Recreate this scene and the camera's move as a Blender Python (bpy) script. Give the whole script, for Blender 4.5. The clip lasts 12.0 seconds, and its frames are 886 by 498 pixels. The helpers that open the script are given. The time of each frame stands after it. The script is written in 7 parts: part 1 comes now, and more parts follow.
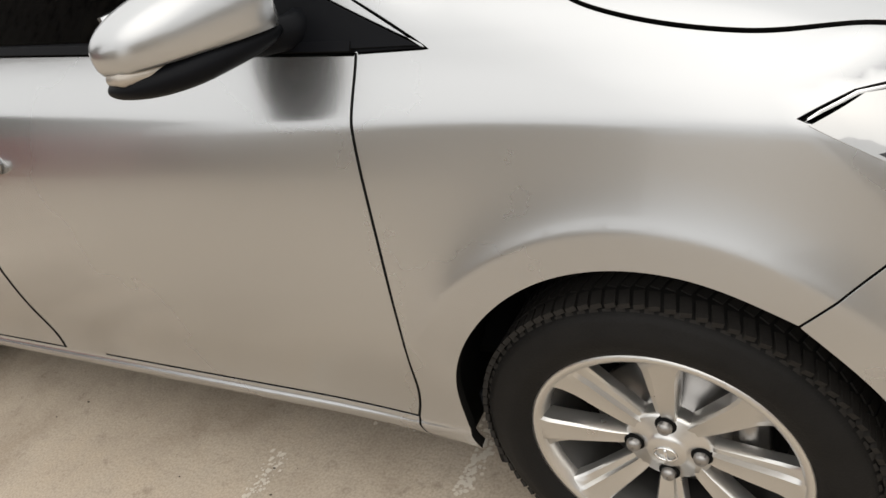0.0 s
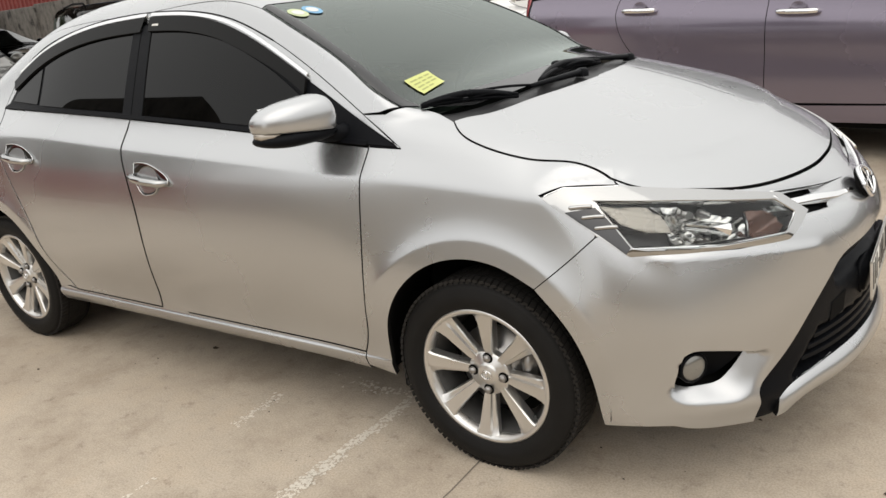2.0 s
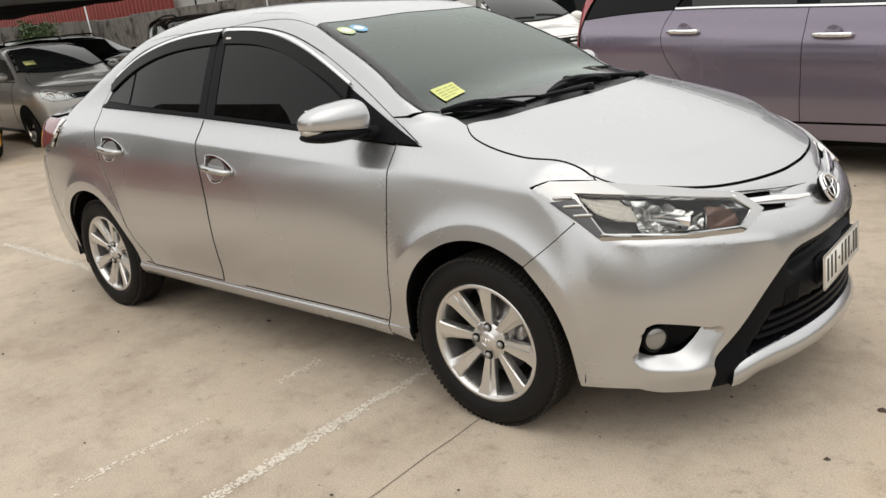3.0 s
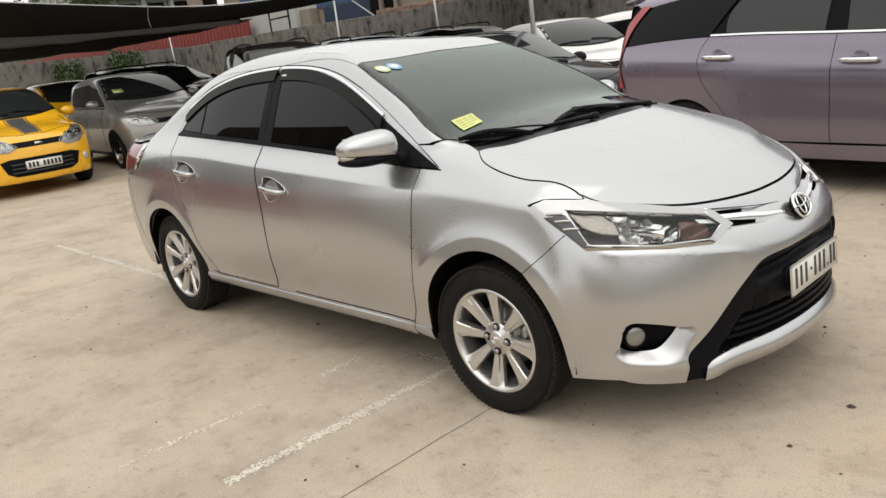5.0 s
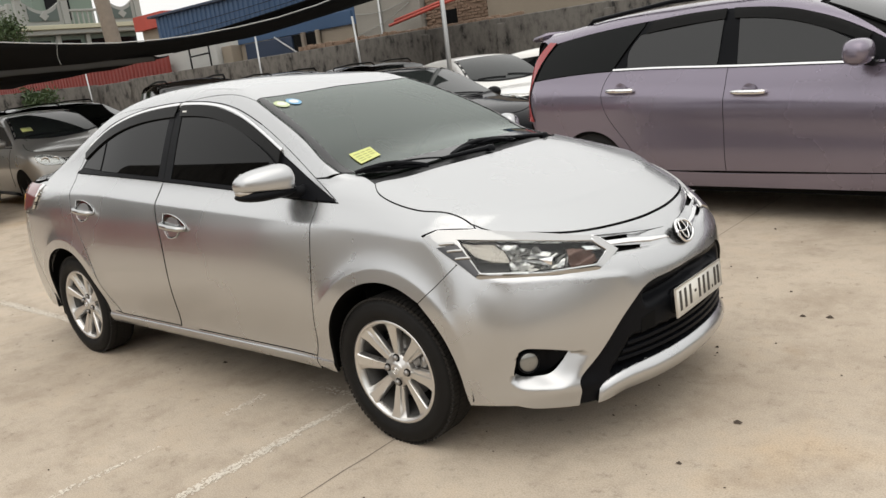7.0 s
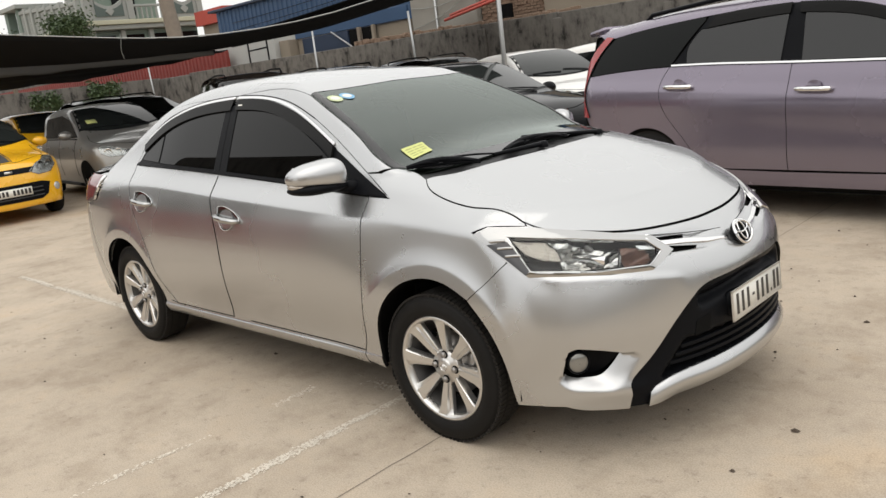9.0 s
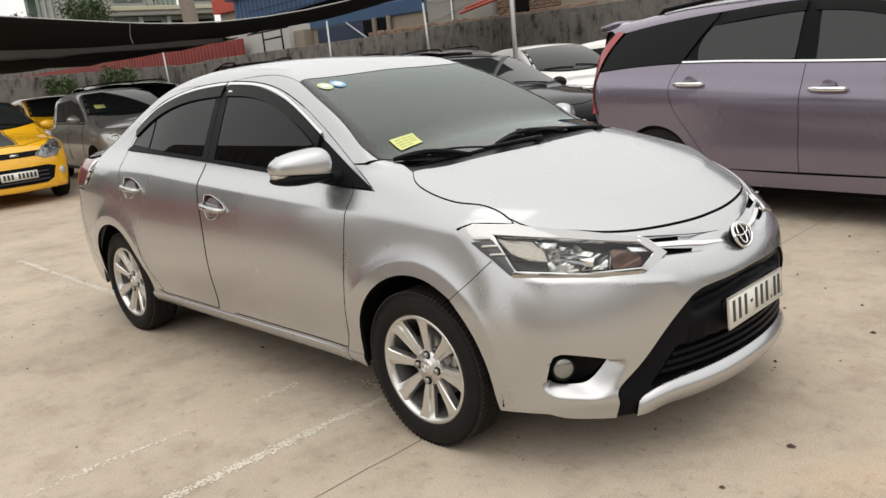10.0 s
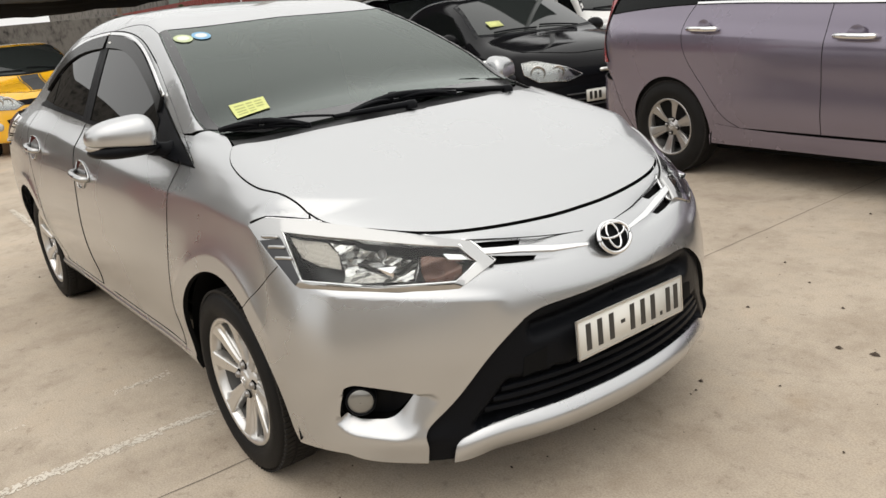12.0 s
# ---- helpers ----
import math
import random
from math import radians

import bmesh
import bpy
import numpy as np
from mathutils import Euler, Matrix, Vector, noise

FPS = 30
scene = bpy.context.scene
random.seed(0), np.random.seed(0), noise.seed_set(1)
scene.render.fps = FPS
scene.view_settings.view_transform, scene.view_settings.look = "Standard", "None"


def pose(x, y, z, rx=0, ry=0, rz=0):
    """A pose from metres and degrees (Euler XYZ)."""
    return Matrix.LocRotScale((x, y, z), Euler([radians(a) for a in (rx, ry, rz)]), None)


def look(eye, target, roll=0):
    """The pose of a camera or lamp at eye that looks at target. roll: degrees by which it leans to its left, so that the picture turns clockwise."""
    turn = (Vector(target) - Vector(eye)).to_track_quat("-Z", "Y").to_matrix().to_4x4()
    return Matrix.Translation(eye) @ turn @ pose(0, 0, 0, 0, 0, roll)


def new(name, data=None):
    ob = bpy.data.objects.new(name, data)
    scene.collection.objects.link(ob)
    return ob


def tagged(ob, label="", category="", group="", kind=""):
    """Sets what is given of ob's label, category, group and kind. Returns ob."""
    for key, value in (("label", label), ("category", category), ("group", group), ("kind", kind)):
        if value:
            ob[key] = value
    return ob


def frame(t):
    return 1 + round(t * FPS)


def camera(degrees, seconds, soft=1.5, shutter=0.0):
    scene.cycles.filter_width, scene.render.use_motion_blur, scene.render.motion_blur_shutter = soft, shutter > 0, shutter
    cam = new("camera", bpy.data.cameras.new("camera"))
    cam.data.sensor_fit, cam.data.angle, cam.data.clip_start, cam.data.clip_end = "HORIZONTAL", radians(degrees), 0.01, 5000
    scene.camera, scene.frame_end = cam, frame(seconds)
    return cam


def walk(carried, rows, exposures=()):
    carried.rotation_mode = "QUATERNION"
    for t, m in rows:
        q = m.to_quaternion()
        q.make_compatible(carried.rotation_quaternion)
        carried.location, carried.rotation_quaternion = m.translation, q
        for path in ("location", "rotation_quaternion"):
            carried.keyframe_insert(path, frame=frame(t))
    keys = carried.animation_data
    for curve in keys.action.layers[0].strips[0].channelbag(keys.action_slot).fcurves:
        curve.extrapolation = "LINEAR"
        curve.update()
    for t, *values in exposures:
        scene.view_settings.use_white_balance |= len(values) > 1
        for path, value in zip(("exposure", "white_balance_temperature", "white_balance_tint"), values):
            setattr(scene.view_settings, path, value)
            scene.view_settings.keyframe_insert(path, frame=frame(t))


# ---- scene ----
from mathutils.geometry import delaunay_2d_cdt as mathutils_cdt

cam = camera(58.6, 12.0)
PATH = [
    (0, (0.322, -1.581, 1.25), (-0.723, -0.213, 0.231), -17.9),
    (0.5, (0.483, -1.843, 1.284), (-0.576, -0.413, 0.371), -14.3),
    (0.6, (0.576, -1.876, 1.3), (-0.511, -0.464, 0.39), -14.0),
    (1, (0.826, -2.039, 1.318), (-0.285, -0.592, 0.498), -11.3),
    (1.5, (1.008, -2.256, 1.342), (-0.129, -0.757, 0.662), -9.4),
    (2, (1.152, -2.466, 1.374), (0.018, -0.946, 0.739), -6.9),
    (2.5, (1.376, -2.583, 1.369), (0.176, -1.104, 0.757), -5.3),
    (3, (1.549, -2.681, 1.384), (0.272, -1.258, 0.801), -6.1),
    (4.8, (1.952, -2.818, 1.446), (0.545, -1.510, 0.912), -7.3),
    (5, (1.972, -2.841, 1.445), (0.559, -1.523, 0.927), -7.1),
    (5.5, (1.998, -2.821, 1.441), (0.587, -1.492, 0.949), -7.8),
    (6, (2.039, -2.8, 1.432), (0.669, -1.421, 0.964), -7.4),
    (6.5, (2.068, -2.783, 1.429), (0.751, -1.348, 0.974), -7.2),
    (6.7, (2.086, -2.78, 1.425), (0.789, -1.326, 0.971), -7.2),
    (8.3, (2.089, -2.744, 1.425), (0.798, -1.288, 0.963), -7.4),
    (8.5, (2.084, -2.746, 1.423), (0.758, -1.319, 0.967), -7.4),
    (9, (2.075, -2.752, 1.425), (0.686, -1.386, 0.973), -7.1),
    (9.5, (2.085, -2.728, 1.423), (0.677, -1.379, 0.977), -6.9),
    (10, (2.06, -2.595, 1.394), (0.65, -1.255, 0.931), -5.8),
    (10.5, (2.066, -2.45, 1.384), (0.694, -1.089, 0.867), -6.2),
    (11, (2.157, -2.201, 1.37), (0.793, -0.839, 0.834), -7.0),
    (11.5, (2.215, -1.942, 1.364), (0.773, -0.668, 0.816), -6.7),
    (12, (2.226, -1.592, 1.348), (0.683, -0.461, 0.764), -6.2),
]
walk(cam, [(t, look(eye, target, roll)) for t, eye, target, roll in PATH])

# ---------------------------------------------------------------- light
world = bpy.data.worlds.new("overcast_sky")
scene.world = world
world.use_nodes = True
wn, wl = world.node_tree.nodes, world.node_tree.links
sky = wn.new("ShaderNodeTexSky")
sky.sky_type, sky.sun_disc = "NISHITA", False
SUN_UP, SUN_ROUND = radians(58), radians(150)
sky.sun_elevation, sky.sun_rotation, sky.dust_density = SUN_UP, SUN_ROUND, 4.0
cloud = wn.new("ShaderNodeMix")
cloud.data_type, cloud.inputs["Factor"].default_value = "RGBA", 0.85
dome, rise, split = wn.new("ShaderNodeTexCoord"), wn.new("ShaderNodeValToRGB"), wn.new("ShaderNodeSeparateXYZ")
wl.new(dome.outputs["Generated"], split.inputs[0])
wl.new(split.outputs[2], rise.inputs[0])
rise.color_ramp.elements[0].position, rise.color_ramp.elements[0].color = 0.0, (0.62, 0.61, 0.59, 1)
rise.color_ramp.elements[1].position, rise.color_ramp.elements[1].color = 0.85, (1, 0.985, 0.95, 1)
gain = wn.new("ShaderNodeVectorMath")
gain.operation, gain.inputs["Scale"].default_value = "SCALE", 17.0
wl.new(rise.outputs[0], gain.inputs[0])
wl.new(gain.outputs[0], cloud.inputs["B"])
wl.new(sky.outputs[0], cloud.inputs["A"])
wl.new(cloud.outputs["Result"], wn["Background"].inputs[0])
wn["Background"].inputs[1].default_value = 0.10
sun = new("sun", bpy.data.lights.new("sun", "SUN"))
sun.data.energy, sun.data.angle, sun.data.color = 0.55, radians(70), (1, 0.95, 0.88)
sun.matrix_world = Euler((radians(90) - SUN_UP, 0, radians(180) - SUN_ROUND)).to_matrix().to_4x4()


# ---------------------------------------------------------------- materials
def material(name, color, rough=0.5, metal=0.0, coat=0.0, vary=0.0, scale=8.0, fine=0.0, bump_size=0.0, spec=0.5):
    """A surface with colour drift at a large and a fine scale, and a fine relief."""
    m = bpy.data.materials.new(name)
    m.use_nodes = True
    n, l = m.node_tree.nodes, m.node_tree.links
    b = n["Principled BSDF"]
    b.inputs["Base Color"].default_value = (*color, 1)
    b.inputs["Roughness"].default_value, b.inputs["Metallic"].default_value = rough, metal
    b.inputs["Coat Weight"].default_value, b.inputs["Coat Roughness"].default_value = coat, 0.04
    b.inputs["Specular IOR Level"].default_value = spec
    if vary or fine or bump_size:
        co = n.new("ShaderNodeTexCoord")
        big, small = n.new("ShaderNodeTexNoise"), n.new("ShaderNodeTexNoise")
        big.inputs["Scale"].default_value, big.inputs["Detail"].default_value = scale, 6
        small.inputs["Scale"].default_value, small.inputs["Detail"].default_value = scale * 22, 3
        for q in (big, small):
            l.new(co.outputs["Object"], q.inputs["Vector"])
        mix = n.new("ShaderNodeMath")
        mix.operation, mix.inputs[1].default_value = "MULTIPLY_ADD", vary
        add = n.new("ShaderNodeMath")
        add.operation, add.inputs[1].default_value = "MULTIPLY_ADD", fine
        add.inputs[2].default_value = 1 - (vary + fine) / 2
        l.new(small.outputs[0], add.inputs[0])
        l.new(big.outputs[0], mix.inputs[0])
        l.new(add.outputs[0], mix.inputs[2])
        hue = n.new("ShaderNodeHueSaturation")
        hue.inputs["Color"].default_value = (*color, 1)
        l.new(mix.outputs[0], hue.inputs["Value"])
        l.new(hue.outputs[0], b.inputs["Base Color"])
        r = n.new("ShaderNodeMath")
        r.operation, r.inputs[1].default_value, r.inputs[2].default_value = "MULTIPLY_ADD", 0.16, rough - 0.08
        l.new(big.outputs[0], r.inputs[0])
        l.new(r.outputs[0], b.inputs["Roughness"])
        if bump_size:
            bp = n.new("ShaderNodeBump")
            bp.inputs["Distance"].default_value = bump_size
            l.new(small.outputs[0], bp.inputs["Height"])
            l.new(bp.outputs[0], b.inputs["Normal"])
    return m


def glass(name, tint, gloss=(1.0, 1.0, 1.0), ior=1.62):
    """Tinted sheet glass: what lies behind shows through the tint, the surroundings mirror in it."""
    m = bpy.data.materials.new(name)
    m.use_nodes = True
    n, l = m.node_tree.nodes, m.node_tree.links
    n.remove(n["Principled BSDF"])
    t, g, f, x = n.new("ShaderNodeBsdfTransparent"), n.new("ShaderNodeBsdfGlossy"), n.new("ShaderNodeFresnel"), n.new("ShaderNodeMixShader")
    t.inputs[0].default_value = (*tint, 1)
    g.inputs["Color"].default_value = (*gloss, 1)
    g.inputs["Roughness"].default_value = 0.015
    f.inputs["IOR"].default_value = ior
    l.new(f.outputs[0], x.inputs[0])
    l.new(t.outputs[0], x.inputs[1])
    l.new(g.outputs[0], x.inputs[2])
    l.new(x.outputs[0], n["Material Output"].inputs[0])
    return m


SILVER = material("silver_paint", (0.505, 0.512, 0.518), 0.27, 0.9, 0.7, 0.02, 2)
SILVER.node_tree.nodes["Principled BSDF"].inputs["Coat Roughness"].default_value = 0.03
MAUVE = material("mauve_paint", (0.205, 0.178, 0.228), 0.26, 0.6, 0.8, 0.03, 2)
VAN_TAIL = material("van_lamp_red", (0.34, 0.045, 0.05), 0.2, 0, 0.6, 0.15, 10)
DULL_ALLOY = material("dull_alloy", (0.40, 0.39, 0.38), 0.34, 0.85, 0.2, 0.1, 12, 0.1)
YELLOW = material("yellow_paint", (0.85, 0.45, 0.015), 0.28, 0.0, 0.8, 0.03, 3)
GREY = material("grey_paint", (0.33, 0.32, 0.30), 0.30, 0.6, 0.7, 0.03, 3)
BLACK = material("black_paint", (0.007, 0.007, 0.008), 0.10, 0.0, 0.0, 0.03, 3, spec=0.10)
WHITE = material("white_paint", (0.74, 0.73, 0.70), 0.3, 0.0, 0.8, 0.02, 3)
DARK_BROWN = material("dark_brown_paint", (0.016, 0.013, 0.011), 0.12, 0.0, 0.0, 0.03, 3, spec=0.10)
BLUE_DARK = material("dark_blue_door", (0.02, 0.035, 0.07), 0.5, 0.1, 0, 0.3, 2)
CHROME = material("chrome", (0.82, 0.82, 0.82), 0.06, 1.0)
ALLOY = material("alloy", (0.66, 0.65, 0.63), 0.30, 0.9, 0.3, 0.04, 12, 0.05)
STEEL = material("steel", (0.35, 0.34, 0.33), 0.35, 0.9, 0, 0.2, 20)
RUBBER = material("tyre_rubber", (0.012, 0.0115, 0.011), 0.60, 0, 0, 0.7, 14, 0.4, 0.0006, spec=0.12)
PLASTIC = material("black_plastic", (0.006, 0.0065, 0.008), 0.40, 0, 0, 0.12, 30, 0.2, 0.0002, spec=0.07)
# shade behind the spokes is put into the barrel's colour
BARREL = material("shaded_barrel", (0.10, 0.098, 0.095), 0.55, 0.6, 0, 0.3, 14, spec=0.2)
# for black parts, and as colour for the shade in gaps and recesses
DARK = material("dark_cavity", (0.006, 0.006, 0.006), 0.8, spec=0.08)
FRIT = material("printed_glass_edge", (0.022, 0.022, 0.023), 0.10, spec=0.7)
COWL = material("cowl_plastic", (0.016, 0.016, 0.017), 0.42, vary=0.2, scale=30, fine=0.3)
TRIM = material("grey_trim", (0.05, 0.05, 0.052), 0.6, 0, 0, 0.15, 20)
SHADE_GLASS = glass("dark_side_glass", (0.006, 0.007, 0.007), ior=1.29)
SCREEN = glass("windscreen_glass", (0.36, 0.43, 0.38), (0.92, 1.0, 0.95), 1.78)
CLEAR = glass("lamp_lens", (0.90, 0.92, 0.92), ior=1.40)
SMOKE = material("smoked_acrylic", (0.008, 0.008, 0.008), 0.16, 0, 0.0, spec=0.10)
TAIL = material("tail_lamp_red", (0.15, 0.012, 0.014), 0.12, 0, 0.8, 0.3, 18)
PLATE = material("plate_white", (0.72, 0.71, 0.66), 0.4, 0, 0.2, 0.06, 14)
INK = material("plate_ink", (0.03, 0.028, 0.025), 0.5)
NOTE = material("note_paper", (0.62, 0.65, 0.24), 0.7, vary=0.1, scale=30)
PAPER_INK = material("note_ink", (0.38, 0.40, 0.14), 0.7)
STICK_G = material("sticker_green", (0.55, 0.62, 0.36), 0.6)
STICK_B = material("sticker_blue", (0.20, 0.42, 0.62), 0.6)
CLEAR_PLASTIC = material("clear_plastic", (0.5, 0.5, 0.49), 0.12, 0.3, 0.5)
FOGGY = material("fog_lens_glass", (0.23, 0.225, 0.21), 0.10, 0.4, 0.8, 0.2, 60)
REFLECTOR = material("lamp_reflector", (0.60, 0.59, 0.57), 0.06, 1.0, vary=0.15, scale=14)
DARK_REFLECTION = material("dark_reflection_chrome", (0.075, 0.075, 0.077), 0.12, 1.0)
HANDLE_CUP = material("dark_chrome", (0.20, 0.20, 0.20), 0.10, 1.0)
VAN_GLASS = glass("van_side_glass", (0.05, 0.052, 0.048), ior=1.6)
LAMP_DARK = material("lamp_inner_black", (0.020, 0.020, 0.021), 0.15, spec=0.3)
BOWL = material("lamp_bowl_grey", (0.40, 0.40, 0.39), 0.28, 0.8, vary=0.2, scale=20)
BEZEL = material("bezel_chrome", (0.46, 0.46, 0.455), 0.08, 1.0)
RIBBED = material("ribbed_indicator_lens", (0.42, 0.38, 0.33), 0.28, 0.35, 0.4, 0.2, 20)
BROWN_LENS = material("brown_side_light", (0.16, 0.075, 0.05), 0.15, 0.3, 0.5, 0.4, 30)
TREAD = material("dusty_tread", (0.022, 0.020, 0.018), 0.8, 0, 0, 0.6, 10, 0.4, 0.0006, spec=0.2)


# ---------------------------------------------------------------- shape tools
def spline(xs, ys):
    """A natural cubic curve through the points, straight beyond its ends."""
    xs, ys = np.array(xs, float), np.array(ys, float)
    n, h = len(xs), np.diff(xs)
    a, b = np.zeros((n, n)), np.zeros(n)
    a[0, 0] = a[-1, -1] = 1
    for i in range(1, n - 1):
        a[i, i - 1:i + 2] = h[i - 1], 2 * (h[i - 1] + h[i]), h[i]
        b[i] = 6 * ((ys[i + 1] - ys[i]) / h[i] - (ys[i] - ys[i - 1]) / h[i - 1])
    m = np.linalg.solve(a, b)

    def at(q):
        q = np.asarray(q, float)
        c = np.clip(q, xs[0], xs[-1])
        i = np.clip(np.searchsorted(xs, c) - 1, 0, n - 2)
        u, v, w = c - xs[i], xs[i + 1] - c, h[i]
        y = (m[i] * v ** 3 + m[i + 1] * u ** 3) / (6 * w) + (ys[i] / w - m[i] * w / 6) * v + (ys[i + 1] / w - m[i + 1] * w / 6) * u
        lo = (ys[1] - ys[0]) / h[0] - h[0] * m[1] / 6
        hi = (ys[-1] - ys[-2]) / h[-1] + h[-1] * m[-2] / 6
        return y + np.where(q < xs[0], (q - xs[0]) * lo, 0) + np.where(q > xs[-1], (q - xs[-1]) * hi, 0)
    return at


def step(a, b, q):
    s = np.clip((q - a) / (b - a), 0, 1)
    return s * s * s * (s * (6 * s - 15) + 10)


def bump(q, centre, width):
    return np.exp(-((q - centre) / width) ** 2)


def soft(q, k):
    """Zero below 0, q above it, rounded over k."""
    return np.where(q > 30 * k, q, k * np.log1p(np.exp(np.clip(q / k, -40, 30))))


def both(a, b, k):
    """The larger of two values, rounded over k."""
    h = np.clip(0.5 + 0.5 * (a - b) / k, 0, 1)
    return b + (a - b) * h + k * h * (1 - h)


class Sedan:
    """The silver saloon as one rounded body; x forward from the front axle, y to its left, z up."""
    width = spline([-3.55, -3.3, -2.9, -2.5, -1.9, -1.2, -0.5, 0.0, 0.35, 0.6], [0.70, 0.775, 0.83, 0.846, 0.848, 0.846, 0.842, 0.836, 0.822, 0.79])
    door = spline([0.12, 0.20, 0.25, 0.285, 0.32, 0.44, 0.60, 0.72, 0.82, 0.89, 0.95, 1.02, 1.20, 1.40, 1.50], [-0.20, -0.11, -0.062, -0.044, -0.04, -0.016, 0.0, -0.011, -0.030, -0.053, -0.081, -0.112, -0.189, -0.285, -0.338])
    nose = spline([0.16, 0.24, 0.34, 0.48, 0.58, 0.68, 0.76, 0.84, 0.92, 1.00, 1.06, 1.40], [-0.06, -0.03, -0.018, -0.016, -0.021, -0.040, -0.058, -0.076, -0.099, -0.134, -0.164, -0.344])
    tail = spline([0.16, 0.24, 0.34, 0.48, 0.62, 0.78, 0.90, 0.98, 1.06, 1.20, 1.40, 1.50], [-0.09, -0.05, -0.03, -0.01, 0.0, -0.010, -0.030, -0.069, -0.134, -0.209, -0.304, -0.354])
    front = spline([0.12, 0.17, 0.20, 0.23, 0.26, 0.30, 0.38, 0.48, 0.58, 0.66, 0.72, 0.78, 0.84], [0.66, 0.79, 0.842, 0.878, 0.896, 0.900, 0.892, 0.892, 0.884, 0.860, 0.820, 0.758, 0.67])
    corner = spline([0.12, 0.17, 0.22, 0.28, 0.38, 0.5], [0.07, 0.075, 0.03, 0.0, 0.0, 0.0])
    back = spline([0.16, 0.3, 0.5, 0.65, 0.8, 0.95, 1.02, 1.10], [-3.40, -3.48, -3.51, -3.50, -3.47, -3.44, -3.42, -3.30])
    hood = spline([-0.5, -0.3, -0.1, 0.1, 0.3, 0.5, 0.65, 0.75, 0.85], [1.135, 1.095, 1.052, 1.008, 0.955, 0.89, 0.828, 0.772, 0.70])
    cabin = spline([-3.5, -3.2, -3.0, -2.8, -2.6, -2.4, -2.1, -1.8, -1.5, -1.25, -1.1, -0.95, -0.83, -0.6, -0.38, -0.3, 0.0], [0.93, 1.02, 1.09, 1.19, 1.29, 1.378, 1.449, 1.476, 1.471, 1.449, 1.427, 1.386, 1.343, 1.240, 1.124, 1.078, 0.90])
    fold = spline([-3.4, -2.4, -1.45, -0.9, -0.44, 0.0, 0.3], [1.012, 0.972, 0.922, 0.893, 0.868, 0.842, 0.815])
    deck = spline([-3.6, -3.45, -3.2, -2.9, -2.6], [1.015, 1.045, 1.07, 1.085, 1.09])

    @classmethod
    def side(s, x, z):
        x, z = np.clip(x, -3.55, 0.7), np.clip(z, 0.12, 1.52)
        f, r = step(-0.75, 0.0, x), step(-1.9, -2.7, x)
        w = s.width(x) + (1 - f - r) * s.door(z) + f * s.nose(z) + r * s.tail(z)
        for ax, zz in ((0.0, 0.302), (-2.55, 0.302)):
            d = np.hypot(x - ax, z - zz)
            w = w + 0.012 * np.exp(-soft(d - 0.412, 0.0025) / 0.036) * step(0.26, 0.56, z) * step(0.8, 0.6, d)
        k = z - s.fold(x)
        w = w + 0.013 * step(0.301, 0.284, z) * (1 - f) * step(-2.35, -2.2, x)
        return w + 0.004 * f - (0.16 * soft(k, 0.004) + 0.25 * (soft(k, 0.0035) - soft(k - 0.062, 0.008))) * step(0.35, 0.12, x) + 0.07 * np.maximum(z - s.fold(x) - 0.09, 0)

    @classmethod
    def top(s, x, y):
        x, y = np.clip(x, -3.6, 0.9), np.clip(y, 0, 0.95)
        a = both(s.hood(np.maximum(x, -0.5)) - 2 * np.maximum(-0.5 - x, 0) - 0.10 * y ** 2 - 0.06 * y ** 4, s.cabin(x) - (0.115 - 0.075 * step(-1.7, -0.9, x) + 0.06 * step(-0.5, -0.2, x)) * y ** 2, 0.03)
        return both(a, s.deck(np.clip(x, -3.6, -2.6)) - 0.08 * y ** 2 - np.maximum(x + 2.6, 0) * 2, 0.05)

    @classmethod
    def value(s, p):
        x, y, z = p[..., 0], np.abs(p[..., 1]), p[..., 2]
        zz, yy = np.clip(z, 0.12, 0.86), np.clip(y, 0, 0.95)
        fx = s.front(zz) - 0.45 * yy ** 2 - (0.44 - 0.14 * bump(zz, 0.45, 0.17)) * yy ** 4 + s.corner(np.minimum(zz, 0.45)) * step(0.36, 0.56, yy) + 0.016 * bump(zz, 0.275, 0.035) * bump(yy, 0.62, 0.10)
        v = both(y - s.side(x, z), (z - s.top(x, y)) * 0.9, 0.075 - 0.047 * step(1.0, 1.05, z) * step(-1.8, -1.2, x))
        v = both(v, (x - fx) * 0.75, 0.07)
        return both(v, (s.back(np.clip(z, 0.12, 1.1)) + 0.30 * yy ** 2 + 0.3 * yy ** 4 - x) * 0.9, 0.10)


def normals(shape, p):
    g = np.empty_like(p)
    for i in range(3):
        e = np.zeros(3)
        e[i] = 0.002
        g[:, i] = shape.value(p + e) - shape.value(p - e)
    return g / np.maximum(np.linalg.norm(g, axis=1, keepdims=True), 1e-9)


def cast(shape, p, way):
    """The points pushed along a direction until they meet the shape."""
    way = np.array(way, float) / np.linalg.norm(way)
    p = p - way * np.sum(p * way, axis=1, keepdims=True) - way * 5.0
    t = np.full(len(p), 0.0)
    for i in range(110):
        v = shape.value(p + way * t[:, None])
        t = np.minimum(t + v * 0.62, 9.0)
        if np.max(np.abs(v[t < 9.0]), initial=0) < 2e-5:
            break
    return p + way * t[:, None]


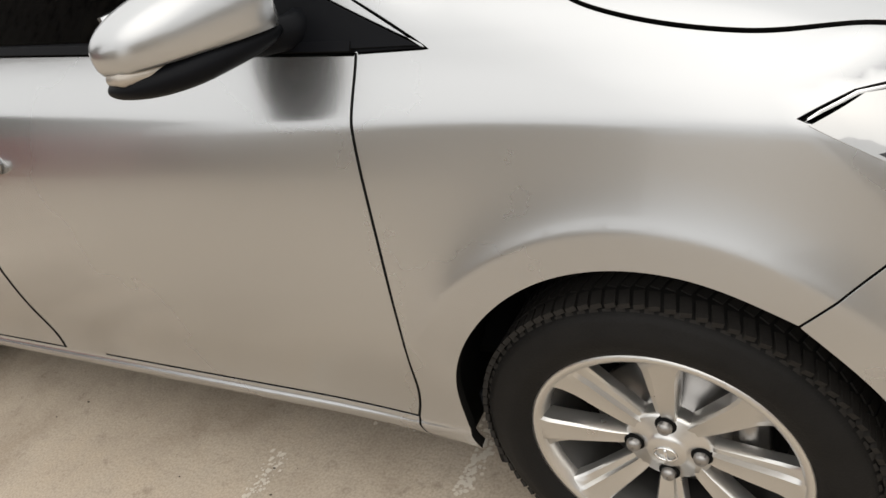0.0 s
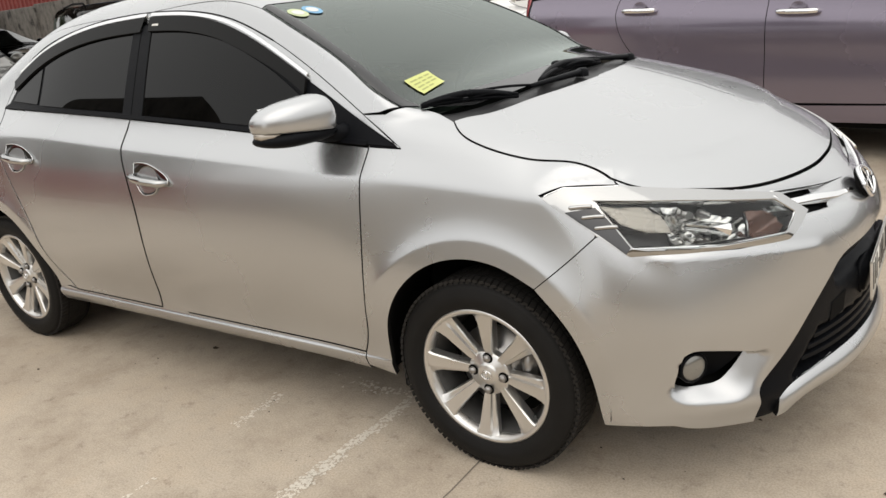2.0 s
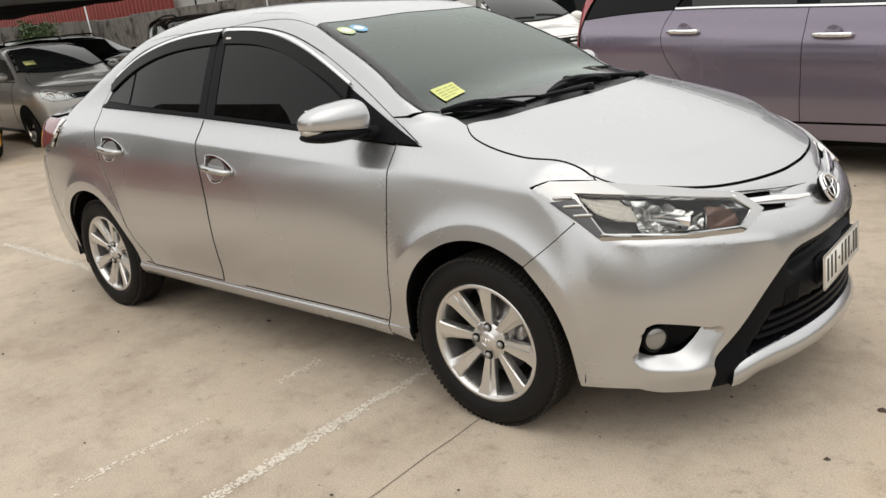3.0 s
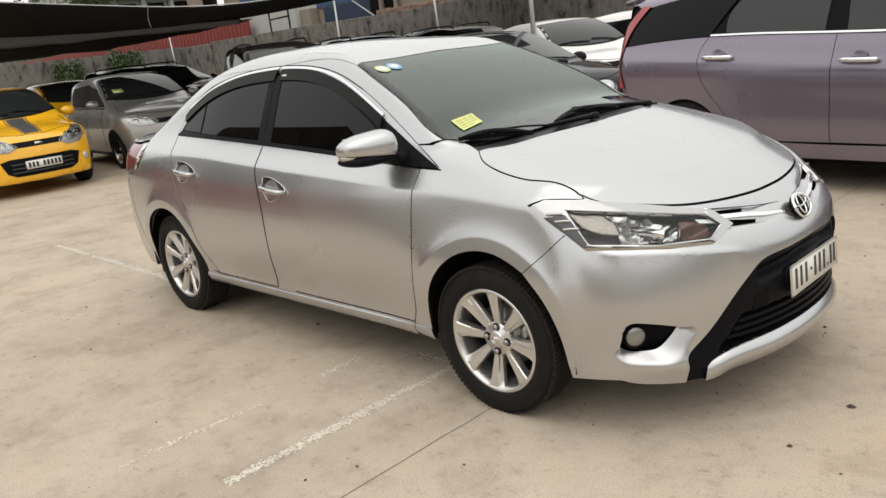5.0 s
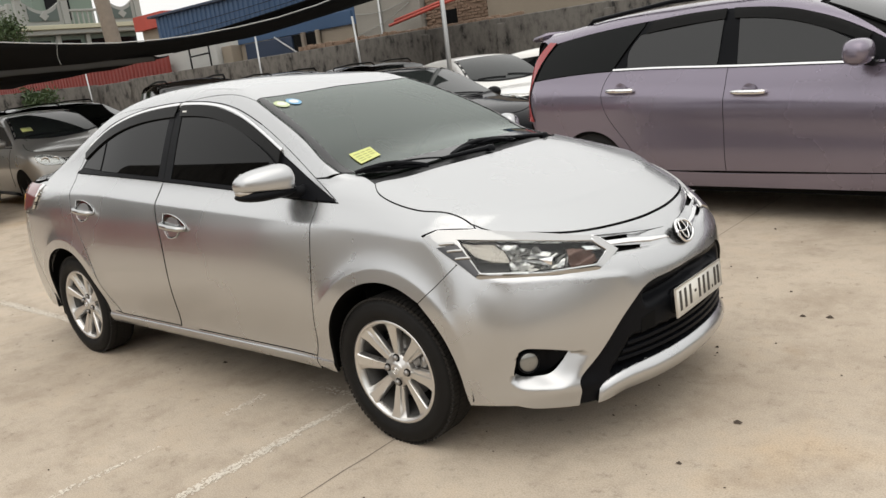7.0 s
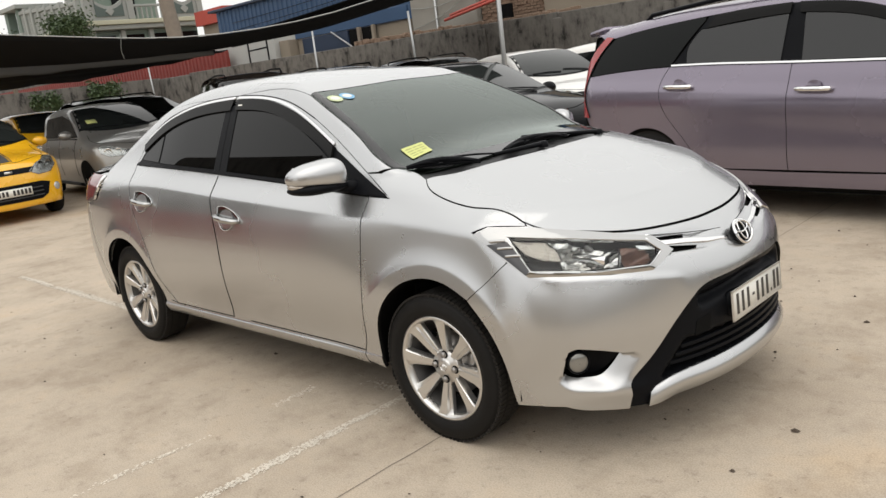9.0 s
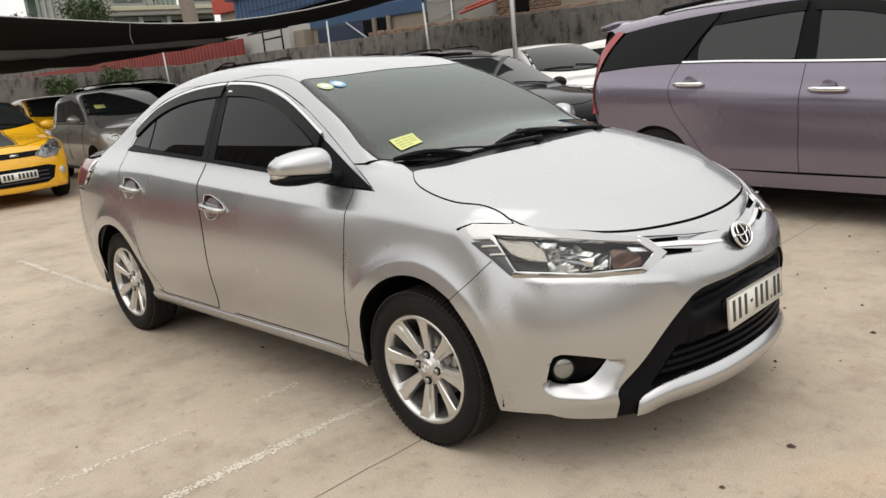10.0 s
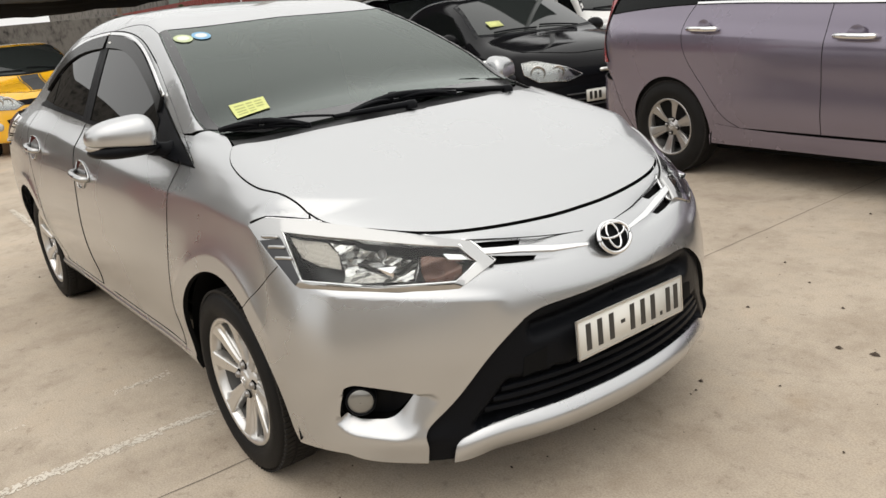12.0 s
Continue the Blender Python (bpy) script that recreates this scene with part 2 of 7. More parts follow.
# ---------------------------------------------------------------- mesh tools
def part(name, me, mat, parent=None, label=""):
    ob = new(name, me)
    me.materials.clear()
    me.materials.append(mat)
    if "edge" in me.attributes:
        me.materials.append(DARK)
        k = np.zeros(len(me.polygons), np.int32)
        me.attributes["edge"].data.foreach_get("value", k)
        me.polygons.foreach_set("material_index", k)
    ob.parent = parent
    if label:
        ob["label"] = label
    return ob


def mesh_of(name, verts, faces, vnormals=None, smooth=True):
    me = bpy.data.meshes.new(name)
    me.from_pydata([tuple(map(float, v)) for v in verts], [], [tuple(map(int, f)) for f in faces])
    me.polygons.foreach_set("use_smooth", [smooth] * len(me.polygons))
    me.update()
    if vnormals is not None:
        me.normals_split_custom_set_from_vertices([tuple(map(float, n)) for n in vnormals])
    return me


def bm_mesh(name, bm, smooth=True):
    me = bpy.data.meshes.new(name)
    bm.normal_update()
    bm.to_mesh(me)
    bm.free()
    me.polygons.foreach_set("use_smooth", [smooth] * len(me.polygons))
    return me


def thing(name, label, category, at=None, group="", kind=""):
    ob = tagged(new(name), label, category, group, kind)
    if at is not None:
        ob.matrix_world = at
    return ob


def through_points(ctrl, per=10):
    """A smooth line through control points."""
    c = np.array(ctrl, float)
    if len(c) == 2:
        return c[0] + (c[1] - c[0]) * np.linspace(0, 1, per)[:, None]
    d = np.concatenate([[0], np.cumsum(np.linalg.norm(np.diff(c, axis=0), axis=1) ** 0.7)])
    q = np.linspace(0, d[-1], per * (len(c) - 1) + 1)
    return np.stack([spline(d, c[:, i])(q) for i in range(c.shape[1])], 1)


def met(shape, p, way):
    q = cast(shape, p, way)
    return q[np.abs(shape.value(q)) < 0.004]


def on_side(shape, ctrl, per=10, sharp=False):
    """A line on the right flank from (x, z) points."""
    c = np.array(ctrl, float) if sharp else through_points(ctrl, per)
    return met(shape, np.stack([c[:, 0], 0 * c[:, 0], c[:, 1]], 1), (0, 1, 0))


def on_top(shape, ctrl, per=10, sharp=False):
    c = np.array(ctrl, float) if sharp else through_points(ctrl, per)
    return met(shape, np.stack([c[:, 0], c[:, 1], 0 * c[:, 0]], 1), (0, 0, -1))


def on_front(shape, ctrl, per=10, sharp=False):
    """A line on the nose from (y, z) points."""
    c = np.array(ctrl, float) if sharp else through_points(ctrl, per)
    return met(shape, np.stack([0 * c[:, 0], c[:, 0], c[:, 1]], 1), (-1, 0, 0))


def on_back(shape, ctrl, per=10, sharp=False):
    c = np.array(ctrl, float) if sharp else through_points(ctrl, per)
    return met(shape, np.stack([0 * c[:, 0], c[:, 0], c[:, 1]], 1), (1, 0, 0))


def even(loop, size):
    """A closed loop resampled at even steps, its corners kept."""
    out = []
    for a, b in zip(loop, np.roll(loop, -1, axis=0)):
        d = np.linalg.norm(b - a)
        if d < 1e-5:
            continue
        for i in range(max(1, int(math.ceil(d / size)))):
            out.append(a + (b - a) * i / max(1, int(math.ceil(d / size))))
    keep = [out[0]]
    for q in out[1:]:
        if np.linalg.norm(q - keep[-1]) > size * 0.25:
            keep.append(q)
    return np.array(keep)


def inside(loops, q):
    hit = np.zeros(len(q), bool)
    for loop in loops:
        for (ax, ay), (bx, by) in zip(loop, np.roll(loop, -1, axis=0)):
            cross = (ay > q[:, 1]) != (by > q[:, 1])
            hit ^= cross & (q[:, 0] < (bx - ax) * (q[:, 1] - ay) / (by - ay + 1e-15) + ax)
    return hit


def inset(loop, d):
    a, b = np.roll(loop, 1, axis=0), np.roll(loop, -1, axis=0)
    t1, t2 = loop - a, b - loop
    t1 = t1 / np.maximum(np.linalg.norm(t1, axis=1, keepdims=True), 1e-9)
    t2 = t2 / np.maximum(np.linalg.norm(t2, axis=1, keepdims=True), 1e-9)
    n = np.stack([-(t1 + t2)[:, 1], (t1 + t2)[:, 0]], 1)
    n = n / np.maximum(np.linalg.norm(n, axis=1, keepdims=True), 1e-9)
    area = 0.5 * np.sum(loop[:, 0] * b[:, 1] - b[:, 0] * loop[:, 1])
    c = np.clip(np.sum(n * np.stack([-t1[:, 1], t1[:, 0]], 1), axis=1), 0.5, 1)
    return loop + n * (d if area > 0 else -d) / c[:, None]


def panel(name, shape, lines, way, size=0.03, gap=0.0034, lift=0.0, deep=0.018, holes=(), mirror=0, dark_edge=True, dish=None, ridges=(), calm=False):
    """A sheet cut out of the shape inside the given lines, with edges that turn inwards.
    mirror: 1 the twin across the car, 2 both in one sheet. calm: shading that drifts evenly, as on bent glass."""
    way = np.array(way, float) / np.linalg.norm(way)
    e1 = np.cross(way, (0, 0, 1)) if abs(way[2]) < 0.99 else np.array((1.0, 0, 0))
    e1 = e1 / np.linalg.norm(e1)
    e2 = np.cross(e1, way)
    flat = lambda p: np.stack([p @ e1, p @ e2], 1)
    loops = [inset(even(flat(np.concatenate(lines)), size * 0.6), gap)]
    loops += [inset(even(flat(np.concatenate(h)), size * 0.6), -gap) for h in holes]
    lo, hi = loops[0].min(0), loops[0].max(0)
    gx, gy = np.meshgrid(np.arange(lo[0], hi[0], size), np.arange(lo[1], hi[1], size * 0.87))
    gx = gx + (np.arange(gx.shape[0]) % 2)[:, None] * size / 2
    grid = np.stack([gx.ravel(), gy.ravel()], 1)
    grid = grid[inside(loops, grid)]
    rim = np.concatenate(loops)
    near = np.full(len(grid), 9.0)
    for r in rim:
        near = np.minimum(near, np.sum((grid - r) ** 2, axis=1))
    grid = grid[near > (size * 0.42) ** 2]
    for line in ridges:
        r = flat(line)
        r = r[inside(loops, r)]
        near = np.full(len(r), 9.0)
        for q in rim:
            near = np.minimum(near, np.sum((r - q) ** 2, axis=1))
        r = r[near > 0.004 ** 2]
        near = np.full(len(grid), 9.0)
        for q in r:
            near = np.minimum(near, np.sum((grid - q) ** 2, axis=1))
        grid = np.concatenate([grid[near > 0.0035 ** 2], r])
    pts, edges, o = np.concatenate([rim, grid]), [], 0
    for loop in loops:
        edges += [(o + i, o + (i + 1) % len(loop)) for i in range(len(loop))]
        o += len(loop)
    res = mathutils_cdt([Vector(p) for p in pts], edges, [], 0, 1e-6)
    q = np.array([tuple(v) for v in res[0]])
    tri = np.array([f for f in res[2] if len(f) == 3])
    tri = tri[inside(loops, q[tri].mean(1))]
    p = cast(shape, q[:, :1] * e1 + q[:, 1:] * e2, way)
    tri = tri[(np.abs(shape.value(p)) < 0.004)[tri].all(1)]
    used, back = np.unique(tri, return_inverse=True)
    p, tri = p[used], back.reshape(-1, 3)
    n = normals(shape, p)
    if dish:
        p = p - n * dish(p)[:, None]
    if calm:
        basis = np.stack([np.ones(len(p)), p @ e1, p @ e2], 1)
        n = basis @ np.linalg.lstsq(basis, n, rcond=None)[0]
        n = n / np.linalg.norm(n, axis=1, keepdims=True)
    p = p + n * lift
    a, b, c = p[tri[:, 0]], p[tri[:, 1]], p[tri[:, 2]]
    turn = np.sum(np.cross(b - a, c - a) * n[tri].mean(1), axis=1) < 0
    tri[turn] = tri[turn][:, ::-1]
    if dish:
        face = np.cross(p[tri[:, 1]] - p[tri[:, 0]], p[tri[:, 2]] - p[tri[:, 0]])
        n = np.zeros_like(p)
        for i in range(3):
            np.add.at(n, tri[:, i], face)
        n = n / np.maximum(np.linalg.norm(n, axis=1, keepdims=True), 1e-12)
    # the turned-in edge
    count = {}
    for t in tri:
        for i in range(3):
            e = (t[i], t[(i + 1) % 3])
            count[e] = count.get(e, 0) + 1
    border = [e for e in count if (e[1], e[0]) not in count]
    if mirror == 2:
        mid = np.zeros(len(p), bool)
        mid[list({i for e in border for i in e if abs(p[i, 1]) < 0.007})] = True
        p[mid, 1], n[mid, 1] = 0.0, 0.0
        n = n / np.maximum(np.linalg.norm(n, axis=1, keepdims=True), 1e-12)
        border = [e for e in border if not (mid[e[0]] and mid[e[1]])]
    verts, norms, faces = [p], [n], [tuple(t) for t in tri]
    k, inner = len(p), [0] * len(tri)
    if deep:
        ids = sorted({i for e in border for i in e})
        where = {i: k + j for j, i in enumerate(ids)}
        side = np.zeros_like(p)
        for i, j in border:
            s = np.cross(p[j] - p[i], n[i])
            s = s / max(np.linalg.norm(s), 1e-9)
            side[i] += s
            side[j] += s
        side = side[ids] / np.maximum(np.linalg.norm(side[ids], axis=1, keepdims=True), 1e-9)
        m = len(ids)
        verts += [p[ids] - n[ids] * 0.0004 + side * 0.0004, p[ids] - n[ids] * deep]
        norms += [side * 0.8 + n[ids] * 0.4, side]
        for i, j in border:
            faces += [(j, i, where[i], where[j]), (where[j], where[i], where[i] + m, where[j] + m)]
            inner += [0, 1]
    verts, norms = np.concatenate(verts), np.concatenate(norms)
    if mirror:
        flip = np.array((1, -1, 1))
        vm, nm, fm = verts * flip, norms * flip, [tuple(reversed(f)) for f in faces]
        if mirror == 1:
            verts, norms, faces = vm, nm, fm
        else:
            k = len(verts)
            verts, norms = np.concatenate([verts, vm]), np.concatenate([norms, nm])
            faces = faces + [tuple(i + k for i in f) for f in fm]
            inner = inner + inner
    me = mesh_of(name, verts, faces, norms)
    # deep edge faces go black: the shade inside the gaps, as colour
    if dark_edge:
        me.attributes.new("edge", "INT", "FACE").data.foreach_set("value", inner)
    return me


def lathe(name, profile, seg=48, axis="y", caps=False):
    """A turned body: (radius, along) points round the y axis."""
    bm = bmesh.new()
    rings = []
    for r, a in profile:
        rings.append([bm.verts.new((r * math.cos(2 * math.pi * i / seg), a, r * math.sin(2 * math.pi * i / seg))) for i in range(seg)])
    for r0, r1 in zip(rings, rings[1:]):
        for i in range(seg):
            bm.faces.new((r0[i], r0[(i + 1) % seg], r1[(i + 1) % seg], r1[i]))
    if caps:
        bm.faces.new(rings[0])
        bm.faces.new(rings[-1][::-1])
    bmesh.ops.recalc_face_normals(bm, faces=bm.faces)
    return bm


def box(size, at=(0, 0, 0), bevel=0.0, turn=None, seg=2):
    bm = bmesh.new()
    bmesh.ops.create_cube(bm, size=1)
    bmesh.ops.scale(bm, vec=size, verts=bm.verts)
    if bevel:
        bmesh.ops.bevel(bm, geom=bm.edges[:], offset=bevel, segments=seg, affect="EDGES")
    if turn is not None:
        bmesh.ops.transform(bm, matrix=turn, verts=bm.verts)
    bmesh.ops.translate(bm, vec=at, verts=bm.verts)
    return bm


def join(*bms):
    out = bmesh.new()
    for b in bms:
        me = bpy.data.meshes.new("tmp")
        b.to_mesh(me)
        b.free()
        out.from_mesh(me)
        bpy.data.meshes.remove(me)
    return out


def tube(points, radius, seg=8, closed=False):
    """A round bar along points; radius one number or one for each point."""
    pts = [Vector(p) for p in points]
    rr = radius if hasattr(radius, "__len__") else [radius] * len(pts)
    bm, rings = bmesh.new(), []
    for i, p in enumerate(pts):
        d = (pts[min(i + 1, len(pts) - 1)] - pts[max(i - 1, 0)])
        if closed:
            d = pts[(i + 1) % len(pts)] - pts[i - 1]
        q = d.to_track_quat("Z", "Y")
        rings.append([bm.verts.new(p + q @ Vector((rr[i] * math.cos(6.28318 * k / seg), rr[i] * math.sin(6.28318 * k / seg), 0))) for k in range(seg)])
    pairs = list(zip(rings, rings[1:])) + ([(rings[-1], rings[0])] if closed else [])
    for a, b in pairs:
        for k in range(seg):
            bm.faces.new((a[k], a[(k + 1) % seg], b[(k + 1) % seg], b[k]))
    if not closed:
        bm.faces.new(rings[0][::-1])
        bm.faces.new(rings[-1])
    return bm


def shell(name, shape, x0, x1, size=0.08, lift=0.0, low=0.2, middle=0.7):
    """The whole shape as one closed skin."""
    half, zc = 1.1, middle
    a, b = x0 + 0.75, x1 - 0.75
    bx0, bx1, bz0, bz1 = x0 - 0.4, x1 + 0.4, low - 0.3, 2.2
    bm = bmesh.new()
    bmesh.ops.create_cube(bm, size=1)
    for axis, span in ((0, bx1 - bx0), (1, 2 * half), (2, bz1 - bz0)):
        for i in range(1, int(span / size)):
            co, no = [0, 0, 0], [0, 0, 0]
            co[axis], no[axis] = i / int(span / size) - 0.5, 1
            bmesh.ops.bisect_plane(bm, geom=bm.verts[:] + bm.edges[:] + bm.faces[:], plane_co=co, plane_no=no)
    v = np.array([tuple(q.co) for q in bm.verts])
    bm.verts.index_update()
    faces = [[q.index for q in f.verts] for f in bm.faces]
    bm.free()
    p = np.stack([(v[:, 0] + 0.5) * (bx1 - bx0) + bx0, v[:, 1] * 2 * half, (v[:, 2] + 0.5) * (bz1 - bz0) + bz0], 1)
    core = np.stack([np.clip((v[:, 0]) * (b - a) + (a + b) / 2, a, b), 0 * v[:, 0], np.full(len(v), zc)], 1)
    way = core - p
    length = np.linalg.norm(way, axis=1, keepdims=True)
    way = way / length
    lo, hi = np.zeros(len(p)), length[:, 0]
    for i in range(26):
        mid = (lo + hi) / 2
        out = np.maximum(shape.value(p + way * mid[:, None]), low - (p + way * mid[:, None])[:, 2]) > 0
        lo, hi = np.where(out, mid, lo), np.where(out, hi, mid)
    q = p + way * lo[:, None]
    n = normals(shape, q)
    return mesh_of(name, q + n * lift, faces)


# ---------------------------------------------------------------- ground
def concrete():
    m = bpy.data.materials.new("yard_concrete")
    m.use_nodes = True
    n, l = m.node_tree.nodes, m.node_tree.links
    b = n["Principled BSDF"]
    co = n.new("ShaderNodeTexCoord")

    def noise_at(scale, detail=6, rough=0.6):
        q = n.new("ShaderNodeTexNoise")
        q.inputs["Scale"].default_value, q.inputs["Detail"].default_value, q.inputs["Roughness"].default_value = scale, detail, rough
        l.new(co.outputs["Object"], q.inputs["Vector"])
        return q.outputs[0]

    def ramp(src, *stops):
        r = n.new("ShaderNodeValToRGB")
        for i, (p, c) in enumerate(stops):
            e = r.color_ramp.elements[i] if i < 2 else r.color_ramp.elements.new(p)
            e.position, e.color = p, (*c, 1)
        l.new(src, r.inputs[0])
        return r.outputs[0]

    def mixed(kind, fac, a, c):
        q = n.new("ShaderNodeMix")
        q.data_type, q.blend_type = "RGBA", kind
        q.inputs["Factor"].default_value = fac
        l.new(a, q.inputs["A"])
        l.new(c, q.inputs["B"])
        return q.outputs["Result"]
    base = ramp(noise_at(0.55, 8, 0.62), (0.30, (0.372, 0.308, 0.238)), (0.50, (0.460, 0.391, 0.311)), (0.70, (0.545, 0.468, 0.376)))
    blot = ramp(noise_at(2.6, 7, 0.7), (0.36, (0.82, 0.80, 0.78)), (0.52, (1, 1, 1)), (0.72, (1.06, 1.03, 0.99)))
    sand = ramp(noise_at(160, 3), (0.32, (0.80, 0.79, 0.78)), (0.6, (1.05, 1.05, 1.05)))
    rust = ramp(noise_at(1.1, 4), (0.58, (1, 1, 1)), (0.72, (0.96, 0.90, 0.82)))
    specks = ramp(noise_at(38, 2), (0.235, (0.35, 0.33, 0.31)), (0.27, (1, 1, 1)))
    pits = ramp(noise_at(14, 5, 0.75), (0.30, (0.72, 0.70, 0.68)), (0.42, (1, 1, 1)), (0.70, (1.05, 1.045, 1.03)))
    scuff = ramp(noise_at(4.2, 9, 0.78), (0.56, (1, 1, 1)), (0.66, (0.86, 0.845, 0.83)), (0.80, (0.80, 0.79, 0.78)))
    c = base
    for layer in (blot, sand, rust, specks, pits, scuff):
        c = mixed("MULTIPLY", 1, c, layer)
    l.new(c, b.inputs["Base Color"])
    b.inputs["Roughness"].default_value = 0.78
    b.inputs["Specular IOR Level"].default_value = 0.3
    bp = n.new("ShaderNodeBump")
    bp.inputs["Distance"].default_value, bp.inputs["Strength"].default_value = 0.002, 0.5
    l.new(noise_at(90, 4), bp.inputs["Height"])
    l.new(bp.outputs[0], b.inputs["Normal"])
    return m


CONCRETE = concrete()


def slab():
    """The yard: a sheet out to the horizon, cut by one shallow joint."""
    bm = bmesh.new()
    q = [bm.verts.new(v) for v in ((-600, -600, 0), (600, -600, 0), (600, 600, 0), (-600, 600, 0))]
    bm.faces.new(q)
    return bm_mesh("ground", bm, False)


tagged(part("ground", slab(), CONCRETE), "bare stained beige concrete yard", "ground", kind="structure")


# ---------------------------------------------------------------- wheels
def wheel(name, parent, at, r=0.303, wide=0.19, rim=0.205, spokes=8, turn=0.0, metal=ALLOY):
    """A wheel whose outer face looks to -y; its middle plane at the origin."""
    hub = new(name)
    hub.parent = parent
    hub.matrix_local = at
    h = wide / 2
    side = r - rim
    prof = [(rim - 0.012, -h * 0.70), (rim + 0.004, -h * 0.86), (rim + side * 0.16, -h * 0.95), (rim + side * 0.3, -h * 0.985), (rim + side * 0.34, -h * 1.0),
            (rim + side * 0.52, -h * 1.0), (rim + side * 0.56, -h * 0.985), (rim + side * 0.74, -h * 0.94), (rim + side * 0.86, -h * 0.87), (r - 0.012, -h * 0.81), (r - 0.004, -h * 0.72), (r, -h * 0.55), (r + 0.001, 0),
            (r, h * 0.55), (r - 0.006, h * 0.75), (r - 0.03, h * 0.9), (rim, h * 0.9), (rim - 0.012, h * 0.7)]
    tyre = part("tyre", bm_mesh("tyre", lathe("tyre", prof, 72)), RUBBER, hub, "black rubber tyre with worn tread")
    # tread blocks: shoulder bars and ribs, proud of the carcass
    bms = []
    for i in range(92):
        a = 2 * math.pi * i / 92
        for yy, w, ang in ((-h * 0.66, h * 0.34, 0.25), (-h * 0.2, h * 0.42, -0.3), (h * 0.28, h * 0.42, 0.3)):
            m = Matrix.Rotation(-a, 4, "Y") @ Matrix.Translation((r - 0.0018, yy, 0)) @ Matrix.Rotation(ang, 4, "X")
            bms.append(box((0.008, w, 2 * math.pi * r / 92 * 0.72), (0, 0, 0), 0, m))
        # shoulder lugs that run down onto the sidewall, every other one longer
        m = Matrix.Rotation(-a - 0.01, 4, "Y") @ Matrix.Translation((r - 0.0165, -h * 0.82, 0)) @ Matrix.Rotation(radians(-62), 4, "Z") @ Matrix.Rotation(0.2, 4, "X")
        bms.append(box((0.003, 0.018 if i % 2 else 0.026, 2 * math.pi * r / 92 * 0.62), (0, 0, 0), 0, m))
    part("tread", bm_mesh("tread", join(*bms), False), TREAD, tyre)
    # the rim's lip and barrel
    lip = [(rim - 0.016, -h * 0.55), (rim - 0.012, -h * 0.82), (rim - 0.004, -h * 0.885), (rim + 0.004, -h * 0.87), (rim + 0.005, -h * 0.80)]
    rimob = part("rim", bm_mesh("rim", lathe("rim", lip, 72)), metal, hub, "silver alloy rim")
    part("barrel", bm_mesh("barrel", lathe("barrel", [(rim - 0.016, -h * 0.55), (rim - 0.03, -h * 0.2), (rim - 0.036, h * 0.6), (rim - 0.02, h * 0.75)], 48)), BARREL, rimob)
    # spokes
    def spoke(k):
        bm = bmesh.new()
        rows = []
        for u, w, y, crown in ((0.036, 0.014, -h * 0.50, 0.004), (0.075, 0.0205, -h * 0.62, 0.006), (0.12, 0.0265, -h * 0.70, 0.007), (0.16, 0.0315, -h * 0.76, 0.007), (rim - 0.026, 0.037, -h * 0.81, 0.006), (rim - 0.014, 0.044, -h * 0.84, 0.003), (rim - 0.006, 0.052, -h * 0.86, 0.0)):
            g, w = (1 if k % 2 else -1), w * (0.88 + 0.16 * (8 - spokes))
            sect = [(-w, y + 0.032), (-w * 0.98, y + 0.004), (-w * 0.84, y), (-w * 0.1, y + 0.002), (w * 0.34, y + 0.001), (w * 0.46, y + 0.0025 + crown), (w * 0.88, y + 0.004 + crown), (w, y + 0.008 + crown), (w, y + 0.032)]
            rows.append([bm.verts.new((g * s, yy, u)) for s, yy in (sect if g > 0 else sect[::-1])])
        for a, b in zip(rows, rows[1:]):
            for i in range(len(a) - 1):
                bm.faces.new((a[i], a[i + 1], b[i + 1], b[i]))
        bmesh.ops.recalc_face_normals(bm, faces=bm.faces)
        bmesh.ops.transform(bm, matrix=Matrix.Rotation(turn + 2 * math.pi * k / spokes, 4, "Y"), verts=bm.verts)
        return bm
    for k in range(spokes):
        me = bm_mesh("spoke", spoke(k))
        me.set_sharp_from_angle(angle=radians(35))
        part("spoke", me, metal, rimob)
    centre = [(0.066, -h * 0.20), (0.069, -h * 0.48), (0.064, -h * 0.555), (0.036, -h * 0.58), (0.032, -h * 0.64), (0.028, -h * 0.67), (0.001, -h * 0.69)]
    part("hub_cap", bm_mesh("hub_cap", lathe("hub_cap", centre, 32)), metal, rimob)
    ring = tube([(0.017 * math.cos(a), -h * 0.70, 0.013 * math.sin(a)) for a in np.linspace(0, 6.2832, 24)[:-1]], 0.002, 6, True)
    bar = tube([(0, -h * 0.70, -0.012), (0, -h * 0.70, 0.012)], 0.003, 6)
    part("badge", bm_mesh("badge", join(ring, bar)), CHROME, rimob)
    for k in range(4):
        a = turn + math.pi / 2 * k + 0.0
        off = (0.051 * math.sin(a), 0, 0.051 * math.cos(a))
        # black disc proud of the hub paints the shade of the nut's pocket
        pocket = lathe("nut_pocket", [(0.0165, -h * 0.40), (0.0165, -h * 0.585), (0.0155, -h * 0.60), (0.001, -h * 0.60)], 16)
        bmesh.ops.translate(pocket, vec=off, verts=pocket.verts)
        part("nut_pocket", bm_mesh("nut_pocket", pocket), DARK, rimob)
        nut = lathe("nut", [(0.0115, -h * 0.5), (0.0115, -h * 0.66), (0.009, -h * 0.71), (0.001, -h * 0.72)], 12)
        bmesh.ops.translate(nut, vec=off, verts=nut.verts)
        part("wheel_nut", bm_mesh("wheel_nut", nut), STEEL, rimob)
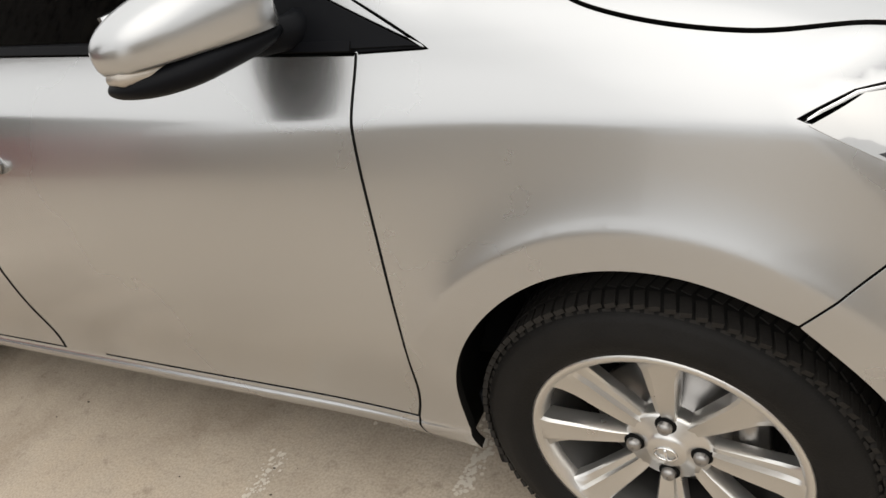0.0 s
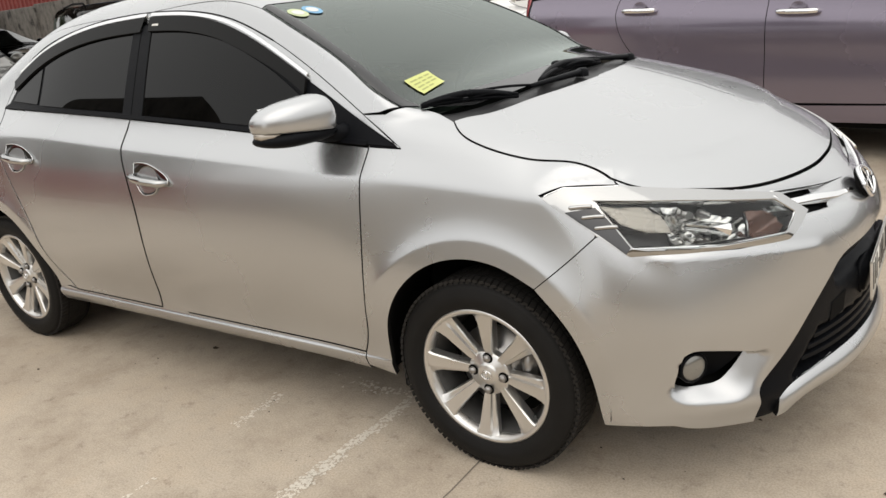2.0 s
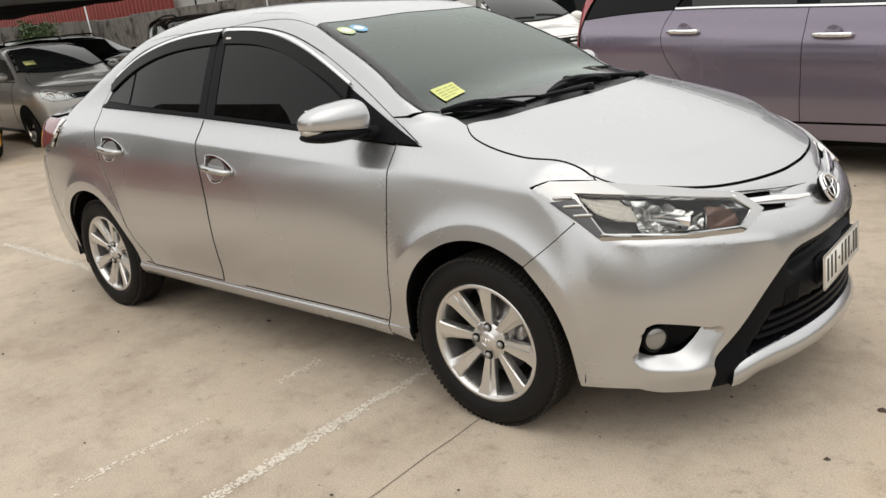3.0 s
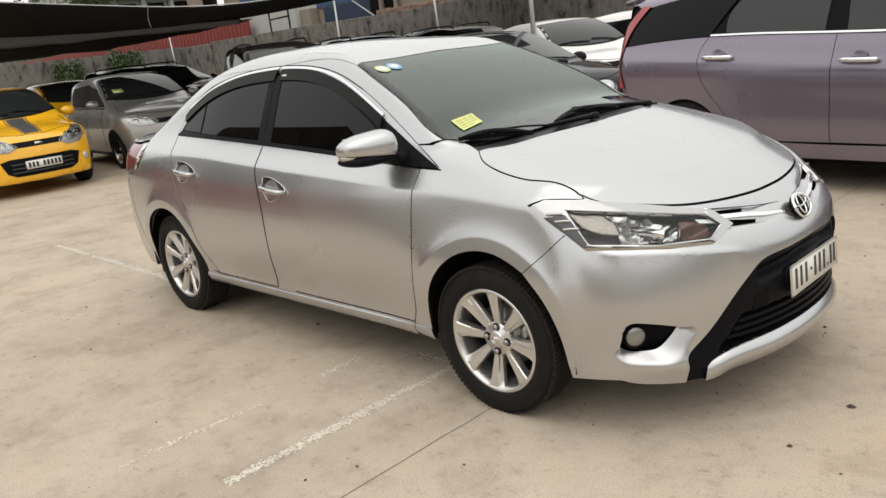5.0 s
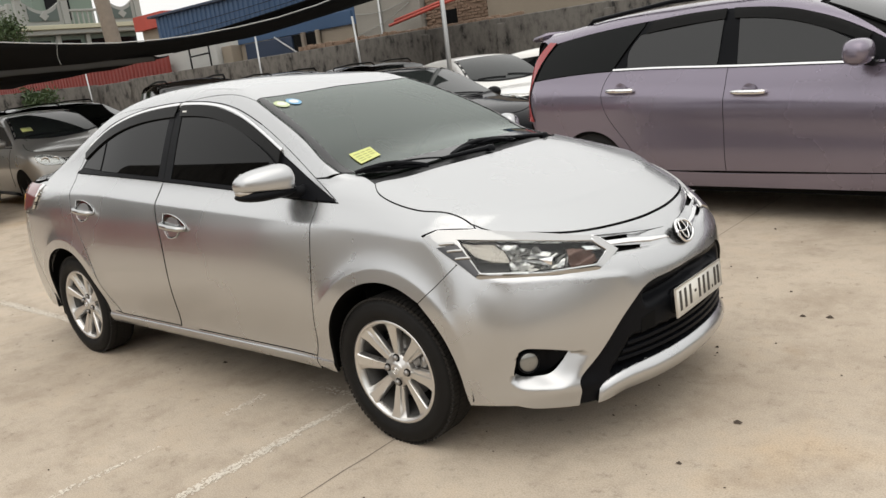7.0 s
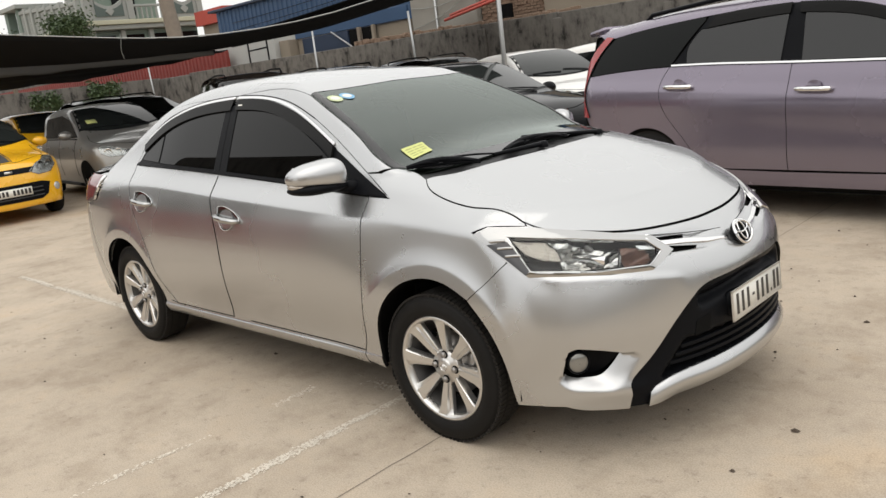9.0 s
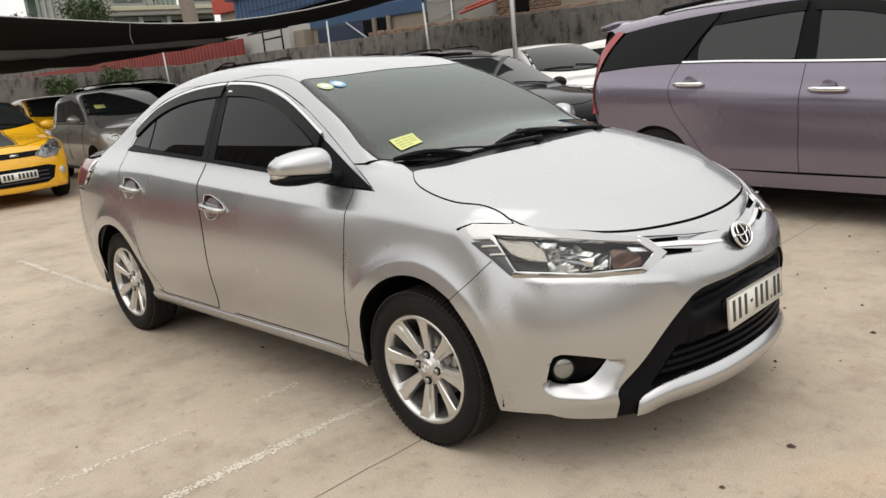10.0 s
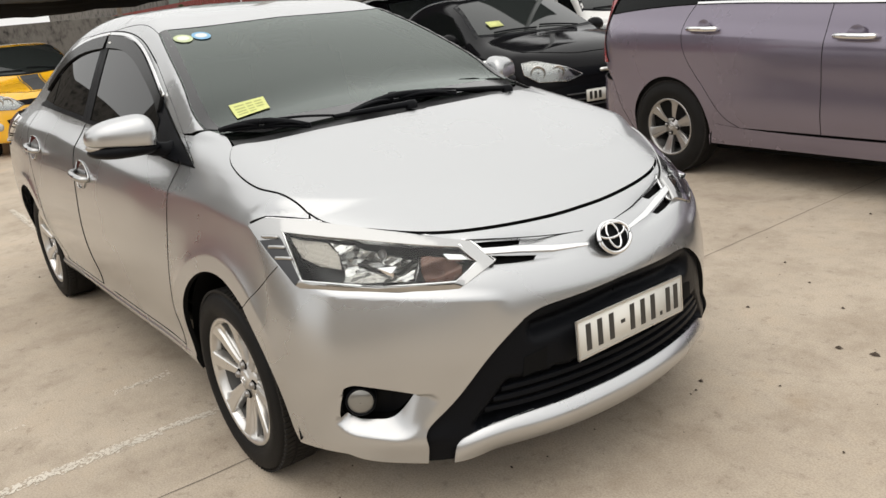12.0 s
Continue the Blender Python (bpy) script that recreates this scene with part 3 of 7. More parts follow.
    disc = [(0.128, 0.0), (0.128, 0.012), (0.128, 0.0), (0.075, -0.002), (0.07, -h * 0.25), (0.001, -h * 0.25)]
    part("brake_disc", bm_mesh("brake_disc", lathe("brake_disc", disc, 40)), STEEL, hub)
    part("brake_caliper", bm_mesh("brake_caliper", box((0.05, 0.06, 0.13), (0.115, 0.0, 0.03), 0.012)), STEEL, hub)
    # black disc stands for the shade seen between the spokes
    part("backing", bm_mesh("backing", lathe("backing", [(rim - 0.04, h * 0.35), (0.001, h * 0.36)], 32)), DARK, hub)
    return hub


# ---------------------------------------------------------------- the silver saloon
def silver_saloon():
    s = Sedan
    car = thing("saloon_car", "silver four-door saloon car parked on bare concrete", "car")
    R, T, F = (0, 1, 0), (0, 0, -1), (-1, 0, 0)
    DIAG, OBL = (-0.66, 0.66, -0.28), (0, 0.75, -0.66)
    rev = lambda a: a[::-1]
    arch = lambda x: [(x - 0.335, 0.235), (x - 0.332, 0.36), (x - 0.285, 0.50), (x - 0.18, 0.612), (x - 0.04, 0.657), (x + 0.09, 0.648), (x + 0.20, 0.602), (x + 0.292, 0.50), (x + 0.345, 0.36), (x + 0.362, 0.225)]
    a_f = [(x + (0.012 if i < 4 else 0.0), z) for i, (x, z) in enumerate(arch(0.0))]
    front_arch_back = on_side(s, a_f[:7])                      # up the rear half to the bumper joint
    front_arch_nose = on_side(s, a_f[6:])
    gap_a = on_side(s, [(-0.374, 0.943), (-0.376, 0.86), (-0.373, 0.72), (-0.373, 0.57), (-0.394, 0.40), (-0.432, 0.303)])
    gap_b = on_side(s, [(-1.556, 1.012), (-1.547, 0.93), (-1.505, 0.84), (-1.458, 0.71), (-1.443, 0.58), (-1.453, 0.45), (-1.481, 0.303)])
    gap_c = on_side(s, [(-2.515, 1.066), (-2.43, 0.94), (-2.338, 0.782), (-2.225, 0.60), (-2.15, 0.40), (-2.075, 0.303)])
    sill_top = on_side(s, [(-0.432, 0.303), (-1.481, 0.303), (-2.075, 0.303)], 20)
    belt = lambda a, b: on_side(s, [(x, float(s_belt(x))) for x in np.linspace(a, b, 6)])
    s_belt = spline([-2.52, -2.0, -1.47, -0.82, -0.375], [1.068, 1.048, 1.018, 0.978, 0.943])
    roof_line = [(-2.52, 1.068), (-2.47, 1.19), (-2.33, 1.285), (-2.12, 1.348), (-1.85, 1.385), (-1.55, 1.393), (-1.30, 1.378), (-1.07, 1.335), (-0.85, 1.258), (-0.62, 1.148), (-0.42, 1.032), (-0.262, 0.938)]
    dlo = [(-2.49, 1.085), (-2.42, 1.19), (-2.27, 1.262), (-2.08, 1.318), (-1.84, 1.346), (-1.55, 1.355), (-1.30, 1.340), (-1.08, 1.298), (-0.87, 1.222), (-0.63, 1.118), (-0.42, 1.012), (-0.262, 0.938)]
    hood_edge = [(-0.122, -0.634), (-0.085, -0.664), (-0.02, -0.684), (0.07, -0.694), (0.18, -0.692), (0.28, -0.674), (0.36, -0.652)]
    hood_nose = [(0.36, -0.652), (0.415, -0.637), (0.530, -0.552), (0.612, -0.463), (0.670, -0.358), (0.712, -0.22), (0.732, -0.08), (0.734, 0.0)]
    lamp = [(0.20, -0.745, 0.826), (0.25, -0.722, 0.846), (0.37, -0.652, 0.838), (0.53, -0.52, 0.803), (0.682, -0.372, 0.760), (0.742, -0.343, 0.711), (0.722, -0.447, 0.667), (0.632, -0.57, 0.670), (0.43, -0.738, 0.688), (0.352, -0.75, 0.738)]
    lam = np.array(lamp)
    bump_gap = on_side(s, [(0.352, 0.738), (0.285, 0.675), (0.20, 0.602)])

    # rows of points along the sharp folds of the flank, so that the sheets bend there
    xs = np.arange(-3.3, 0.34, 0.012)
    crease = [on_side(s, np.stack([xs, s.fold(xs) + d], 1), sharp=True) for d in (-0.012, -0.0055, 0.0, 0.0055, 0.012)]
    ang = np.arange(-0.35, 3.5, 0.028)
    flares = [[on_side(s, np.stack([ax + r * np.cos(ang), 0.302 + r * np.sin(ang)], 1), sharp=True) for r in (0.403, 0.408, 0.412, 0.416, 0.422)] for ax in (0.0, -2.55)]

    for m in (0, 1):
        # front wing
        part("front_wing", panel("front_wing", s, [rev(gap_a), on_side(s, [(-0.374, 0.943), (-0.262, 0.938)]), on_side(s, [(-0.262, 0.938), (-0.34, 0.985), (-0.42, 1.030)]),
             on_side(s, [(-0.42, 1.030), (-0.34, 1.03)], 3)[1:], on_top(s, [(-0.28, -0.634), (-0.20, -0.618), (-0.122, -0.634)], 6), on_top(s, hood_edge)[1:], lam[[2, 1, 0, 9]], bump_gap, rev(front_arch_back),
             on_side(s, [(-0.323, 0.235), (-0.432, 0.25)], 4), on_side(s, [(-0.432, 0.25), (-0.432, 0.303)], 4)], OBL, 0.012, 0.0022, mirror=m, ridges=crease + flares[0]), SILVER, car)
        # doors
        d1 = part("front_door", panel("front_door", s, [gap_a, sill_top[:21], rev(gap_b), belt(-1.556, -0.374)], R, 0.016, mirror=m, ridges=crease), SILVER, car)
        d2 = part("rear_door", panel("rear_door", s, [gap_b, sill_top[20:], rev(gap_c), belt(-2.515, -1.556)], R, 0.016, mirror=m, ridges=crease + flares[1]), SILVER, car)
        part("sill", panel("sill", s, [on_side(s, [(-0.432, 0.303), (-2.075, 0.303)], 20), on_side(s, [(-2.075, 0.303), (-2.20, 0.30), (-2.208, 0.235)], 4), on_side(s, [(-2.208, 0.235), (-0.432, 0.235)], 20)], R, 0.010, mirror=m), SILVER, car)
        # windows: black surround, panes, rain visors, painted frame above
        glassy = [on_side(s, dlo), belt(-0.374, -2.515)]
        frame_ob = part("window_surround", panel("window_surround", s, glassy, R, 0.03, 0.0015, mirror=m), PLASTIC, d1)
        part("door_frame", panel("door_frame", s, [on_side(s, roof_line), rev(on_side(s, dlo))], OBL, 0.02, 0.002, mirror=m), SILVER, car)
        pane_f = [(-1.475, 1.035), (-1.525, 1.318), (-1.30, 1.312), (-1.10, 1.268), (-0.92, 1.205), (-0.76, 1.132), (-0.645, 1.068), (-0.625, 0.985)]
        part("window", panel("window", s, [on_side(s, pane_f[:2], 4), on_side(s, pane_f[1:7])[1:], on_side(s, pane_f[6:])[1:], on_side(s, [(-0.625, 0.985), (-1.0, 1.008), (-1.475, 1.035)])], R, 0.016, 0, 0.004, 0.004, mirror=m), SHADE_GLASS, d1, "dark tinted window pane")
        pane_r = [(-2.215, 1.076), (-2.235, 1.225), (-2.08, 1.282), (-1.85, 1.316), (-1.635, 1.322), (-1.60, 1.045)]
        part("window", panel("window", s, [on_side(s, pane_r[:2], 4), on_side(s, pane_r[1:5])[1:], on_side(s, pane_r[4:])[1:], on_side(s, [(-1.60, 1.045), (-2.215, 1.076)])], R, 0.016, 0, 0.004, 0.004, mirror=m), SHADE_GLASS, d2, "dark tinted window pane")
        pane_q = [(-2.455, 1.094), (-2.40, 1.165), (-2.255, 1.218), (-2.238, 1.080)]
        part("quarter_window", panel("quarter_window", s, [on_side(s, pane_q[:3]), on_side(s, pane_q[2:])[1:], on_side(s, [(-2.238, 1.080), (-2.455, 1.094)])], R, 0.016, 0, 0.004, 0.004, mirror=m), SHADE_GLASS, d2)
        part("belt_strip", panel("belt_strip", s, [on_side(s, [(-2.50, 1.066), (-1.47, 1.018), (-0.60, 0.962), (-0.38, 0.945)]), on_side(s, [(-0.38, 0.957), (-0.60, 0.974), (-1.47, 1.031), (-2.48, 1.080)])], R, 0.03, 0, 0.009, 0.012, mirror=m), PLASTIC, d1)
        vis_f = [on_side(s, [(-1.545, 1.371), (-1.30, 1.356), (-1.08, 1.313), (-0.87, 1.234), (-0.66, 1.137)]), on_side(s, [(-0.66, 1.137), (-0.655, 1.090)], 3), on_side(s, [(-0.655, 1.090), (-0.75, 1.140), (-0.93, 1.212), (-1.12, 1.274), (-1.32, 1.310), (-1.535, 1.322)])]
        part("rain_visor", panel("rain_visor", s, vis_f, R, 0.025, 0, 0.014, 0.012, mirror=m), SMOKE, d1, "smoked plastic rain visor")
        part("visor_mark", panel("visor_mark", s, [on_side(s, [(-1.515, 1.345), (-1.477, 1.344), (-1.477, 1.337), (-1.515, 1.338)], sharp=True)], R, 0.03, 0, 0.0155, 0, mirror=m), PLATE, d1, "small white mark")
        vis_r = [on_side(s, [(-2.47, 1.170), (-2.31, 1.262), (-2.09, 1.328), (-1.84, 1.362), (-1.575, 1.371)]), on_side(s, [(-1.575, 1.371), (-1.585, 1.322)], 3), on_side(s, [(-1.585, 1.322), (-1.85, 1.312), (-2.10, 1.276), (-2.30, 1.212), (-2.45, 1.135)])]
        part("rain_visor", panel("rain_visor", s, vis_r, R, 0.025, 0, 0.014, 0.012, mirror=m), SMOKE, d2, "smoked plastic rain visor")
        # chrome strips added over the visors for the frame's sky-lit edge, and the dark joint of the doors under the
        # roof
        for strip, door in (([(-1.545, 1.387), (-1.30, 1.372), (-1.08, 1.329), (-0.87, 1.251), (-0.66, 1.153)], d1), ([(-2.44, 1.213), (-2.31, 1.278), (-2.09, 1.343), (-1.84, 1.377), (-1.58, 1.387)], d2)):
            up = on_side(s, strip)
            down = on_side(s, [(x, z - 0.011) for x, z in strip[::-1]])
            part("visor_strip", panel("visor_strip", s, [up, down], R, 0.02, 0, 0.010, 0.008, mirror=m, dark_edge=False), CHROME, door, "chrome strip added for the door frame's sky-lit edge")
        joint = on_side(s, roof_line[1:9], 14)
        joint = (joint + normals(s, joint) * 0.0005) * np.array((1, -1 if m else 1, 1))
        part("door_joint", bm_mesh("door_joint", tube(joint, 0.0028, 6)), DARK, car)
        for gap, wide in ((gap_a, 0.0024), (gap_b, 0.0034), (gap_c, 0.0018)):
            q = (gap - normals(s, gap) * 0.001) * np.array((1, -1 if m else 1, 1))
            part("door_joint", bm_mesh("door_joint", tube(q, wide, 6)), DARK, car)
        part("pillar_trim", panel("pillar_trim", s, [on_side(s, [(-1.548, 1.035), (-1.590, 1.345)], 6), on_side(s, [(-1.595, 1.345), (-1.638, 1.345)], 3), on_side(s, [(-1.638, 1.345), (-1.602, 1.040)], 6)], R, 0.03, 0, 0.006, 0.006, mirror=m), PLASTIC, d2)
        part("pillar_trim", panel("pillar_trim", s, [on_side(s, [(-1.478, 1.032), (-1.528, 1.345)], 6), on_side(s, [(-1.528, 1.345), (-1.583, 1.345)], 3), on_side(s, [(-1.583, 1.345), (-1.542, 1.035)], 6)], R, 0.03, 0, 0.007, 0.006, mirror=m), PLASTIC, d1)
        part("mirror_sail", panel("mirror_sail", s, [on_side(s, [(-0.270, 0.941), (-0.42, 1.012), (-0.62, 1.112)], 8), on_side(s, [(-0.62, 1.112), (-0.618, 0.968)], 4), on_side(s, [(-0.618, 0.966), (-0.384, 0.948)], 6), on_side(s, [(-0.384, 0.948), (-0.270, 0.941)], 4)], R, 0.02, 0.001, 0.006, 0.008, mirror=m), PLASTIC, d1)
        # rear quarter with the rear pillar
        rear_arch = on_side(s, [(-2.208, 0.235), (-2.212, 0.36), (-2.262, 0.50), (-2.37, 0.61), (-2.51, 0.655), (-2.64, 0.642), (-2.75, 0.588), (-2.842, 0.48), (-2.885, 0.36), (-2.90, 0.235)])
        part("rear_quarter", panel("rear_quarter", s, [gap_c, on_side(s, [(-2.075, 0.303), (-2.16, 0.303), (-2.208, 0.235)], 4), rear_arch, on_side(s, [(-2.90, 0.235), (-2.98, 0.42), (-3.03, 0.62), (-3.06, 0.85)]),
             on_side(s, [(-3.06, 0.85), (-2.895, 0.868), (-2.842, 0.962), (-2.832, 1.012)], 6), on_top(s, [(-2.875, -0.695), (-2.84, -0.60), (-2.62, -0.53), (-2.42, -0.50)]), on_side(s, [(-2.36, 1.318), (-2.36, 1.275)], 4), on_side(s, [(-2.36, 1.275), (-2.47, 1.19), (-2.52, 1.068)])], OBL, 0.016, mirror=m, ridges=crease + flares[1]), SILVER, car)
        part("rear_bumper", panel("rear_bumper", s, [on_side(s, [(-2.90, 0.235), (-2.98, 0.42), (-3.03, 0.62), (-3.06, 0.85)]), on_back(s, [(-0.72, 0.84), (-0.4, 0.80), (0.0, 0.78)]), on_back(s, [(0.0, 0.78), (0.0, 0.24)], 12), on_back(s, [(0.0, 0.24), (-0.4, 0.24), (-0.7, 0.235)])], (0.72, 0.69, 0), 0.04, mirror=m), SILVER, car)
        part("boot_side", panel("boot_side", s, [on_side(s, [(-2.80, 0.80), (-3.22, 0.80), (-3.22, 0.96), (-3.10, 1.0), (-2.95, 1.025), (-2.80, 1.035)], sharp=True)], (0.1, 0.75, -0.5), 0.02, 0, -0.007, 0, mirror=m), SILVER, car)
        tl = on_side(s, [(-2.836, 1.010), (-2.846, 0.962), (-2.90, 0.872), (-3.06, 0.855)], sharp=True)
        part("tail_lamp", panel("tail_lamp", s, [tl, on_back(s, [(-0.66, 0.86), (-0.45, 0.88), (-0.45, 0.96), (-0.6, 1.0)])], (0.5, 0.8, -0.2), 0.025, 0.003, 0.006, mirror=m), TAIL, car, "red and clear tail lamp with chrome edge")
        part("tail_lamp_trim", panel("tail_lamp_trim", s, [on_side(s, [(-2.838, 1.006), (-2.848, 0.962), (-2.902, 0.874), (-3.0, 0.860)], sharp=True), on_side(s, [(-3.0, 0.874), (-2.914, 0.888), (-2.866, 0.966), (-2.858, 1.006)], sharp=True)], R, 0.007, 0, 0.014, mirror=m, dark_edge=False), CHROME, car)
        # handles
        for hx, hz, door in ((-1.36, 0.828, d1), (-2.262, 0.880, d2)):
            fan = [(hx - 0.086, hz + 0.050), (hx - 0.045, hz + 0.053), (hx + 0.015, hz + 0.045), (hx + 0.075, hz + 0.026), (hx + 0.118, hz - 0.004), (hx + 0.112, hz - 0.020), (hx + 0.06, hz - 0.026),
                   (hx + 0.048, hz - 0.042), (hx + 0.01, hz - 0.057), (hx - 0.035, hz - 0.054), (hx - 0.060, hz - 0.030), (hx - 0.082, hz - 0.010)]
            loop = np.concatenate([on_side(s, fan[:6], 5), on_side(s, fan[5:], 5)[1:], on_side(s, [fan[-1], fan[0]], 4)[1:-1]])
            handle = part("door_handle", panel("door_handle", s, [loop], R, 0.008, 0, 0.005, 0.008, mirror=m, dark_edge=False,
                          dish=lambda p, hx=hx, hz=hz: 0.024 * np.exp(-((p[:, 0] - hx + 0.01) / 0.052) ** 2 - ((p[:, 2] - hz + 0.006) / 0.036) ** 2)), HANDLE_CUP, door, "chrome door handle with chrome cup")
            edge = (even(loop, 0.012) + normals(s, even(loop, 0.012)) * 0.005) * np.array((1, -1 if m else 1, 1))
            part("cup_rim", bm_mesh("cup_rim", tube(edge, 0.0016, 6, True)), CHROME, handle)
            yb = -float(s.side(np.array(hx), np.array(hz)))
            grip = tube([(hx - 0.084, yb - 0.004, hz + 0.008), (hx - 0.074, yb - 0.024, hz + 0.007), (hx - 0.035, yb - 0.036, hz + 0.005), (hx + 0.02, yb - 0.038, hz - 0.001), (hx + 0.085, yb - 0.028, hz - 0.008), (hx + 0.112, yb - 0.004, hz - 0.012)], [0.012, 0.0135, 0.014, 0.014, 0.0135, 0.0115], 12)
            bmesh.ops.scale(grip, vec=(1, 1 if not m else -1, 1), verts=grip.verts)
            if m:
                bmesh.ops.reverse_faces(grip, faces=grip.faces)
            part("grip", bm_mesh("grip", grip), BEZEL, handle)
        # head lamp
        way = (-0.62, 0.78, -0.1)
        inner = np.array([(0.325, -0.719, 0.819), (0.50, -0.575, 0.792), (0.682, -0.408, 0.755), (0.730, -0.389, 0.718), (0.722, -0.460, 0.682), (0.60, -0.61, 0.686), (0.435, -0.736, 0.706)])
        bez = part("lamp_bezel", panel("lamp_bezel", s, [lam[:6], lam[6:]], way, 0.010, -0.001, 0.007, 0.02, holes=[[inner]], mirror=m,
                    dish=lambda p: 0.8 * np.clip(0.700 - 0.07 * (p[:, 0] - 0.435) - p[:, 2], 0, 0.02), dark_edge=False), BEZEL, car, "chrome head lamp surround")
        pod = part("lamp_bowl", panel("lamp_bowl", s, [inner], way, 0.016, -0.004, 0.004, 0.0, mirror=m, dish=lambda p: 0.055 * np.clip(np.minimum(np.minimum((p[:, 0] - 0.33) / 0.05, (0.735 - p[:, 0]) / 0.02), 1), 0, 1) + 0.012), LAMP_DARK, bez)
        bowl = lambda cx, cz, w, d: (lambda p: d - d * np.clip(((p[:, 0] - cx) / w) ** 2 + ((p[:, 2] - cz) / (w * 0.6)) ** 2, 0, 1) + 0.0035 * np.sin(p[:, 0] * 170) * np.sin(p[:, 2] * 210))
        turn_l = np.array([(0.345, -0.716, 0.812), (0.445, -0.66, 0.799), (0.489, -0.656, 0.774), (0.514, -0.669, 0.739), (0.463, -0.702, 0.746), (0.406, -0.723, 0.767)])
        part("indicator_lens", panel("indicator_lens", s, [turn_l], way, 0.006, 0, -0.016, 0.012, mirror=m, dish=lambda p: 0.0022 * np.sin((p[:, 2] + 0.25 * p[:, 0]) * 620)), RIBBED, pod, "pale ribbed indicator lens")
        main = np.array([(0.452, -0.656, 0.799), (0.584, -0.544, 0.774), (0.644, -0.513, 0.748), (0.661, -0.55, 0.699), (0.528, -0.679, 0.709), (0.514, -0.669, 0.739), (0.489, -0.656, 0.774)])
        part("main_reflector", panel("main_reflector", s, [main], way, 0.007, 0.001, -0.012, 0.010, mirror=m, dish=bowl(0.565, 0.748, 0.085, 0.045)), REFLECTOR, pod, "faceted grey reflector")
        # the reflector's highlight streak, built as a bright chrome sliver
        ledge = np.array([(0.533, -0.632, 0.762), (0.548, -0.615, 0.763), (0.622, -0.568, 0.733), (0.621, -0.581, 0.717), (0.58, -0.605, 0.737), (0.537, -0.632, 0.754)])
        part("reflector_ledge", panel("reflector_ledge", s, [ledge], way, 0.007, 0, -0.010, 0.02, mirror=m, dark_edge=False, dish=lambda p: 0.9 * np.clip(p[:, 2] - 0.715, 0, 0.06) - 0.03), CHROME, pod)
        side_l = np.array([(0.640, -0.502, 0.757), (0.673, -0.457, 0.749), (0.712, -0.418, 0.729), (0.727, -0.436, 0.705), (0.718, -0.474, 0.688), (0.686, -0.527, 0.693), (0.663, -0.524, 0.724)])
        part("side_light", panel("side_light", s, [side_l], way, 0.007, 0.002, -0.014, 0.010, mirror=m, dish=bowl(0.69, 0.715, 0.04, 0.03)), BROWN_LENS, pod, "brown side light behind the lens")
        shelf = np.array([(0.674, -0.455, 0.751), (0.701, -0.414, 0.743), (0.719, -0.402, 0.730), (0.689, -0.450, 0.738)])
        part("chrome_shelf", panel("chrome_shelf", s, [shelf], way, 0.008, 0, -0.006, 0.012, mirror=m, dark_edge=False), CHROME, pod)
        post = np.array([(0.644, -0.511, 0.752), (0.656, -0.525, 0.724), (0.664, -0.546, 0.698)])
        post = (post - normals(s, post) * 0.008) * np.array((1, 1 if not m else -1, 1))
        part("lamp_divider", bm_mesh("lamp_divider", tube(post, 0.003, 6)), BEZEL, pod)
        part("lamp_lens", panel("lamp_lens", s, [inner], way, 0.016, -0.003, 0.003, 0.0, mirror=m), CLEAR, bez, "clear lamp lens")
        low = even(lam[[5, 6, 7, 8, 9]], 0.02)[:-3]
        low = (low + normals(s, low) * 0.002 - np.array((0, 0, 0.004))) * np.array((1, -1 if m else 1, 1))
        part("bezel_shadow_gap", bm_mesh("bezel_shadow_gap", tube(low, 0.0032, 6)), DARK, bez)
        for loop, rad in ((inner, 0.0045), (lam, 0.0042)):
            q = even(loop, 0.02)
            q = q + normals(s, q) * (0.008 if loop is inner else 0.004)
            if m:
                q = q * np.array((1, -1, 1))
            part("bezel_rim", bm_mesh("bezel_rim", tube(q, rad, 8, True)), CHROME, bez)
        sg = -1 if not m else 1
        bulb = lathe("bulb", [(0.001, -0.018), (0.008, -0.013), (0.009, 0.005), (0.012, 0.008), (0.012, 0.02)], 12)
        part("bulb", bm_mesh("bulb", bulb), STEEL, pod).matrix_local = pose(0.560, sg * 0.565, 0.752, 0, 0, 62 if not m else 118)
        # the corner's dark reflection, put into the colour of a laid-on panel
        dark = np.array([(0.268, -0.755, 0.795), (0.340, -0.733, 0.803), (0.374, -0.736, 0.776), (0.432, -0.741, 0.712), (0.424, -0.750, 0.697), (0.356, -0.755, 0.744), (0.310, -0.756, 0.770)])
        part("bezel_inset", panel("bezel_inset", s, [dark], way, 0.012, 0, 0.0085, 0.004, mirror=m, dark_edge=False), DARK_REFLECTION, bez, "chrome corner of the surround, its dark reflection painted in")
        for fx, fz in ((0.312, 0.806), (0.345, 0.784), (0.378, 0.760)):
            q = on_side(s, [(fx - 0.030, fz - 0.001), (fx, fz), (fx + 0.022, fz - 0.001)], 8)
            q = (q + normals(s, q) * 0.011) * np.array((1, -1 if m else 1, 1))
            part("bezel_fin", bm_mesh("bezel_fin", tube(q, [0.003] + [0.0052] * (len(q) - 2) + [0.003], 10)), BEZEL, bez)
        # wing mirror
        wm = new("wing_mirror")
        wm.parent = car
        bm = bmesh.new()
        bmesh.ops.create_uvsphere(bm, u_segments=36, v_segments=20, radius=1)
        for v in bm.verts:
            x, y, z = v.co
            sq = lambda q, e: math.copysign(abs(q) ** e, q)
            x, y, z = sq(x, 0.8), (y ** 0.45 if y > 0 else -abs(y) ** 0.85), sq(z, 0.80)
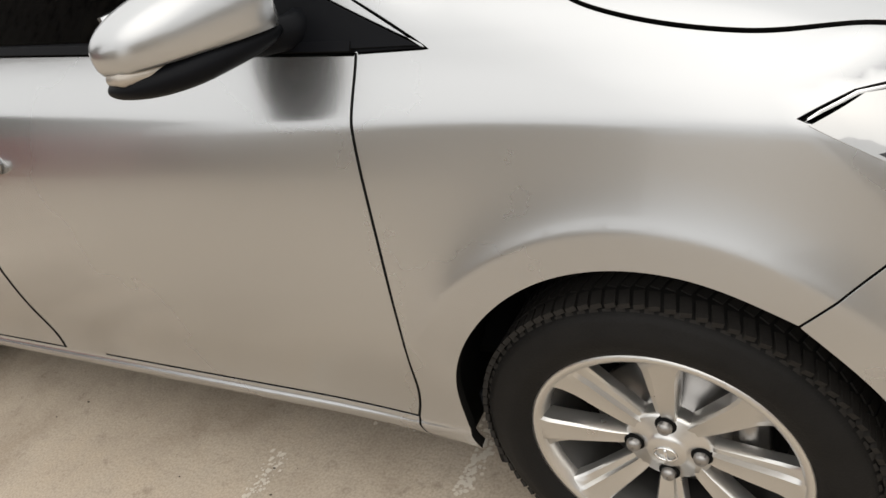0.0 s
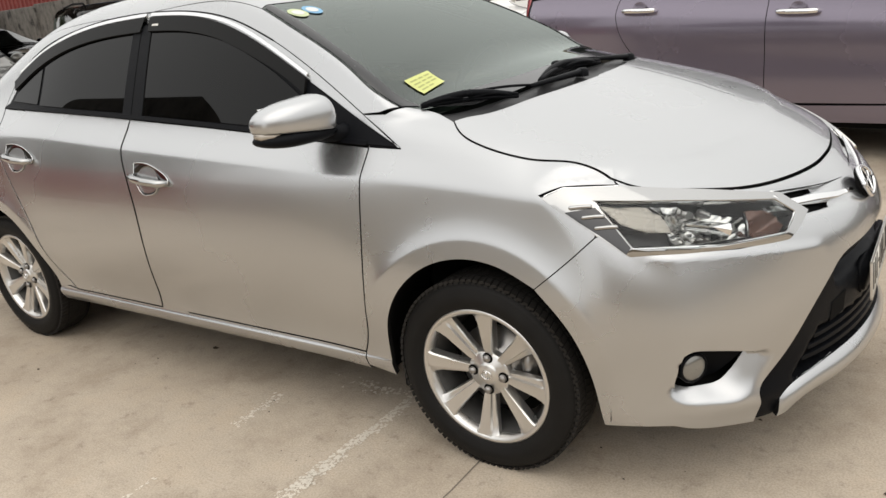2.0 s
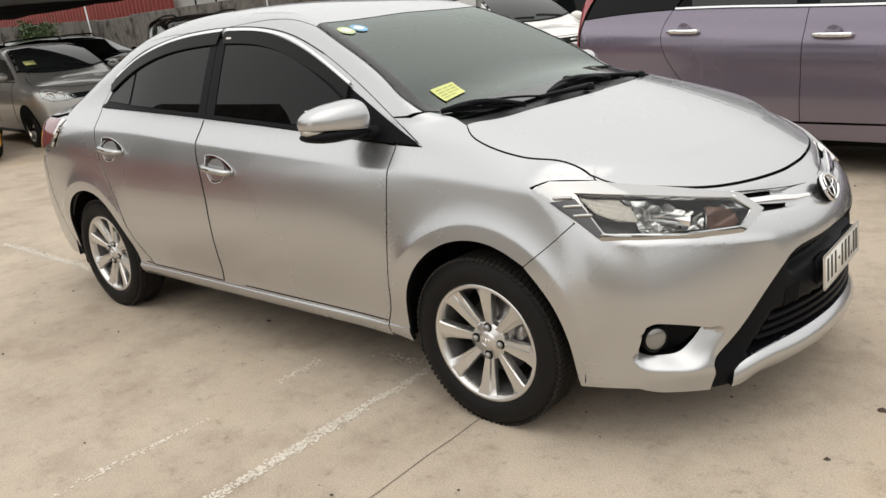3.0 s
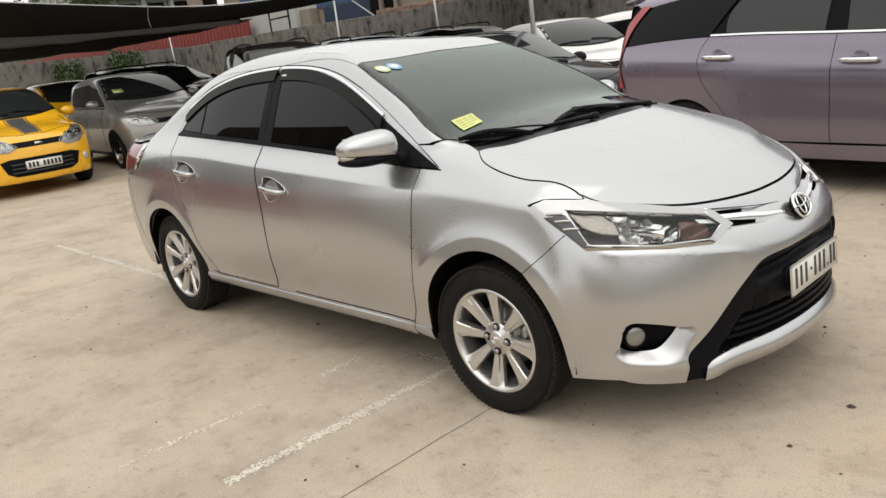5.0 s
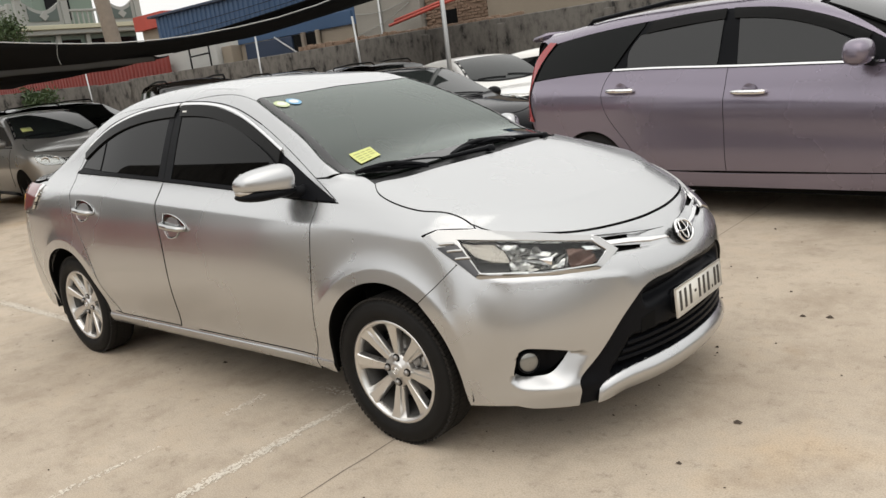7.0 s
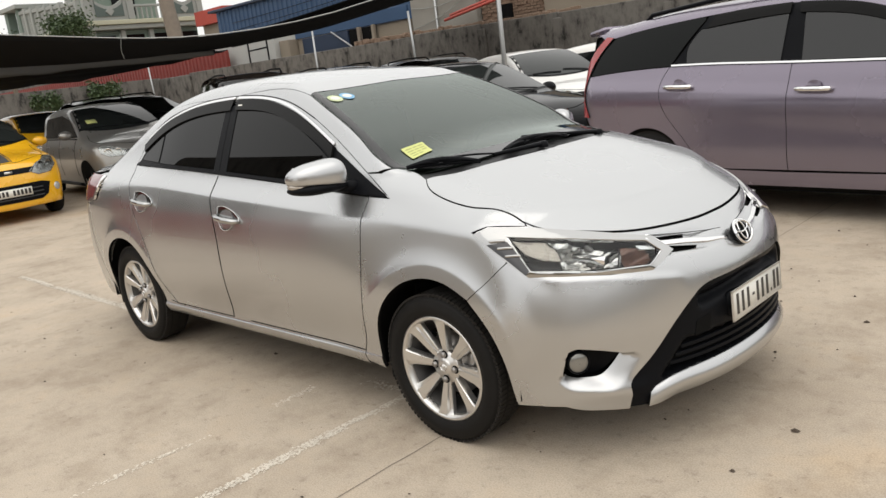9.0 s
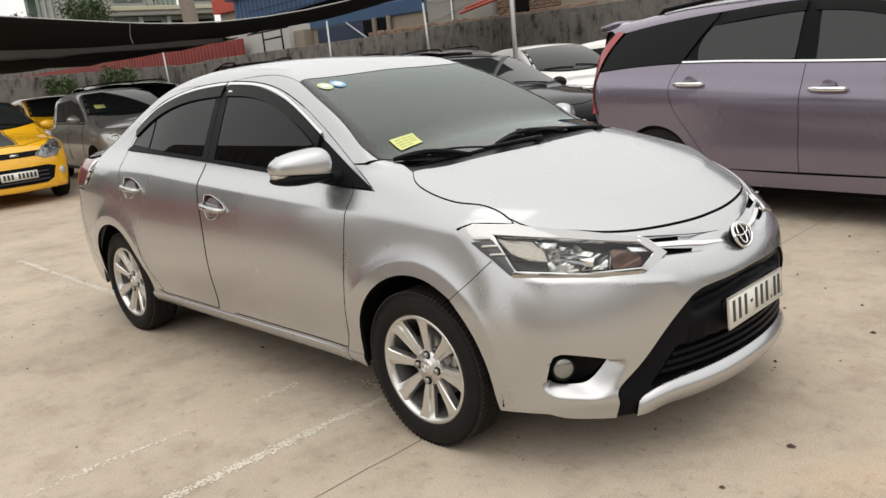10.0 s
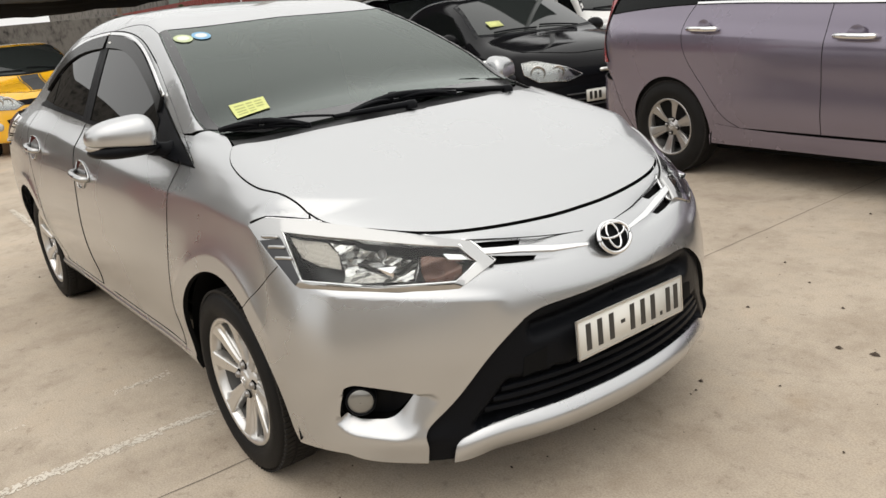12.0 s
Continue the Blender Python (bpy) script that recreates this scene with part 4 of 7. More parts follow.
            z = max(z, -0.40)
            v.co = (-0.545 + 0.068 * x + 0.05 * y, -0.847 + 0.102 * y, 1.040 + 0.066 * z * (1.0 + 0.24 * y) + 0.002 * (1 - y))
        cover = bm
        lower = bmesh.new()
        bmesh.ops.create_uvsphere(lower, u_segments=36, v_segments=20, radius=1)
        for v in lower.verts:
            x, y, z = v.co
            sq = lambda q, e: math.copysign(abs(q) ** e, q)
            v.co = (-0.545 + 0.069 * sq(x, 0.8) + 0.05 * y, -0.843 + 0.105 * sq(y, 0.75), 1.000 + 0.027 * z)
        arm = tube([(-0.53, -0.80, 1.002), (-0.51, -0.76, 0.990), (-0.485, -0.715, 0.982), (-0.47, -0.68, 0.985)], [0.02, 0.024, 0.026, 0.03], 12)
        face = box((0.006, 0.165, 0.09), (-0.605, -0.842, 1.045), 0.02)
        ind = tube([(-0.512, -0.862, 1.011), (-0.530, -0.893, 1.013), (-0.553, -0.920, 1.015), (-0.582, -0.938, 1.017), (-0.606, -0.941, 1.018)], [0.003, 0.008, 0.011, 0.012, 0.008], 10)
        for nm, b, mat, lab in (("mirror_cover", cover, SILVER, ""), ("mirror_base", lower, PLASTIC, "black plastic underside"), ("mirror_arm", arm, PLASTIC, ""), ("mirror_glass", face, CHROME, ""), ("indicator", ind, RIBBED, "clear side indicator")):
            if m:
                bmesh.ops.scale(b, vec=(1, -1, 1), verts=b.verts)
                bmesh.ops.reverse_faces(b, faces=b.faces)
            part(nm, bm_mesh(nm, b), mat, wm, lab)
        # wheel wells and mud flap
        for ax in (0.015, -2.555):
            bm = lathe("wheel_well", [(0.372, -0.80), (0.385, -0.55), (0.38, -0.45), (0.001, -0.44)], 40)
            bmesh.ops.bisect_plane(bm, geom=bm.verts[:] + bm.edges[:] + bm.faces[:], plane_co=(0, 0, -0.05), plane_no=(0, 0, -1), clear_outer=True)
            bmesh.ops.translate(bm, vec=(ax, 0, 0.295), verts=bm.verts)
            if m:
                bmesh.ops.scale(bm, vec=(1, -1, 1), verts=bm.verts)
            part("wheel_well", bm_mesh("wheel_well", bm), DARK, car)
            fl = box((0.012, 0.13, 0.17), (ax - 0.312, (-0.730 if not m else 0.730), 0.285), 0.004, None)
            part("mud_flap", bm_mesh("mud_flap", fl), PLASTIC, car)
        # bumper half
        fog = on_front(s, [(-0.739, 0.415), (-0.743, 0.372), (-0.740, 0.342), (-0.725, 0.331), (-0.70, 0.328), (-0.665, 0.330), (-0.643, 0.343), (-0.614, 0.385), (-0.600, 0.409)], 5)
        fog = np.concatenate([fog, on_front(s, [(-0.603, 0.412), (-0.65, 0.428), (-0.70, 0.442), (-0.722, 0.444), (-0.735, 0.435)], 5)])
        slot1 = on_front(s, [(-0.390, 0.763), (-0.33, 0.758), (-0.250, 0.748), (-0.262, 0.740), (-0.33, 0.744), (-0.378, 0.749)], sharp=True)
        slot2 = on_front(s, [(-0.360, 0.729), (-0.30, 0.719), (-0.238, 0.709), (-0.252, 0.702), (-0.30, 0.705), (-0.358, 0.711)], sharp=True)
        if not m:
            black = [(0.0, 0.600), (-0.045, 0.599), (-0.20, 0.593), (-0.300, 0.584), (-0.335, 0.570), (-0.384, 0.534), (-0.444, 0.477), (-0.516, 0.385), (-0.579, 0.316), (-0.594, 0.290), (-0.592, 0.262), (-0.586, 0.200)]
            lip_top = [(-0.534, 0.200), (-0.532, 0.240), (-0.518, 0.268), (-0.491, 0.284), (-0.351, 0.304), (-0.144, 0.319), (0.0, 0.322)]
            bl = np.concatenate([on_front(s, black[:5]), on_front(s, black[4:9])[1:], on_front(s, black[8:])[1:]])
            lip = np.concatenate([on_front(s, lip_top[:4], 6), on_front(s, lip_top[3:])[1:]])
            nose_top = on_top(s, hood_nose)[::-1]
            lamp_low = lam[[4, 5, 6, 7, 8, 9]]
            part("bumper_skin", panel("bumper_skin", s, [on_front(s, [(0.0, 0.600), (0.0, 0.66), (0.0, 0.72), (0.0, 0.752)], 8), nose_top, lam[[2, 3]], lamp_low, bump_gap, front_arch_nose, on_front(s, [(-0.735, 0.232), (-0.71, 0.219), (-0.66, 0.209), (-0.586, 0.201)]),
                 rev(bl)], DIAG, 0.0085, 0.0012, holes=[[fog], [slot1], [slot2]], mirror=2, dish=bumper_form), SILVER, car)
            part("bumper_lip", panel("bumper_lip", s, [lip, on_front(s, [(0.0, 0.322), (0.0, 0.226)], 8), on_front(s, [(0.0, 0.226), (-0.2, 0.216), (-0.4, 0.205), (-0.534, 0.200)])], DIAG, 0.009, 0.001, 0.004, mirror=2, dish=lip_form), SILVER, car)
            grille = part("lower_grille", panel("lower_grille", s, [bl, on_front(s, [(-0.586, 0.200), (-0.534, 0.200)], 4), lip, on_front(s, [(0.0, 0.322), (0.0, 0.600)], 12)], DIAG, 0.012, -0.002, -0.004, 0.0, mirror=2, dish=grille_depth), PLASTIC, car, "black lower grille with slats")
            for zz, ye in ((0.336, 0.455), (0.360, 0.432), (0.384, 0.408)):
                up = [(-ye, zz - 0.006), (-ye * 0.5, zz - 0.001), (0.0, zz + 0.001)]
                part("grille_slat", panel("grille_slat", s, [on_front(s, up), on_front(s, [(0.0, zz + 0.001), (0.0, zz + 0.011)], 3), on_front(s, [(y, z + 0.010) for y, z in up[::-1]])], DIAG, 0.02, 0, -0.016, 0.022, mirror=2, dark_edge=False), PLASTIC, grille)
        part("intake", panel("intake", s, [on_front(s, [(-0.352, 0.408), (-0.345, 0.460), (-0.280, 0.476), (-0.286, 0.418)], sharp=True)], DIAG, 0.02, 0, -0.010, 0.006, mirror=m), DARK, car)
        seam = on_front(s, [(-0.06, 0.727), (-0.146, 0.736), (-0.253, 0.750), (-0.338, 0.762), (-0.385, 0.768)])
        if m:
            seam = seam * np.array((1, -1, 1))
        part("panel_gap", bm_mesh("panel_gap", tube(seam - normals(s, seam) * 0.0008, 0.0015, 6)), DARK, car)
        part("fog_recess", panel("fog_recess", s, [fog], DIAG, 0.012, -0.001, 0.0, 0.0, mirror=m, dish=lambda p: fog_ledge(p) + 0.040 * np.clip((np.abs(p[:, 1]) - 0.60) / 0.06, 0, 1)), PLASTIC, car)
        fl = lathe("fog_lamp", [(0.041, 0.03), (0.041, -0.004), (0.037, -0.009), (0.034, -0.006)], 28)
        ob = part("fog_lamp", bm_mesh("fog_lamp", fl), PLASTIC, car)
        ob.matrix_local = pose(0.566, sg * 0.694, 0.388, 0, 0, 55 if not m else 125)
        fl = lathe("fog_lens", [(0.035, -0.004), (0.028, -0.009), (0.016, -0.012), (0.001, -0.013)], 28)
        part("fog_lens", bm_mesh("fog_lens", fl), FOGGY, ob, "clear round fog lamp")
        part("slot_back", panel("slot_back", s, [slot1], DIAG, 0.02, -0.004, -0.025, 0.0, mirror=m), DARK, car)
        part("slot_back", panel("slot_back", s, [slot2], DIAG, 0.02, -0.004, -0.025, 0.0, mirror=m), DARK, car)
        bar = on_front(s, [(-0.372, 0.745), (-0.271, 0.733), (-0.182, 0.716), (-0.072, 0.699), (-0.074, 0.694), (-0.188, 0.706), (-0.280, 0.722), (-0.369, 0.733)], sharp=True)
        part("grille_bar", panel("grille_bar", s, [bar], DIAG, 0.010, 0, 0.004, 0.016, mirror=m, dark_edge=False), CHROME, car, "chrome grille bar")
    # bonnet, windscreen, roof, boot
    he, hn = on_top(s, hood_edge), on_top(s, [(x - 0.005 * min(1, (x - 0.36) / 0.1), y) for x, y in hood_nose])[1:]
    flip = lambda a: (a * np.array((1, -1, 1)))[::-1]
    rear_edge = on_top(s, [(-0.122, -0.634), (-0.055, -0.55), (-0.018, -0.42), (0.012, -0.27), (0.030, -0.12), (0.034, 0.0)])
    part("bonnet", panel("bonnet", s, [he, hn, flip(hn), flip(he), flip(rear_edge), rev(rear_edge)], T, 0.024, 0.0025, 0.003), SILVER, car)
    ws_base = on_top(s, [(-0.30, -0.646), (-0.235, -0.634), (-0.165, -0.588), (-0.110, -0.47), (-0.085, -0.344), (-0.070, -0.10), (-0.068, 0.0)])
    ws_side = on_top(s, [(-0.30, -0.646), (-0.40, -0.639), (-0.50, -0.614), (-0.72, -0.566), (-0.945, -0.512)])
    ws_top = on_top(s, [(-0.945, -0.512), (-0.928, -0.40), (-0.921, -0.22), (-0.930, 0.0)])
    part("windscreen", panel("windscreen", s, [rev(ws_base), ws_side, ws_top, flip(ws_top), flip(ws_side), flip(rev(ws_base))], T, 0.017, 0.001, -0.002, 0.0), SCREEN, car, "grey tinted windscreen")
    foot = np.concatenate([ws_base[20:], flip(ws_base[20:])[1:]])
    head = on_top(s, [(-0.225, -0.600), (-0.205, -0.42), (-0.165, -0.22), (-0.158, 0.0)])
    head = np.concatenate([head, flip(head)[1:]])
    part("screen_foot", panel("screen_foot", s, [foot, head[::-1]], T, 0.02, 0.001, 0.0006, 0), FRIT, car, "black band along the foot of the windscreen")
    cowl = [rear_edge, flip(rear_edge), on_top(s, [(-0.122, 0.630), (-0.20, 0.614), (-0.28, 0.628)], 6), flip(ws_base[2:]), rev(ws_base[2:]), on_top(s, [(-0.28, -0.628), (-0.20, -0.614), (-0.122, -0.630)], 6)]
    part("cowl", panel("cowl", s, cowl, T, 0.025, 0.001, -0.012, 0.01), COWL, car, "black plastic cowl under the wipers")
    for m in (0, 1):
        part("windscreen_pillar", panel("windscreen_pillar", s, [rev(ws_side), on_side(s, [(-0.36, 1.035), (-0.42, 1.032)], 3), on_side(s, roof_line[5:11])[::-1], on_top(s, [(-1.55, -0.50), (-1.30, -0.492), (-1.10, -0.495), (-0.945, -0.512)])], OBL, 0.02, 0.0015, mirror=m), SILVER, car)
        band = [on_top(s, [(-0.295, -0.642), (-0.40, -0.635), (-0.50, -0.610), (-0.72, -0.562), (-0.938, -0.508)]), on_top(s, [(-0.935, -0.478), (-0.72, -0.527), (-0.50, -0.577), (-0.34, -0.603), (-0.25, -0.600)])]
        part("screen_edge", panel("screen_edge", s, band, T, 0.02, 0.001, 0.0005, 0, mirror=m), FRIT, car)
    rt = on_top(s, [(-0.945, -0.512), (-1.10, -0.495), (-1.30, -0.492), (-1.55, -0.50), (-1.9, -0.505), (-2.2, -0.505), (-2.42, -0.50)])
    rb = on_top(s, [(-2.42, -0.50), (-2.45, -0.3), (-2.46, 0.0)])
    part("roof", panel("roof", s, [rev(ws_top), rt, rb, flip(rb), flip(rt), flip(rev(ws_top))], T, 0.035, 0.001), SILVER, car)
    for m in (0, 1):
        part("roof_rail", panel("roof_rail", s, [on_top(s, [(-1.55, -0.50), (-1.9, -0.505), (-2.2, -0.505), (-2.42, -0.50)]), on_side(s, [(-2.40, 1.318), (-2.36, 1.275)], 3), on_side(s, [(-2.33, 1.285), (-2.12, 1.348), (-1.85, 1.385), (-1.55, 1.393)])], OBL, 0.025, 0.001, mirror=m), SILVER, car)
    rw = on_top(s, [(-2.42, -0.50), (-2.62, -0.53), (-2.84, -0.60), (-2.92, -0.60)])
    rwb = on_top(s, [(-2.92, -0.60), (-2.99, -0.3), (-3.0, 0.0)])
    part("rear_window", panel("rear_window", s, [rev(rb)[::-1], rw, rwb, flip(rwb), flip(rw), flip(rb)], T, 0.04, 0.002), SHADE_GLASS, car)
    bt = on_top(s, [(-2.88, -0.69), (-3.05, -0.685), (-3.2, -0.66), (-3.38, -0.58)])
    bk = on_top(s, [(-3.38, -0.58), (-3.42, -0.3), (-3.43, 0.0)])
    part("boot_lid", panel("boot_lid", s, [rwb[::-1], on_top(s, [(-2.92, -0.60), (-2.88, -0.69)], 3), bt, bk, flip(bk), flip(bt), on_top(s, [(-2.88, 0.69), (-2.92, 0.60)], 3), flip(rwb[::-1])], T, 0.04, 0.002), SILVER, car)
    # underbody
    part("underbody", bm_mesh("underbody", box((3.9, 1.30, 0.10), (-1.3, 0, 0.26), 0.03)), DARK, car)
    # unseen box, added to deepen the shadow under the front bumper
    part("undertray", bm_mesh("undertray", box((0.30, 0.90, 0.04), (0.62, 0, 0.25), 0.015)), DARK, car)
    part("engine_bay", bm_mesh("engine_bay", box((1.15, 1.0, 0.42), (0.10, 0, 0.52), 0.05)), DARK, car)
    part("crash_beam", bm_mesh("crash_beam", box((0.10, 1.0, 0.5), (0.66, 0, 0.45), 0.04)), DARK, car)
    # wheels
    for x in (0.0, -2.55):
        for y, turn in ((-0.722, 0), (0.722, 180)):
            wheel("wheel", car, pose(x, y, 0.297, 0, 0, turn), 0.297, rim=0.207, turn=0.06 if x == 0 else 0.35)
    # badge: an oval ring with an inner oval, plain
    oval_badge(car)
    # plate with bars
    plate = part("number_plate", bm_mesh("number_plate", box((0.004, 0.47, 0.110), (0, 0, 0), 0.0015)), PLATE, car, "white number plate with dark characters")
    plate.matrix_local = pose(0.887, 0.014, 0.476, -1.6, -3, 2.5)
    edge = join(*[box((0.006, a, b), (0.001, c, d)) for a, b, c, d in ((0.47, 0.005, 0, 0.052), (0.47, 0.005, 0, -0.052), (0.005, 0.11, 0.2325, 0), (0.005, 0.11, -0.2325, 0))])
    part("plate_rim", bm_mesh("plate_rim", edge, False), ALLOY, plate)
    for i, yy in enumerate((-0.19, -0.143, -0.094, -0.045, -0.003, 0.045, 0.092, 0.130, 0.165, 0.203)):
        wid, hgt, dz = (0.018, 0.010, 0) if i == 3 else (0.010, 0.012, -0.03) if i == 7 else (0.020, 0.074, 0)
        b = box((0.002, wid, hgt), (0.0025, yy, dz), 0.0005)
        part("plate_bar", bm_mesh("plate_bar", b, False), INK, plate)
    part("plate_holder", bm_mesh("plate_holder", box((0.03, 0.40, 0.09), (0.862, 0.014, 0.475), 0.008)), PLASTIC, car)
    return car


LEDGE_OUT = spline([-0.755, -0.738, -0.705, -0.66, -0.63, -0.60, -0.573, -0.548], [0.340, 0.308, 0.292, 0.286, 0.288, 0.314, 0.346, 0.395])
LEDGE_IN = spline([-0.755, -0.744, -0.729, -0.70, -0.658, -0.639, -0.614, -0.598, -0.55], [0.358, 0.340, 0.332, 0.328, 0.330, 0.345, 0.385, 0.408, 0.450])
LAMP_CREASE = spline([0.36, 0.39, 0.477, 0.555, 0.647, 0.721, 0.751], [0.630, 0.634, 0.647, 0.659, 0.671, 0.682, 0.692])


def fog_ledge(p):
    """How deep the bumper is hollowed round the fog lamp, over a ledge below and beside it."""
    y, z = np.clip(-np.abs(p[:, 1]), -0.755, -0.548), p[:, 2]
    u = np.clip((z - LEDGE_OUT(y)) / np.maximum(LEDGE_IN(y) - LEDGE_OUT(y), 0.01), 0, 1)
    q = np.abs(p[:, 1])
    top = 0.442 - 0.269 * (0.722 - np.minimum(q, 0.722)) - 1.3 * np.maximum(q - 0.722, 0)
    return 0.034 * u ** 1.2 * step(top - 0.001, top - 0.006, z) * step(0.540, 0.552, np.abs(p[:, 1])) * step(0.743 + 0.009 * step(0.350, 0.335, z), 0.736 + 0.009 * step(0.350, 0.335, z), q)


def bumper_form(p):
    """Hollows (positive) and swellings (negative) of the bumper skin."""
    y, z = np.abs(p[:, 1]), p[:, 2]
    slots = sum(0.010 * bump(z, z0 + k * (y - 0.25), 0.012) * step(0.07, 0.25, y) * step(0.46, 0.38, y) for z0, k in ((0.745, 0.10), (0.706, 0.10)))
    c = LAMP_CREASE(np.clip(y, 0.36, 0.751))
    shelf = 0.007 * np.exp(-np.maximum(c - z, 0) / 0.035) * np.clip((c + 0.020 - z) / 0.020, 0, 1) * step(0.35, 0.42, y) * step(0.765, 0.70, y)
    return slots + fog_ledge(p) - shelf


LIP_TOP = spline([0.0, 0.144, 0.351, 0.491, 0.534], [0.322, 0.319, 0.304, 0.284, 0.262])


def lip_form(p):
    """The bumper's lip leans back towards its upper edge."""
    top = LIP_TOP(np.clip(np.abs(p[:, 1]), 0, 0.534))
    return 0.030 * np.clip((p[:, 2] - top + 0.050) / 0.050, 0, 1.1) ** 1.6


def grille_depth(p):
    y, z = np.abs(p[:, 1]), p[:, 2]
    wing = step(0.0, 0.05, y - (0.43 - 0.95 * (z - 0.40)))          # the solid wings at the sides
    slot = bump(z, 0.555 - 0.08 * y, 0.022) * step(0.34, 0.30, y)
    low = step(0.41, 0.398, z) * step(0.50, 0.46, y + 0.9 * np.maximum(z - 0.30, 0)) * step(0.318, 0.330, z + 0.16 * y ** 2)
    return 0.008 + 0.045 * slot + low * 0.05


def oval_badge(car):
    ring = tube([(0.004 * math.cos(2 * a), 0.060 * math.cos(a), 0.044 * math.sin(a)) for a in np.linspace(0, 6.2832, 48)[:-1]], 0.0055, 10, True)
    inner = tube([(0, 0.022 * math.cos(a), 0.004 + 0.036 * math.sin(a)) for a in np.linspace(0, 6.2832, 36)[:-1]], 0.0036, 8, True)
    cross = tube([(0, 0.050 * math.cos(a), 0.018 + 0.020 * math.sin(a)) for a in np.linspace(0, 6.2832, 36)[:-1]], 0.0036, 8, True)
    disc = lathe("disc", [(0.001, 0.004), (0.058, 0.006), (0.058, 0.015)], 40)
    bmesh.ops.transform(disc, matrix=Matrix.Rotation(radians(90), 4, "Z") @ Matrix.Diagonal((1, 1, 0.76, 1)), verts=disc.verts)
    badge = part("badge", bm_mesh("badge", join(ring, inner, cross)), CHROME, car, "chrome oval badge")
    badge.matrix_local = pose(0.845, 0.0, 0.704, 0, -28, 0)
    part("badge_back", bm_mesh("badge_back", disc), DARK, badge)
    return badge


saloon = silver_saloon()


# ---------------------------------------------------------------- other vehicles
class Body:
    """A simpler vehicle body from a few sizes; x forward from the front axle."""

    def __init__(s, half, rear, nose, hood, cabin, belt, roof_half, top, round_nose=0.32, low=0.2, tail=0.34, fold=None):
        s.half, s.rear, s.nose, s.belt, s.low = half, rear, nose, belt, low
        s.hood, s.cabin = spline(*zip(*hood)), spline(*zip(*cabin))
        lean = half - roof_half
        s.sect = spline([0.10, low, low + 0.1, 0.45, 0.62, belt - 0.14, belt - 0.04, belt + 0.04, (belt + top) / 2, top - 0.05, top + 0.1],
                        [-0.16, -0.06, -0.035, -0.01, 0.0, -0.022, -0.055, -0.09, -0.09 - (lean - 0.09) * 0.42, -lean, -lean * 1.5])
        s.mid, s.span, s.rn = (rear + nose) / 2, (nose - rear) / 2, round_nose
        s.face = spline([0.1, low, 0.35, 0.55, 0.75, 0.95, 1.3], [-0.12, -0.03, 0.0, -0.01, -0.05, -0.13, -0.3])
        s.back = spline([0.1, low, 0.4, 0.7, belt, top], [0.12, 0.03, 0.0, 0.02, 0.06, tail])
        s.fold = fold

    def side(s, x, z):
        u = np.clip((x - s.mid) / s.span, -1.1, 1.1)
        w = s.half - 0.10 * np.abs(u) ** 5 + s.sect(np.clip(z, 0.08, 2.2))
        if s.fold is not None:
            k = z - s.fold(np.clip(x, -3.8, 0.5))
            w = w + 0.016 * step(-0.30, 0.0, k) - 0.20 * (soft(k, 0.004) - soft(k - 0.08, 0.01))
        return w

    def top(s, x, y):
        x, y = np.clip(x, s.rear - 0.1, s.nose + 0.1), np.clip(y, 0, 1)
        return both(s.hood(np.maximum(x, -0.6)) - 2 * np.maximum(-0.6 - x, 0) - 0.09 * y ** 2, s.cabin(x) - 0.10 * y ** 2, 0.04)

    def value(s, p):
        x, y, z = p[..., 0], np.abs(p[..., 1]), np.clip(p[..., 2], 0.05, 2.3)
        yy = np.clip(y, 0, 1)
        v = both(y - s.side(x, z), (p[..., 2] - s.top(x, y)) * 0.9, 0.08)
        v = both(v, (x - (s.nose + s.face(np.clip(z, 0.1, 1.3)) - s.rn * yy ** 2 - 0.25 * yy ** 4)) * 0.8, 0.09)
        return both(v, (s.rear + s.back(z) + 0.16 * yy ** 2 + 0.2 * yy ** 4 - x) * 0.85, 0.09)


def plain_wheel(r=0.29, wide=0.18, spokes=5):
    """Meshes of a simple wheel, shared by the parked cars; the outer face looks to -y."""
    h, rim = wide / 2, r * 0.68
    tyre = bm_mesh("tyre", lathe("tyre", [(rim - 0.01, -h * 0.7), (rim + 0.01, -h * 0.92), (rim + (r - rim) * 0.5, -h), (r - 0.015, -h * 0.85), (r, -h * 0.5), (r, h * 0.5), (r - 0.02, h * 0.9), (rim, h)], 36))
    bms = [lathe("r", [(rim - 0.02, -h * 0.4), (rim - 0.015, -h * 0.8), (rim, -h * 0.9), (rim + 0.006, -h * 0.8)], 36), lathe("c", [(0.06, -h * 0.3), (0.055, -h * 0.55), (0.001, -h * 0.65)], 16)]
    for k in range(spokes):
        b = box((0.055, 0.03, rim - 0.06), (0, -h * 0.62, (rim + 0.03) / 2 + 0.012), 0.008)
        for v in b.verts:
            v.co.x *= 0.7 + 2.2 * max(v.co.z - 0.05, 0)
        bmesh.ops.transform(b, matrix=Matrix.Rotation(2 * math.pi * k / spokes, 4, "Y"), verts=b.verts)
        bms.append(b)
    return tyre, bm_mesh("rim", join(*bms)), bm_mesh("hub_back", lathe("b", [(rim - 0.01, -h * 0.25), (0.001, -h * 0.25)], 24))


WHEEL = plain_wheel()
BIG_WHEEL = plain_wheel(0.35, 0.22, 6)


